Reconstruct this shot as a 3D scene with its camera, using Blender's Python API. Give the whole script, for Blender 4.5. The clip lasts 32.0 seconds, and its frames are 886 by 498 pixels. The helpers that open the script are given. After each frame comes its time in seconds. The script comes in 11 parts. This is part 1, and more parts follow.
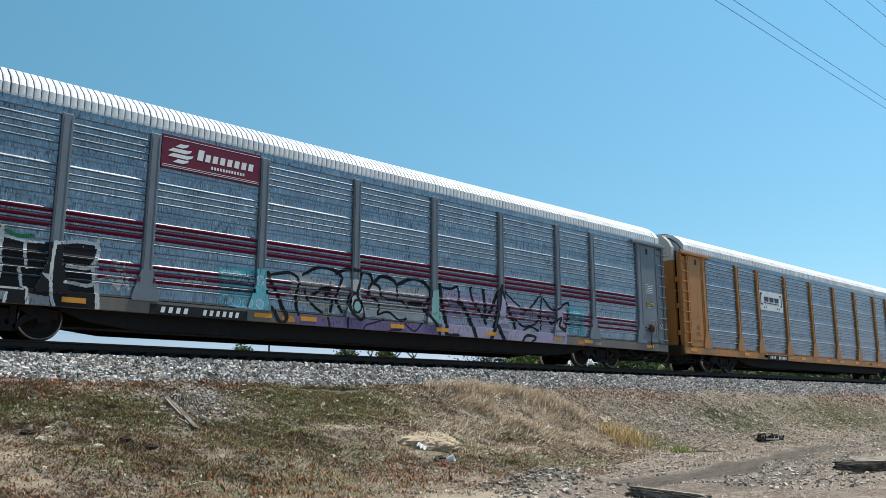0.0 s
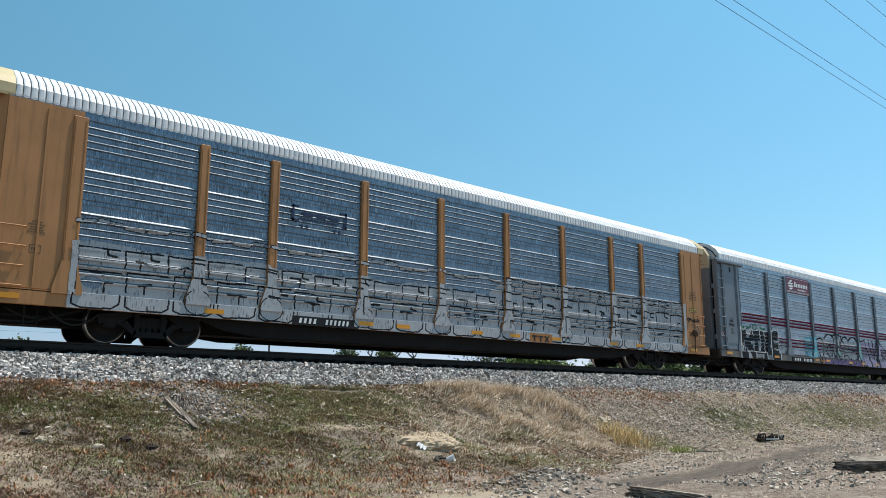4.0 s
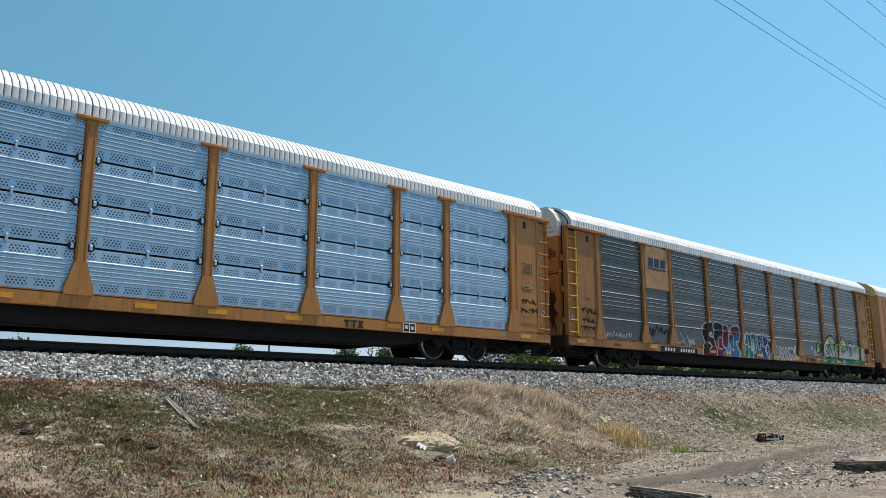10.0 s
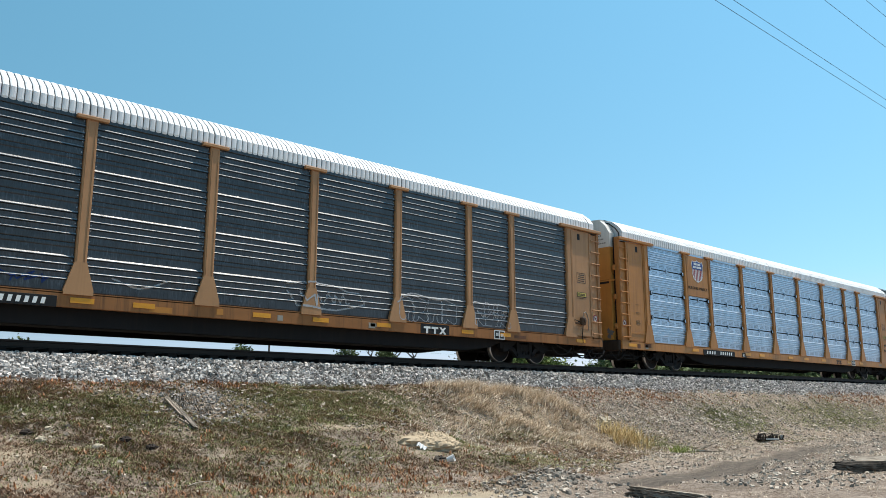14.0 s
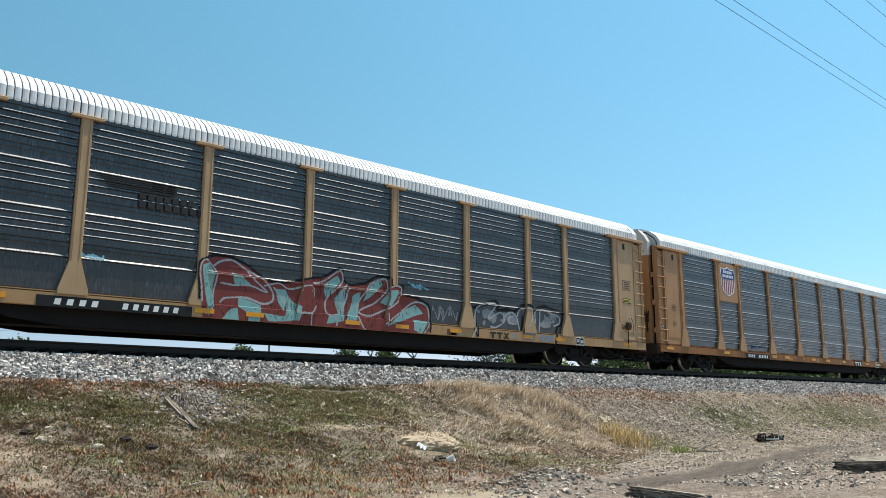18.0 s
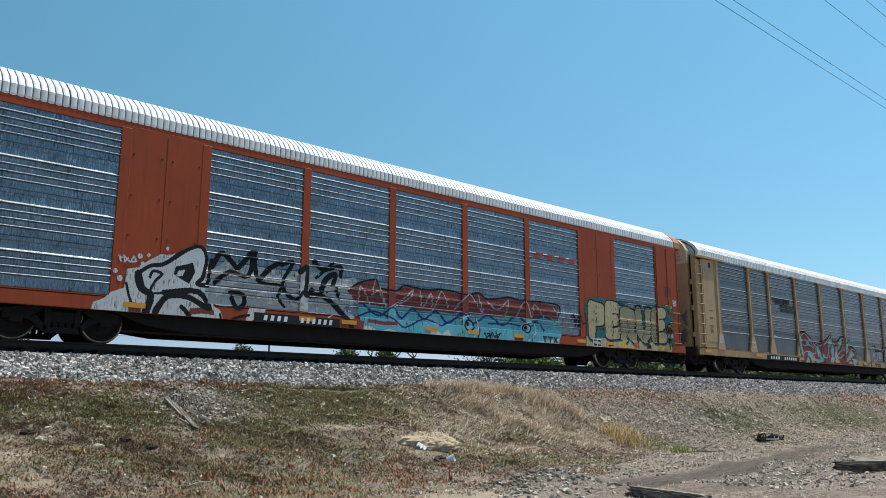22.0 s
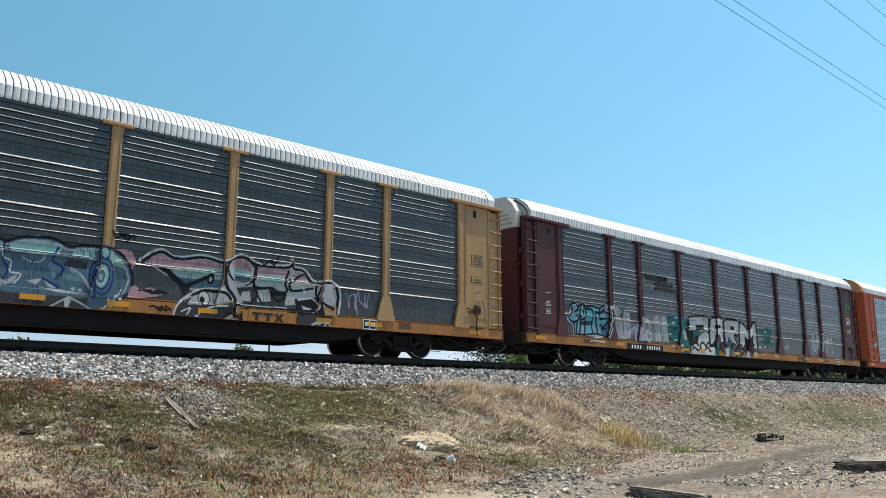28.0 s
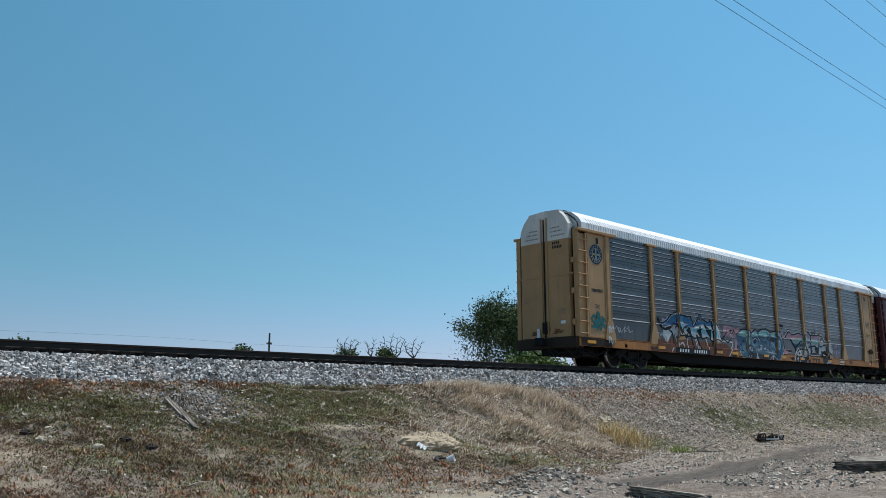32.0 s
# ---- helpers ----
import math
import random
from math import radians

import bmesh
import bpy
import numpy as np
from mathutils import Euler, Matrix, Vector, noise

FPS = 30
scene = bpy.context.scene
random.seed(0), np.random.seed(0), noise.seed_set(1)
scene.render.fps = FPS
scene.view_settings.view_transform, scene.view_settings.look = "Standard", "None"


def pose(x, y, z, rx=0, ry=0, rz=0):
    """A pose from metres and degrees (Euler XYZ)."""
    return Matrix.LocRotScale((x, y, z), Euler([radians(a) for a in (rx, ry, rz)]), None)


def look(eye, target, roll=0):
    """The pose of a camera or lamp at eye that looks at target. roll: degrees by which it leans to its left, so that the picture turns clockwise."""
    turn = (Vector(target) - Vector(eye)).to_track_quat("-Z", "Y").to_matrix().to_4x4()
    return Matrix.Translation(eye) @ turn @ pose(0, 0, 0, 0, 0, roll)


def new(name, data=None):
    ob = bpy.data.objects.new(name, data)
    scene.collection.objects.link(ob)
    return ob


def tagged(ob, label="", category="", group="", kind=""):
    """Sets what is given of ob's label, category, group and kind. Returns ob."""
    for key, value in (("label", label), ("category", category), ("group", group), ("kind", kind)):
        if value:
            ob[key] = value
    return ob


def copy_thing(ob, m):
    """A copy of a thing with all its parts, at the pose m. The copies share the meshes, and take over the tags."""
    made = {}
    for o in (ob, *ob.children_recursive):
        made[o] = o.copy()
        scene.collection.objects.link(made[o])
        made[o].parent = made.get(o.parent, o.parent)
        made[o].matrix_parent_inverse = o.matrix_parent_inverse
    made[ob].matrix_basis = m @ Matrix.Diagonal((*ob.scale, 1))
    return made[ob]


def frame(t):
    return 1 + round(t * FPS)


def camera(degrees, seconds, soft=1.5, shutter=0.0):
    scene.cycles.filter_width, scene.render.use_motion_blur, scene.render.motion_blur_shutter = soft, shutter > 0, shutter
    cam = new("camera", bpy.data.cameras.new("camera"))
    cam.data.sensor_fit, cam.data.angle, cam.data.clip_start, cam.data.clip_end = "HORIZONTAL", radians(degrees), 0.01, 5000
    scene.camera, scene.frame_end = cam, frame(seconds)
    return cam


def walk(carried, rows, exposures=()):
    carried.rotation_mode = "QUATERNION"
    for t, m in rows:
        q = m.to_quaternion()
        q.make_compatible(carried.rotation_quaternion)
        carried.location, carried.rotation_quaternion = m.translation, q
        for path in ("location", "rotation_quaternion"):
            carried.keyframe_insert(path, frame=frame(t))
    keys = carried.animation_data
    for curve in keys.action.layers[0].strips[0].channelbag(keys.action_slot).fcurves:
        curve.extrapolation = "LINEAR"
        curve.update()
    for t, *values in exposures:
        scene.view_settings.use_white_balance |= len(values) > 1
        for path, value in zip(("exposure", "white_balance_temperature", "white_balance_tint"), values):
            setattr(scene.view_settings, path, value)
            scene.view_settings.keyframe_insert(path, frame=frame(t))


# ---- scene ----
import collections
cam = camera(58.5, 32.0, soft=0.5, shutter=0.0)
EYE_Z = 1.35
EYE = (0.0, 0.0, EYE_Z)
YAW, TILT = radians(42.095), radians(10.917)
AIM = (math.sin(YAW) * math.cos(TILT), math.cos(YAW) * math.cos(TILT), EYE_Z + math.sin(TILT))
walk(cam, [(0.0, look(EYE, AIM)), (32.0, look(EYE, AIM))],
     exposures=((0.0, 0.28, 6550, 10), (2.0, 0.33, 6550, 10), (3.0, 0.28, 6550, 10), (6.0, 0.46, 6700, 10), (9.0, 0.48, 6750, 10), (10.0, 0.28, 6700, 10), (11.0, 0.13, 6500, 10), (11.5, 0.10, 6500, 10), (12.0, 0.14, 6500, 10), (13.0, 0.32, 6700, 10), (14.0, 0.45, 6750, 10), (18.0, 0.47, 6800, 10), (20.0, 0.41, 6750, 10), (21.0, 0.38, 6750, 10), (22.0, 0.18, 6500, 10), (23.0, 0.26, 6600, 10), (24.0, 0.42, 6750, 10), (25.0, 0.47, 6800, 10), (28.0, 0.51, 6850, 10), (29.5, 0.46, 6750, 10), (30.5, 0.36, 6500, 10), (32.0, -0.03, 6120, 10)))

# ---- daylight ----
SUN_AZ, SUN_EL = 107.0, 69.0     # degrees from +y towards +x, and above the horizon
world = bpy.data.worlds.new("sky")
scene.world = world
world.use_nodes = True
wn = world.node_tree
wn.nodes.clear()
sky = wn.nodes.new("ShaderNodeTexSky")
sky.sky_type = 'NISHITA'
sky.sun_disc = False
sky.sun_elevation = radians(SUN_EL)
sky.sun_rotation = radians(SUN_AZ)
sky.air_density, sky.dust_density, sky.ozone_density, sky.altitude = 1.0, 0.12, 2.6, 300
bg = wn.nodes.new("ShaderNodeBackground")
bg.inputs["Strength"].default_value = 0.132
wo = wn.nodes.new("ShaderNodeOutputWorld")
hue = wn.nodes.new("ShaderNodeMix")
hue.data_type, hue.blend_type = 'RGBA', 'MULTIPLY'
hue.inputs[0].default_value, hue.inputs[7].default_value = 1.0, (0.69, 1.06, 0.945, 1)
wn.links.new(sky.outputs[0], hue.inputs[6])
# the haze near the horizon is paler and less green than the height of the sky
split, joined = wn.nodes.new("ShaderNodeSeparateColor"), wn.nodes.new("ShaderNodeCombineColor")
wn.links.new(hue.outputs[2], split.inputs[0])
for i, (mean, power) in enumerate(((1.0, 0.97), (2.75, 0.76), (4.0, 0.84))):
    unit, bent, back = [wn.nodes.new("ShaderNodeMath") for _ in range(3)]
    unit.operation, bent.operation, back.operation = 'DIVIDE', 'POWER', 'MULTIPLY'
    unit.inputs[1].default_value = back.inputs[1].default_value = mean
    bent.inputs[1].default_value = power
    wn.links.new(split.outputs[i], unit.inputs[0])
    wn.links.new(unit.outputs[0], bent.inputs[0])
    wn.links.new(bent.outputs[0], back.inputs[0])
    wn.links.new(back.outputs[0], joined.inputs[i])
place, height, low, haze = [wn.nodes.new("ShaderNode" + n) for n in ("TexCoord", "SeparateXYZ", "MapRange", "Mix")]
wn.links.new(place.outputs["Generated"], height.inputs[0])
wn.links.new(height.outputs[2], low.inputs[0])
low.inputs[1].default_value, low.inputs[2].default_value = 0.01, 0.15
low.inputs[3].default_value, low.inputs[4].default_value = 1.0, 0.0
haze.data_type, haze.blend_type = 'RGBA', 'MULTIPLY'
haze.inputs[7].default_value = (1.25, 0.89, 1.13, 1)
wn.links.new(low.outputs[0], haze.inputs[0])
wn.links.new(joined.outputs[0], haze.inputs[6])
sd = Vector((math.sin(radians(SUN_AZ)) * math.cos(radians(SUN_EL)), math.cos(radians(SUN_AZ)) * math.cos(radians(SUN_EL)), math.sin(radians(SUN_EL))))
# broad pale glow of the air round the sun
near_sun, glow, aureole = [wn.nodes.new("ShaderNode" + n) for n in ("VectorMath", "MapRange", "VectorMath")]
near_sun.operation, aureole.operation = 'DOT_PRODUCT', 'SCALE'
near_sun.inputs[1].default_value = sd
glow.inputs[1].default_value, glow.inputs[2].default_value = 0.0, 1.0
glow.inputs[3].default_value, glow.inputs[4].default_value = 0.66, 1.50
wn.links.new(place.outputs["Generated"], near_sun.inputs[0])
wn.links.new(near_sun.outputs["Value"], glow.inputs[0])
wn.links.new(glow.outputs[0], aureole.inputs["Scale"])
wn.links.new(haze.outputs[2], aureole.inputs[0])
wn.links.new(aureole.outputs[0], bg.inputs[0])
wn.links.new(bg.outputs[0], wo.inputs[0])
sun_data = bpy.data.lights.new("sun", 'SUN')
sun_data.energy, sun_data.angle, sun_data.color = 4.2, radians(0.53), (1.0, 0.93, 0.84)
sun_ob = new("sun", sun_data)
sun_ob.matrix_world = look(sd * 100, (0, 0, 0))

# ---- plan: the track runs along +x ----
TRACK_Y, RAIL_Z = 18.71, 2.60
PITCH = 28.39
FIT_SHIFT = (0.0, -0.15, -0.05, -0.10, 0.0, -0.09, 0.0, 0.0, -0.04, -0.10)    # shifts along the track, fitted to the camera's view
CENTRES = [14.0 - PITCH * (k - 1) + FIT_SHIFT[k] for k in range(10)]
TRAVEL = ((0, 0.0), (1, 7.94), (2, 15.64), (3, 23.52), (6, 46.94), (7, 54.62), (8, 62.50), (9, 70.36), (10, 77.93),
          (11, 85.89), (12, 93.49), (13, 101.39), (14, 109.27), (17, 132.71), (18, 140.28), (19, 148.12), (20, 155.76),
          (21, 163.63), (22, 171.45), (23, 179.09), (24, 186.93), (25, 194.70), (28, 217.68), (29, 225.56), (30, 233.37),
          (31, 241.01), (32, 248.85))

# ---- materials ----


def nodes_of(name):
    m = bpy.data.materials.new(name)
    m.use_nodes = True
    return m, m.node_tree, m.node_tree.nodes["Principled BSDF"]


def link(nt, a, b):
    nt.links.new(a, b)


def coords(nt, space="Object", spread=True):
    tc = nt.nodes.new("ShaderNodeTexCoord")
    if space == "World":
        g = nt.nodes.new("ShaderNodeNewGeometry")
        return g.outputs["Position"]
    out = tc.outputs["Object"]
    if spread:
        oi = nt.nodes.new("ShaderNodeObjectInfo")
        mul = nt.nodes.new("ShaderNodeVectorMath")
        mul.operation = 'SCALE'
        mul.inputs[0].default_value = (37.0, 11.0, 23.0)
        link(nt, oi.outputs["Random"], mul.inputs["Scale"])
        add = nt.nodes.new("ShaderNodeVectorMath")
        link(nt, out, add.inputs[0])
        link(nt, mul.outputs[0], add.inputs[1])
        out = add.outputs[0]
    return out


def noise_at(nt, vec, scale, detail=4.0, rough=0.6, stretch=None):
    if stretch:
        mp = nt.nodes.new("ShaderNodeMapping")
        mp.inputs["Scale"].default_value = stretch
        link(nt, vec, mp.inputs[0])
        vec = mp.outputs[0]
    n = nt.nodes.new("ShaderNodeTexNoise")
    n.inputs["Scale"].default_value, n.inputs["Detail"].default_value, n.inputs["Roughness"].default_value = scale, detail, rough
    link(nt, vec, n.inputs["Vector"])
    return n.outputs["Fac"]


def ramp(nt, fac, a, b, ca=(0, 0, 0, 1), cb=(1, 1, 1, 1)):
    r = nt.nodes.new("ShaderNodeValToRGB")
    r.color_ramp.elements[0].position, r.color_ramp.elements[1].position = a, b
    r.color_ramp.elements[0].color, r.color_ramp.elements[1].color = ca, cb
    link(nt, fac, r.inputs[0])
    return r.outputs[0]


def mix(nt, fac, a, b, mode='MIX'):
    m = nt.nodes.new("ShaderNodeMix")
    m.data_type, m.blend_type = 'RGBA', mode
    for sock, v in ((m.inputs[0], fac), (m.inputs[6], a), (m.inputs[7], b)):
        if isinstance(v, (tuple, float, int)):
            sock.default_value = v if not isinstance(v, tuple) else (*v[:3], 1.0)
        else:
            link(nt, v, sock)
    return m.outputs[2]


def bump_of(nt, bsdf, fac, strength, distance):
    b = nt.nodes.new("ShaderNodeBump")
    b.inputs["Strength"].default_value, b.inputs["Distance"].default_value = strength, distance
    link(nt, fac, b.inputs["Height"])
    link(nt, b.outputs[0], bsdf.inputs["Normal"])


MATS = {}


def painted(name, col, dirt=(0.09, 0.07, 0.05), amount=0.5, rough=0.5, metal=0.0, streak=True, grain=0.25, spec=0.3):
    """Weathered paint on steel: fading in broad patches, streaks that run down, fine speckle."""
    if name in MATS:
        return MATS[name]
    m, nt, b = nodes_of(name)
    v = coords(nt)
    broad = ramp(nt, noise_at(nt, v, 0.9, 5), 0.35, 0.7)
    fine = noise_at(nt, v, 26.0, 5, 0.7)
    dark = tuple(c * 0.72 for c in col)
    c1 = mix(nt, broad, col, dark)
    st = ramp(nt, noise_at(nt, v, 3.0, 5, 0.65, (3.0, 3.0, 0.18)), 0.5, 0.78)
    sc = nt.nodes.new("ShaderNodeMath")
    sc.operation = 'MULTIPLY'
    sc.inputs[1].default_value = amount
    link(nt, st if streak else broad, sc.inputs[0])
    c2 = mix(nt, sc.outputs[0], c1, dirt)
    c3 = mix(nt, grain, c2, mix(nt, fine, tuple(c * 0.6 for c in col), tuple(min(1, c * 1.25) for c in col)))
    link(nt, c3, b.inputs["Base Color"])
    link(nt, ramp(nt, fine, 0.2, 0.9, (rough * 0.8,) * 3 + (1,), (min(1, rough * 1.3),) * 3 + (1,)), b.inputs["Roughness"])
    b.inputs["Metallic"].default_value = metal
    b.inputs["Specular IOR Level"].default_value = spec
    bump_of(nt, b, fine, 0.25, 0.004)
    MATS[name] = m
    return m


def galvanised(name, col, grime, amount, rough=0.42, metal=0.75, holes=None):
    """Perforated galvanised sheet: dull metal, grime in vertical dashes, small dark holes where asked for."""
    if name in MATS:
        return MATS[name]
    m, nt, b = nodes_of(name)
    v = coords(nt)
    cloud = noise_at(nt, v, 1.3, 5, 0.6)
    st = noise_at(nt, v, 9.0, 4, 0.7, (1.0, 1.0, 0.12))
    dash = noise_at(nt, v, 60.0, 2, 0.5, (1.0, 1.0, 0.16))
    g = nt.nodes.new("ShaderNodeMath")
    g.operation = 'MULTIPLY'
    link(nt, ramp(nt, cloud, 0.3, 0.75), g.inputs[0])
    link(nt, ramp(nt, st, 0.3, 0.7), g.inputs[1])
    g2 = nt.nodes.new("ShaderNodeMath")
    g2.operation, g2.inputs[1].default_value, g2.use_clamp = 'MULTIPLY_ADD', amount * 1.4, True
    g2.inputs[2].default_value = amount * 0.5
    link(nt, g.outputs[0], g2.inputs[0])
    c = mix(nt, g2.outputs[0], col, grime)
    if not holes:
        # rows of punched slots, open or clogged patch by patch
        slot = noise_at(nt, v, 30.0, 2, 0.5, (1.0, 1.0, 0.2))
        patchy = nt.nodes.new("ShaderNodeMath")
        patchy.operation = 'MULTIPLY'
        link(nt, ramp(nt, slot, 0.54, 0.60), patchy.inputs[0])
        link(nt, ramp(nt, noise_at(nt, v, 2.1, 3, 0.6), 0.42, 0.62), patchy.inputs[1])
        c = mix(nt, ramp(nt, dash, 0.50, 0.66), c, mix(nt, 0.6, c, tuple(x * 0.25 for x in grime)))
        c = mix(nt, patchy.outputs[0], c, mix(nt, 0.8, c, tuple(x * 0.15 for x in grime)))
        # upright flecks of a lighter tone
        fleck = nt.nodes.new("ShaderNodeMath")
        fleck.operation = 'MULTIPLY'
        link(nt, ramp(nt, noise_at(nt, v, 38.0, 3, 0.6, (1.0, 1.0, 0.14)), 0.53, 0.66), fleck.inputs[0])
        link(nt, ramp(nt, noise_at(nt, v, 1.6, 4, 0.6, (1.0, 1.0, 1.6)), 0.38, 0.62), fleck.inputs[1])
        c = mix(nt, fleck.outputs[0], c, mix(nt, 0.7, c, tuple(min(0.6, 2.1 * x + 0.015) for x in col)))
        rusty = ramp(nt, noise_at(nt, v, 1.7, 6, 0.7, (1.0, 1.0, 0.5)), 0.58, 0.75)
        c = mix(nt, rusty, c, mix(nt, 0.55, c, (0.07, 0.05, 0.04)))
    if holes:
        tc = nt.nodes.new("ShaderNodeTexCoord")
        sep = nt.nodes.new("ShaderNodeSeparateXYZ")
        link(nt, tc.outputs["Object"], sep.inputs[0])
        px, pz, rad, height = holes

        def fold(sock, period, shift=None):
            a = nt.nodes.new("ShaderNodeMath")
            a.operation, a.inputs[1].default_value = 'DIVIDE', period
            link(nt, sock, a.inputs[0])
            src = a.outputs[0]
            if shift is not None:
                s = nt.nodes.new("ShaderNodeMath")
                link(nt, src, s.inputs[0])
                link(nt, shift, s.inputs[1])
                src = s.outputs[0]
            f = nt.nodes.new("ShaderNodeMath")
            f.operation = 'FRACT'
            link(nt, src, f.inputs[0])
            d = nt.nodes.new("ShaderNodeMath")
            d.operation, d.inputs[1].default_value = 'SUBTRACT', 0.5
            link(nt, f.outputs[0], d.inputs[0])
            e = nt.nodes.new("ShaderNodeMath")
            e.operation, e.inputs[1].default_value = 'MULTIPLY', period
            link(nt, d.outputs[0], e.inputs[0])
            return e.outputs[0], src

        dz, zc = fold(sep.outputs["Z"], pz)
        fl = nt.nodes.new("ShaderNodeMath")
        fl.operation = 'FLOOR'
        link(nt, zc, fl.inputs[0])
        half = nt.nodes.new("ShaderNodeMath")
        half.operation, half.inputs[1].default_value = 'MULTIPLY', 0.5
        link(nt, fl.outputs[0], half.inputs[0])
        dx, _ = fold(sep.outputs["X"], px, half.outputs[0])
        comb = nt.nodes.new("ShaderNodeCombineXYZ")
        link(nt, dx, comb.inputs[0])
        link(nt, dz, comb.inputs[1])
        ln = nt.nodes.new("ShaderNodeVectorMath")
        ln.operation = 'LENGTH'
        link(nt, comb.outputs[0], ln.inputs[0])
        # two bands, mirrored about the middle of the sheet
        src = sep.outputs["Z"]
        for way in (0.5 * height, 0.365 * height):
            off, dist = nt.nodes.new("ShaderNodeMath"), nt.nodes.new("ShaderNodeMath")
            off.operation, off.inputs[1].default_value, dist.operation = 'SUBTRACT', way, 'ABSOLUTE'
            link(nt, src, off.inputs[0])
            link(nt, off.outputs[0], dist.inputs[0])
            src = dist.outputs[0]
        band = ramp(nt, src, 0.085, 0.089, (1, 1, 1, 1), (0, 0, 0, 1))
        hole = ramp(nt, ln.outputs["Value"], rad * 0.8, rad * 1.1, (1, 1, 1, 1), (0, 0, 0, 1))
        # holes lie in groups along the sheet
        grp, _ = fold(sep.outputs["X"], 0.52)
        ab = nt.nodes.new("ShaderNodeMath")
        ab.operation = 'ABSOLUTE'
        link(nt, grp, ab.inputs[0])
        gm = ramp(nt, ab.outputs[0], 0.19, 0.2, (1, 1, 1, 1), (0, 0, 0, 1))
        hm = nt.nodes.new("ShaderNodeMath")
        hm.operation = 'MULTIPLY'
        link(nt, hole, hm.inputs[0])
        link(nt, gm, hm.inputs[1])
        h2 = nt.nodes.new("ShaderNodeMath")
        h2.operation = 'MULTIPLY'
        link(nt, hm.outputs[0], h2.inputs[0])
        link(nt, band, h2.inputs[1])
        hm = h2
        c = mix(nt, hm.outputs[0], c, (0.012, 0.014, 0.018))
        inv = nt.nodes.new("ShaderNodeMath")
        inv.operation, inv.inputs[0].default_value = 'SUBTRACT', 1.0
        link(nt, hm.outputs[0], inv.inputs[1])
        mm = nt.nodes.new("ShaderNodeMath")
        mm.operation, mm.inputs[1].default_value = 'MULTIPLY', metal
        link(nt, inv.outputs[0], mm.inputs[0])
        link(nt, mm.outputs[0], b.inputs["Metallic"])
    else:
        b.inputs["Metallic"].default_value = metal
    link(nt, c, b.inputs["Base Color"])
    link(nt, ramp(nt, st, 0.2, 0.8, (rough * 0.8,) * 3 + (1,), (min(1, rough * 1.35),) * 3 + (1,)), b.inputs["Roughness"])
    bump_of(nt, b, dash, 0.2, 0.003)
    b.inputs["Coat Weight"].default_value, b.inputs["Coat Roughness"].default_value = 0.52, 0.28
    MATS[name] = m
    return m


# ---- mesh helpers ----


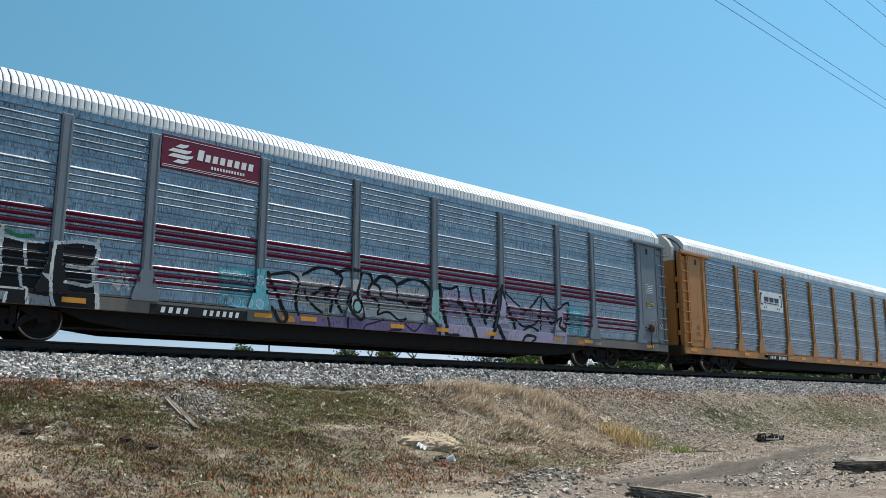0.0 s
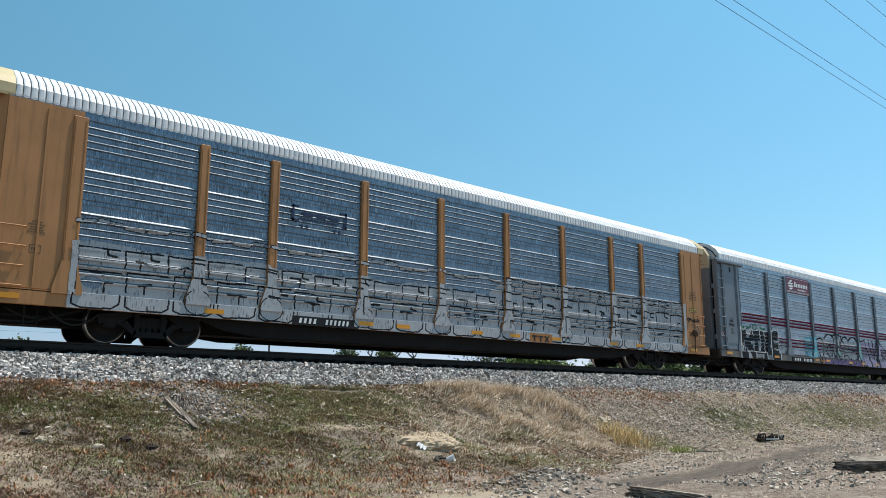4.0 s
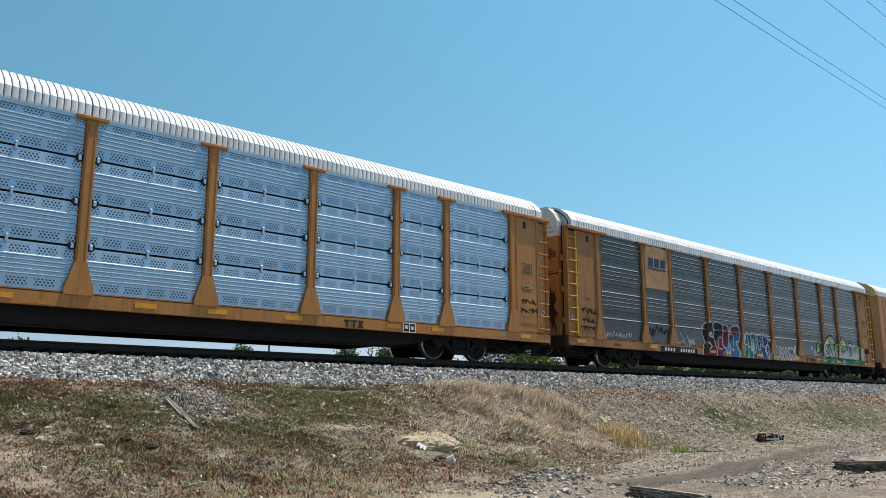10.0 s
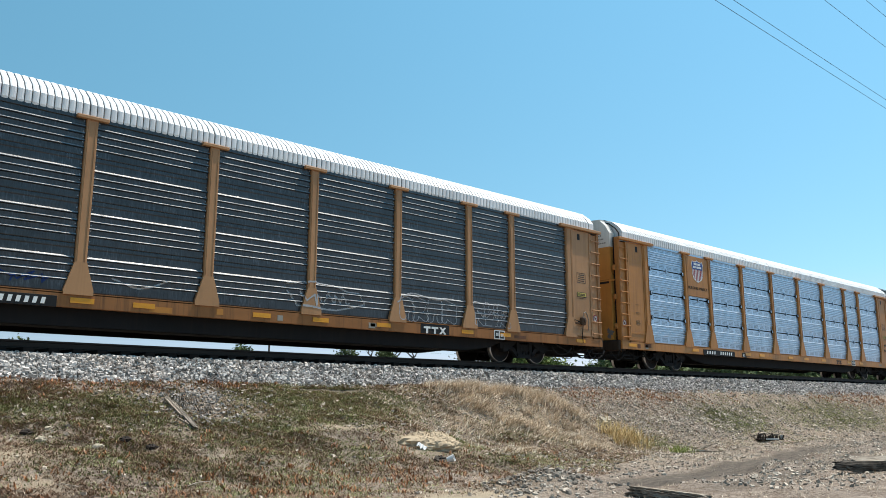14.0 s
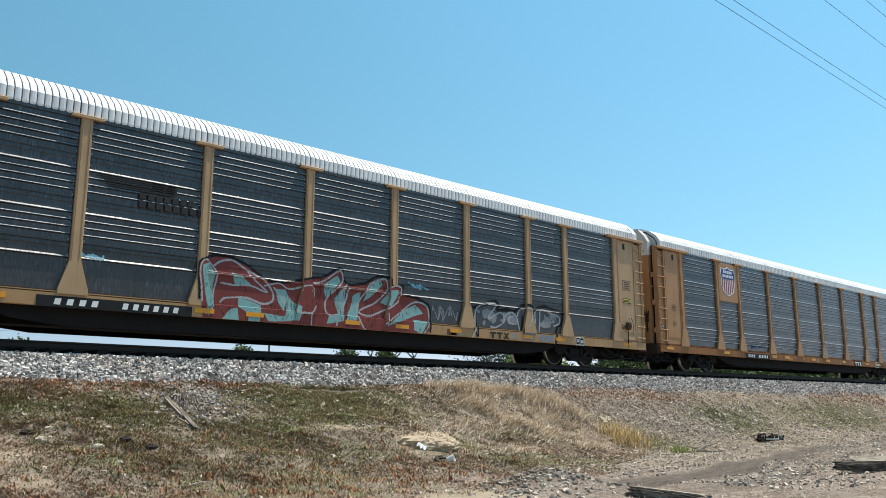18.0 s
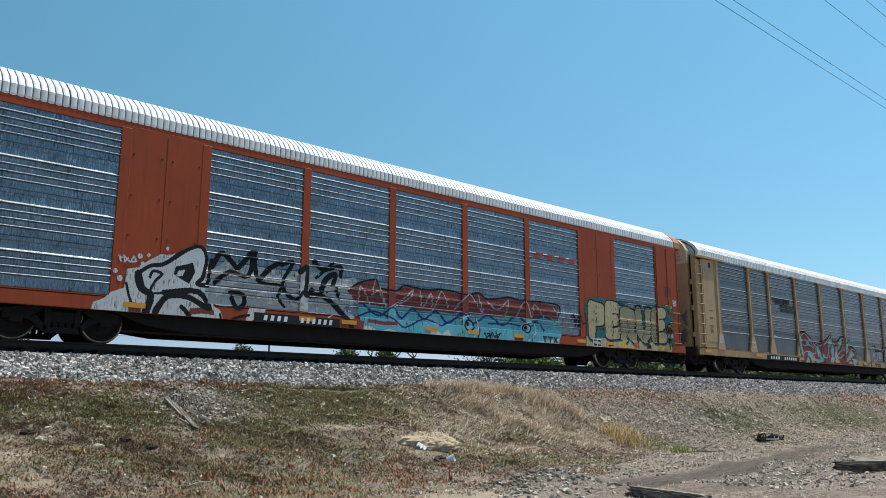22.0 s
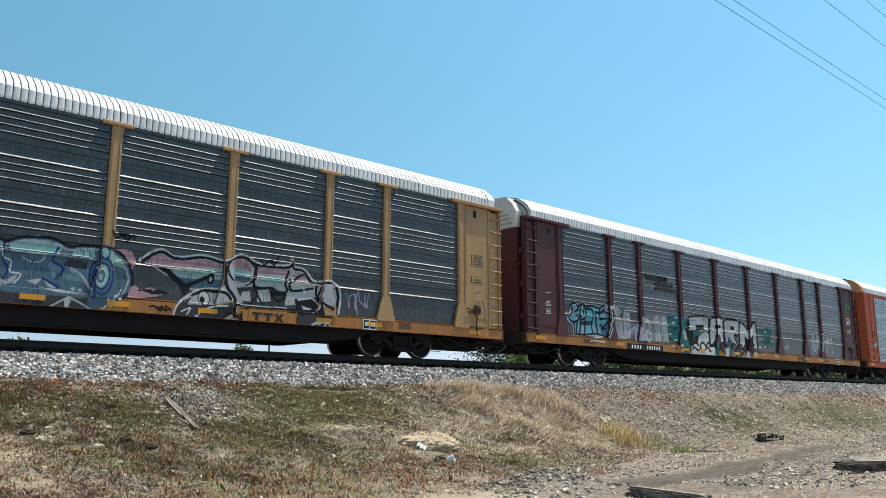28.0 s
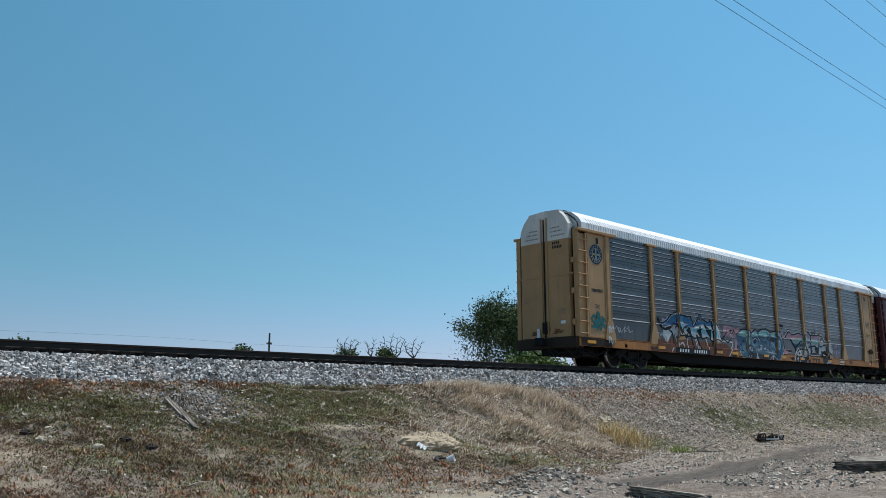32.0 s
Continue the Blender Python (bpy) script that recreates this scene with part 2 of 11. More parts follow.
class Shape:
    """Vertices and faces of one part."""

    def __init__(self):
        self.v, self.f, self.m = [], [], []

    def add(self, verts, faces, mi=0):
        n = len(self.v)
        self.v += [tuple(p) for p in verts]
        self.f += [tuple(i + n for i in q) for q in faces]
        self.m += [mi] * len(faces)
        return self

    def box(self, x0, x1, y0, y1, z0, z1, ch=0.0, mi=0):
        lo, hi = (x0, y0, z0), (x1, y1, z1)
        if ch <= 0:
            vs = [(hi[0] if i & 1 else lo[0], hi[1] if i & 2 else lo[1], hi[2] if i & 4 else lo[2]) for i in range(8)]
            fs = [(0, 2, 3, 1), (4, 5, 7, 6), (0, 1, 5, 4), (2, 6, 7, 3), (0, 4, 6, 2), (1, 3, 7, 5)]
            return self.add(vs, fs, mi)
        vs, idx = [], {}
        for i in range(8):
            for ax in range(3):
                p = []
                for a in range(3):
                    s = (i >> a) & 1
                    e = hi[a] if s else lo[a]
                    p.append(e if a == ax else e + (-ch if s else ch))
                idx[i, ax] = len(vs)
                vs.append(tuple(p))
        fs = []
        for ax in range(3):
            b1, b2 = [a for a in range(3) if a != ax]
            for s in (0, 1):
                q = [(s << ax) | (u << b1) | (w << b2) for u, w in ((0, 0), (1, 0), (1, 1), (0, 1))]
                fs.append([idx[i, ax] for i in q])
        for ax in range(3):
            b1, b2 = [a for a in range(3) if a != ax]
            for u in (0, 1):
                for w in (0, 1):
                    i0 = (u << b1) | (w << b2)
                    i1 = i0 | (1 << ax)
                    fs.append([idx[i0, b1], idx[i1, b1], idx[i1, b2], idx[i0, b2]])
        for i in range(8):
            fs.append([idx[i, 0], idx[i, 1], idx[i, 2]])
        c = Vector(((x0 + x1) / 2, (y0 + y1) / 2, (z0 + z1) / 2))
        out = []
        for q in fs:
            p = [Vector(vs[i]) for i in q]
            nrm = (p[1] - p[0]).cross(p[2] - p[0])
            mid = sum(p, Vector()) / len(p)
            out.append(q if nrm.dot(mid - c) > 0 else q[::-1])
        return self.add(vs, out, mi)

    def prism(self, poly, axis, a, b, mi=0):
        """A polygon (two coordinates) pushed along an axis from a to b."""
        n = len(poly)

        def at(p, w):
            q = list(p)
            q.insert(axis, w)
            return tuple(q)
        vs = [at(p, a) for p in poly] + [at(p, b) for p in poly]
        area = sum(poly[i][0] * poly[(i + 1) % n][1] - poly[(i + 1) % n][0] * poly[i][1] for i in range(n))
        flip = (area > 0) ^ (axis == 1) ^ (b < a)
        caps = [tuple(range(n)), tuple(range(n, 2 * n))[::-1]]
        sides = [(i, n + i, n + (i + 1) % n, (i + 1) % n) for i in range(n)]
        fs = [q[::-1] for q in caps + sides] if flip else caps + sides
        return self.add(vs, fs, mi)

    def sheet(self, profile, x0, x1, mi=0, back=0.01):
        """A folded sheet: (y, z) profile run along x, with a little thickness behind (towards +y)."""
        n = len(profile)
        vs = [(x0, y, z) for y, z in profile] + [(x1, y, z) for y, z in profile]
        self.add(vs, [(i, i + 1, n + i + 1, n + i) for i in range(n - 1)], mi)
        vb = [(x0, y + back, z) for y, z in profile] + [(x1, y + back, z) for y, z in profile]
        self.add(vb, [(i, n + i, n + i + 1, i + 1) for i in range(n - 1)], mi)
        return self

    def tube(self, pts, r, seg=6, mi=0, closed=False, r_end=None):
        pts = [Vector(p) for p in pts]
        n = len(pts)
        rings = []
        up = Vector((0.31, 0.17, 0.94))
        for i, p in enumerate(pts):
            d = (pts[min(i + 1, n - 1)] - pts[max(i - 1, 0)]).normalized()
            a = d.cross(up)
            if a.length < 0.05:
                a = d.cross(Vector((1, 0, 0)))
            a.normalize()
            c = d.cross(a)
            rr = r if r_end is None else r + (r_end - r) * i / max(1, n - 1)
            rings.append([p + (a * math.cos(t) + c * math.sin(t)) * rr for t in (2 * math.pi * k / seg for k in range(seg))])
        vs = [q for ring in rings for q in ring]
        fs = []
        for i in range(n - 1):
            for k in range(seg):
                fs.append((i * seg + k, i * seg + (k + 1) % seg, (i + 1) * seg + (k + 1) % seg, (i + 1) * seg + k))
        fs.append(tuple(range(seg))[::-1])
        fs.append(tuple(range((n - 1) * seg, n * seg)))
        return self.add(vs, fs, mi)

    def lathe(self, prof, centre, axis=1, seg=24, mi=0):
        """(offset along the axis, radius) pairs turned round an axis."""
        n = len(prof)
        vs, fs = [], []
        o = [a for a in range(3) if a != axis]
        for k in range(seg):
            t = 2 * math.pi * k / seg
            for w, r in prof:
                p = [0, 0, 0]
                p[axis], p[o[0]], p[o[1]] = w, r * math.cos(t), r * math.sin(t)
                vs.append((p[0] + centre[0], p[1] + centre[1], p[2] + centre[2]))
        for k in range(seg):
            k2 = (k + 1) % seg
            for i in range(n - 1):
                fs.append((k * n + i, k * n + i + 1, k2 * n + i + 1, k2 * n + i))
        return self.add(vs, fs, mi)

    def mesh(self, name, mats, smooth=False):
        me = bpy.data.meshes.new(name)
        me.from_pydata(self.v, [], self.f)
        for m in (mats if isinstance(mats, (list, tuple)) else [mats]):
            me.materials.append(m)
        if any(self.m):
            me.polygons.foreach_set("material_index", self.m)
        if smooth:
            me.polygons.foreach_set("use_smooth", [True] * len(self.f))
        me.update()
        return me


def part(name, shape, material, parent, label="", at=None, smooth=False):
    me = shape if isinstance(shape, bpy.types.Mesh) else shape.mesh(name, material, smooth)
    ob = new(name, me)
    ob.parent = parent
    if at is not None:
        ob.matrix_basis = at if isinstance(at, Matrix) else Matrix.Translation(at)
    if label:
        ob["label"] = label
    return ob


def thing(name, at, label, category, group="", kind=""):
    ob = new(name)
    ob.empty_display_size = 0.3
    ob.matrix_basis = at if isinstance(at, Matrix) else Matrix.Translation(at)
    return tagged(ob, label, category, group, kind)


def single(name, shape, material, label, category, at=None, group="", kind="", smooth=False):
    ob = new(name, shape.mesh(name, material, smooth))
    if at is not None:
        ob.matrix_basis = at if isinstance(at, Matrix) else Matrix.Translation(at)
    return tagged(ob, label, category, group, kind)

# ---- ground ----
BALLAST_TOE, BALLAST_EDGE, BALLAST_TOP = 16.45, 17.35, 2.285


def smooth(a, b, t):
    u = np.clip((np.asarray(t, float) - a) / (b - a), 0, 1)
    return u * u * (3 - 2 * u)


def toe(x):
    return 9.6 + 3.2 * smooth(9, 19, x) + 0.8 * smooth(19, 40, x)


def hash_noise(x, y, seed=0):
    """Smooth value noise on arrays."""
    x, y = np.asarray(x, float), np.asarray(y, float)
    xi, yi = np.floor(x), np.floor(y)
    fx, fy = x - xi, y - yi
    fx, fy = fx * fx * (3 - 2 * fx), fy * fy * (3 - 2 * fy)

    def h(a, b):
        v = np.sin(a * 127.1 + b * 311.7 + seed * 74.7) * 43758.5453
        return v - np.floor(v)
    return (h(xi, yi) * (1 - fx) + h(xi + 1, yi) * fx) * (1 - fy) + (h(xi, yi + 1) * (1 - fx) + h(xi + 1, yi + 1) * fx) * fy


def ground_z(x, y):
    x, y = np.asarray(x, float), np.asarray(y, float)
    t = toe(x)
    u = np.clip((y - t) / (BALLAST_TOE - t), 0, 1)
    near = 0.05 + 1.72 * (0.35 * u * u + 0.65 * u)
    v = np.clip((23.6 - y) / 2.6, 0, 1)
    far = 0.0 + 1.74 * v
    z = np.where(y < 18.7, near, far)
    z = np.where((y > BALLAST_TOE + 0.15) & (y < 20.8), 1.7, z)
    lump = (hash_noise(x * 0.55, y * 0.55, 1) - 0.5) * 0.16 + (hash_noise(x * 1.7, y * 1.7, 2) - 0.5) * 0.09 + (hash_noise(x * 4.3, y * 4.3, 3) - 0.5) * 0.035
    w = smooth(1.0, 6.0, np.hypot(x, y)) * (1 - smooth(90, 200, np.hypot(x, y))) * np.where(y > BALLAST_TOE - 0.3, 0.25, 1.0)
    # grassy hump on the bank
    hump = (0.20 + 0.26 * hash_noise(x * 1.5, y * 0.7, 31)) * np.exp(-((x - 16.0) / 2.4) ** 2 - ((y - 15.2) / 0.8) ** 2)
    # rain has cut its face into gullies
    hump += 0.16 * (hash_noise(x * 2.4 + y * 0.5, y * 0.9, 33) - 0.5) * np.exp(-((x - 15.8) / 2.8) ** 2 - ((y - 14.4) / 1.2) ** 2)
    # low heap of stones and soil at the foot
    heap = 0.24 * np.exp(-((x - 9.95) / 0.75) ** 2 - ((y - 8.6) / 0.4) ** 2)
    rut = 0.05 * np.exp(-((y - rut_line(x)) / 0.5) ** 4) * smooth(10.5, 12.0, x) * (1 - smooth(30, 50, x))
    return z + lump * w + hump + heap - rut


def rut_line(x):
    """The middle of the worn wheel track on the flat."""
    u = np.minimum(x, 21.0) - 14.0
    return 7.95 + 0.12 * (np.sqrt(u * u + 1) + u) + 0.12 * np.maximum(x - 21.0, 0)


def blob(x, y, cx, cy, rx, ry):
    return np.exp(-((x - cx) / rx) ** 2 - ((y - cy) / ry) ** 2)


def greenness(x, y):
    g = (1.0 * blob(x, y, 10.3, 15.3, 2.1, 0.95) + 0.9 * blob(x, y, 5.4, 14.8, 0.85, 0.95) + 0.5 * blob(x, y, 3.6, 14.8, 1.0, 0.9) + 0.55 * blob(x, y, 7.4, 13.2, 1.1, 0.8) + 0.45 * blob(x, y, 9.4, 13.6, 1.2, 0.7)
         + 0.6 * blob(x, y, 27.0, 14.6, 1.4, 0.7) + 0.7 * blob(x, y, 37.0, 15.0, 6.0, 0.9) + 0.4 * blob(x, y, 12.6, 11.0, 1.6, 0.7)
         + 0.35 * blob(x, y, 20.0, 13.2, 1.0, 0.5) + 0.18 * blob(x, y, 6.2, 10.6, 1.6, 1.2) + 0.24 * blob(x, y, 8.2, 11.6, 1.6, 0.8) + 0.25 * blob(x, y, 4.6, 12.2, 1.2, 1.0)
         + 0.55 * blob(x, y, 11.6, 12.4, 0.7, 0.5) + 0.35 * blob(x, y, 14.4, 13.2, 1.2, 0.5))
    return np.clip(g * (0.45 + 1.1 * hash_noise(x * 1.6, y * 1.6, 7)), 0, 1)


def strawness(x, y):
    s = (1.0 * blob(x, y, 14.9, 14.9, 2.7, 1.5) + 0.7 * blob(x, y, 17.4, 13.6, 2.2, 0.9) + 0.55 * blob(x, y, 12.2, 12.2, 1.2, 0.9)
         + 0.35 * blob(x, y, 30.0, 13.2, 8.0, 1.0))
    return np.clip(s * (0.6 + 0.8 * hash_noise(x * 1.3, y * 1.3, 9)), 0, 1)


def gravelly(x, y):
    """Grey stones spilled from the ballast round the plank."""
    return np.clip((1.1 * blob(x, y, 7.2, 15.4, 0.9, 0.9) + 0.6 * blob(x, y, 6.9, 14.3, 0.5, 0.7) + 0.6 * blob(x, y, 21.5, 15.8, 3.0, 0.6)) * (0.5 + 0.9 * hash_noise(x * 2.2, y * 2.2, 15)), 0, 1)


def pale(x, y):
    """Bare patches of pale crumbling soil."""
    p = (1.1 * blob(x, y, 3.2, 12.5, 0.55, 0.45) + 1.0 * blob(x, y, 3.2, 11.0, 0.35, 0.4) + 1.0 * blob(x, y, 9.1, 13.2, 0.8, 0.3) + 0.9 * blob(x, y, 10.6, 12.1, 0.9, 0.6)
         + 0.9 * blob(x, y, 8.0, 8.4, 1.2, 0.5) + 0.5 * blob(x, y, 6.6, 11.9, 0.8, 0.35) + 0.4 * blob(x, y, 15.0, 10.6, 2.5, 0.8))
    return np.clip(p * (0.55 + 0.9 * hash_noise(x * 2.6, y * 2.6, 25)), 0, 1)


def bareness(x, y):
    yc = rut_line(x)
    road = (1.5 * np.exp(-(np.abs(y - yc) / 0.46) ** 4) + 0.6 * np.exp(-((y - yc + 1.45) / 0.34) ** 2) + 0.3 * np.exp(-((y - yc + 0.7) / 0.8) ** 2)) * smooth(10.5, 12.0, x)
    pile = 0.8 * blob(x, y, 9.95, 8.55, 0.75, 0.4)
    patch = 0.5 * blob(x, y, 12.6, 10.4, 1.6, 0.7) + 0.5 * blob(x, y, 23.0, 13.8, 2.4, 1.0) + 0.45 * blob(x, y, 9.0, 12.4, 1.1, 0.8)
    return np.clip((road + pile + patch) * (0.7 + 0.6 * hash_noise(x * 2, y * 2, 5)), 0, 1)


def soil_material():
    m, nt, b = nodes_of("dry_soil")
    v = coords(nt, "World")
    at = nt.nodes.new("ShaderNodeAttribute")
    at.attribute_name = "cover"
    sep = nt.nodes.new("ShaderNodeSeparateColor")
    link(nt, at.outputs["Color"], sep.inputs[0])
    n1, n2, n3 = noise_at(nt, v, 1.1, 6), noise_at(nt, v, 7.0, 6, 0.7), noise_at(nt, v, 21.0, 4, 0.7)
    c = mix(nt, ramp(nt, n1, 0.3, 0.7), (0.235, 0.180, 0.145), (0.40, 0.325, 0.265))
    c = mix(nt, ramp(nt, n2, 0.45, 0.72), c, (0.13, 0.08, 0.05))
    c = mix(nt, sep.outputs[0], c, mix(nt, n2, (0.085, 0.08, 0.035), (0.19, 0.16, 0.085)))
    c = mix(nt, sep.outputs[1], c, mix(nt, n2, (0.26, 0.195, 0.135), (0.54, 0.43, 0.315)))
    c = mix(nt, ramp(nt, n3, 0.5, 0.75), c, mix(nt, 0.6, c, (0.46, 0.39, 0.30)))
    # hollows of the bump painted dark, as shaded crevices
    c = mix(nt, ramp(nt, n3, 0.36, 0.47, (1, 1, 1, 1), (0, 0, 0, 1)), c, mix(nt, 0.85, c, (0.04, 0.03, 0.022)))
    c = mix(nt, at.outputs["Alpha"], c, mix(nt, n2, (0.34, 0.265, 0.185), (0.56, 0.46, 0.335)))
    streak = noise_at(nt, v, 6.0, 4, 0.65, (0.35, 2.2, 1.0))
    c = mix(nt, ramp(nt, sep.outputs[2], 0.1, 1.0, (0, 0, 0, 1), (0.85, 0.85, 0.85, 1)), c, mix(nt, ramp(nt, streak, 0.3, 0.7), (0.055, 0.046, 0.038), (0.18, 0.15, 0.122)))
    link(nt, c, b.inputs["Base Color"])
    b.inputs["Roughness"].default_value = 0.95
    b.inputs["Specular IOR Level"].default_value = 0.15
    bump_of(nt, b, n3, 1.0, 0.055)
    return m


def axis_steps(lo, hi, fine, far):
    a = list(np.arange(lo, hi + 1e-6, fine))
    s, up = fine, hi
    out_hi, out_lo = [], []
    while up < far:
        s *= 1.35
        up += s
        out_hi.append(up)
    s, dn = fine, lo
    while dn > -far:
        s *= 1.35
        dn -= s
        out_lo.append(dn)
    return np.array(out_lo[::-1] + a + out_hi)


def grid_mesh(name, xs, ys, zf, material, cover=False):
    X, Y = np.meshgrid(xs, ys)
    Z = zf(X, Y)
    nx, ny = len(xs), len(ys)
    vs = np.stack([X.ravel(), Y.ravel(), Z.ravel()], 1)
    i = (np.arange(ny - 1)[:, None] * nx + np.arange(nx - 1)[None, :]).ravel()
    fs = np.stack([i, i + 1, i + nx + 1, i + nx], 1)
    me = bpy.data.meshes.new(name)
    me.from_pydata(vs.tolist(), [], fs.tolist())
    me.materials.append(material)
    me.polygons.foreach_set("use_smooth", [True] * len(fs))
    if cover:
        x, y = X.ravel(), Y.ravel()
        near = 1 - smooth(60, 120, np.hypot(x, y))
        col = np.stack([greenness(x, y) * near, strawness(x, y) * near, bareness(x, y) * near, pale(x, y) * near], 1)
        ca = me.color_attributes.new("cover", 'FLOAT_COLOR', 'POINT')
        ca.data.foreach_set("color", col.astype(np.float32).ravel())
    me.update()
    return me


def build_ground():
    xs, ys = axis_steps(-6, 60, 0.22, 3000), axis_steps(1.5, 17, 0.16, 3000)
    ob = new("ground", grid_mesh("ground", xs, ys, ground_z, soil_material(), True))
    tagged(ob, "dry brown soil bank with weeds and a worn dirt track", "ground", kind="structure")


build_ground()


def gravel_material():
    m, nt, b = nodes_of("crushed_rock")
    v = coords(nt, "World")
    vo = nt.nodes.new("ShaderNodeTexVoronoi")
    vo.inputs["Scale"].default_value = 17.0
    link(nt, v, vo.inputs["Vector"])
    n1 = noise_at(nt, v, 0.8, 4)
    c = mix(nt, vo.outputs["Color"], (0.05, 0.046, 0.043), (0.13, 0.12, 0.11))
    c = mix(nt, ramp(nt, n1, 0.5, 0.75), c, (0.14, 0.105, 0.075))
    # darkest between the stones: crevice shade put into the colour
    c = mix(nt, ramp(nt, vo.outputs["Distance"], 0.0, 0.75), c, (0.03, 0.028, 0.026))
    link(nt, c, b.inputs["Base Color"])
    b.inputs["Roughness"].default_value = 0.9
    inv = nt.nodes.new("ShaderNodeMath")
    inv.operation, inv.inputs[0].default_value = 'SUBTRACT', 1.0
    link(nt, vo.outputs["Distance"], inv.inputs[1])
    bump_of(nt, b, inv.outputs[0], 1.0, 0.04)
    return m


def stone_material(name, a, c2, dust):
    m, nt, b = nodes_of(name)
    g = nt.nodes.new("ShaderNodeNewGeometry")
    n = noise_at(nt, coords(nt, "World"), 30.0, 4)
    c = mix(nt, g.outputs["Random Per Island"], a, c2)
    c = mix(nt, ramp(nt, noise_at(nt, coords(nt, "World"), 0.7, 4), 0.55, 0.75), c, mix(nt, 0.5, c, dust))
    c = mix(nt, 0.22, c, mix(nt, n, (0.12, 0.106, 0.092), (0.54, 0.495, 0.44)))
    link(nt, c, b.inputs["Base Color"])
    b.inputs["Roughness"].default_value = 0.88
    return m


def ballast_z(y):
    d = np.abs(np.asarray(y, float) - TRACK_Y)
    e, t = TRACK_Y - BALLAST_EDGE, TRACK_Y - BALLAST_TOE
    return np.where(d < e, BALLAST_TOP, BALLAST_TOP - (d - e) / (t - e) * (BALLAST_TOP - 1.72))


def build_ballast():
    ys = np.concatenate([np.linspace(16.2, 17.35, 9), np.linspace(17.6, 19.9, 9), np.linspace(20.07, 21.2, 7)])
    xs = np.concatenate([np.linspace(-600, -8, 60), np.arange(-7.5, 90, 0.5), np.linspace(92, 900, 70)])

    def zf(x, y):
        return ballast_z(y) + (hash_noise(x * 1.1, y * 1.6, 4) - 0.5) * 0.05
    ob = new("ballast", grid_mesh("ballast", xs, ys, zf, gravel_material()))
    tagged(ob, "long bed of grey crushed stone under the rails", "ballast", kind="structure")


build_ballast()


def scatter_rocks(name, xs, ys, zs, size, material, label, category, flat=0.7, seed=3):
    """Many angular stones in one mesh: skewed cubes with knocked corners."""
    rng = np.random.default_rng(seed)
    n = len(xs)
    base = np.array([[(i & 1) * 2 - 1, ((i >> 1) & 1) * 2 - 1, ((i >> 2) & 1) * 2 - 1] for i in range(8)], float)
    v = base[None] * rng.uniform(0.45, 1.0, (n, 8, 1)) * rng.uniform(0.65, 1.25, (n, 1, 3)) * np.array([1, 1, flat])
    ang = rng.uniform(0, 2 * np.pi, n)
    tilt = rng.uniform(-0.7, 0.7, n)
    ca, sa, ct, st = np.cos(ang), np.sin(ang), np.cos(tilt), np.sin(tilt)
    x, y, z = v[..., 0], v[..., 1], v[..., 2]
    y, z = y * ct[:, None] - z * st[:, None], y * st[:, None] + z * ct[:, None]
    x, y = x * ca[:, None] - y * sa[:, None], x * sa[:, None] + y * ca[:, None]
    s = (np.asarray(size) * 0.5)
    s = s[:, None] if s.ndim else s
    P = np.stack([x * s + xs[:, None], y * s + ys[:, None], z * s + zs[:, None]], -1).reshape(-1, 3)
    f = np.array([(0, 2, 3, 1), (4, 5, 7, 6), (0, 1, 5, 4), (2, 6, 7, 3), (0, 4, 6, 2), (1, 3, 7, 5)])
    F = (np.arange(n)[:, None, None] * 8 + f[None]).reshape(-1, 4)
    me = fast_mesh(name, P, F, 4)
    me.polygons.foreach_set("use_smooth", [False] * len(F))
    me.materials.append(material)
    ob = new(name, me)
    return tagged(ob, label, category, kind="stuff")


def fast_mesh(name, P, F, k):
    me = bpy.data.meshes.new(name)
    me.vertices.add(len(P))
    me.vertices.foreach_set("co", np.asarray(P, np.float32).ravel())
    me.loops.add(len(F) * k)
    me.loops.foreach_set("vertex_index", np.asarray(F, np.int32).ravel())
    me.polygons.add(len(F))
    me.polygons.foreach_set("loop_start", np.arange(len(F), dtype=np.int32) * k)
    me.polygons.foreach_set("loop_total", np.full(len(F), k, np.int32))
    me.update(calc_edges=True)
    return me


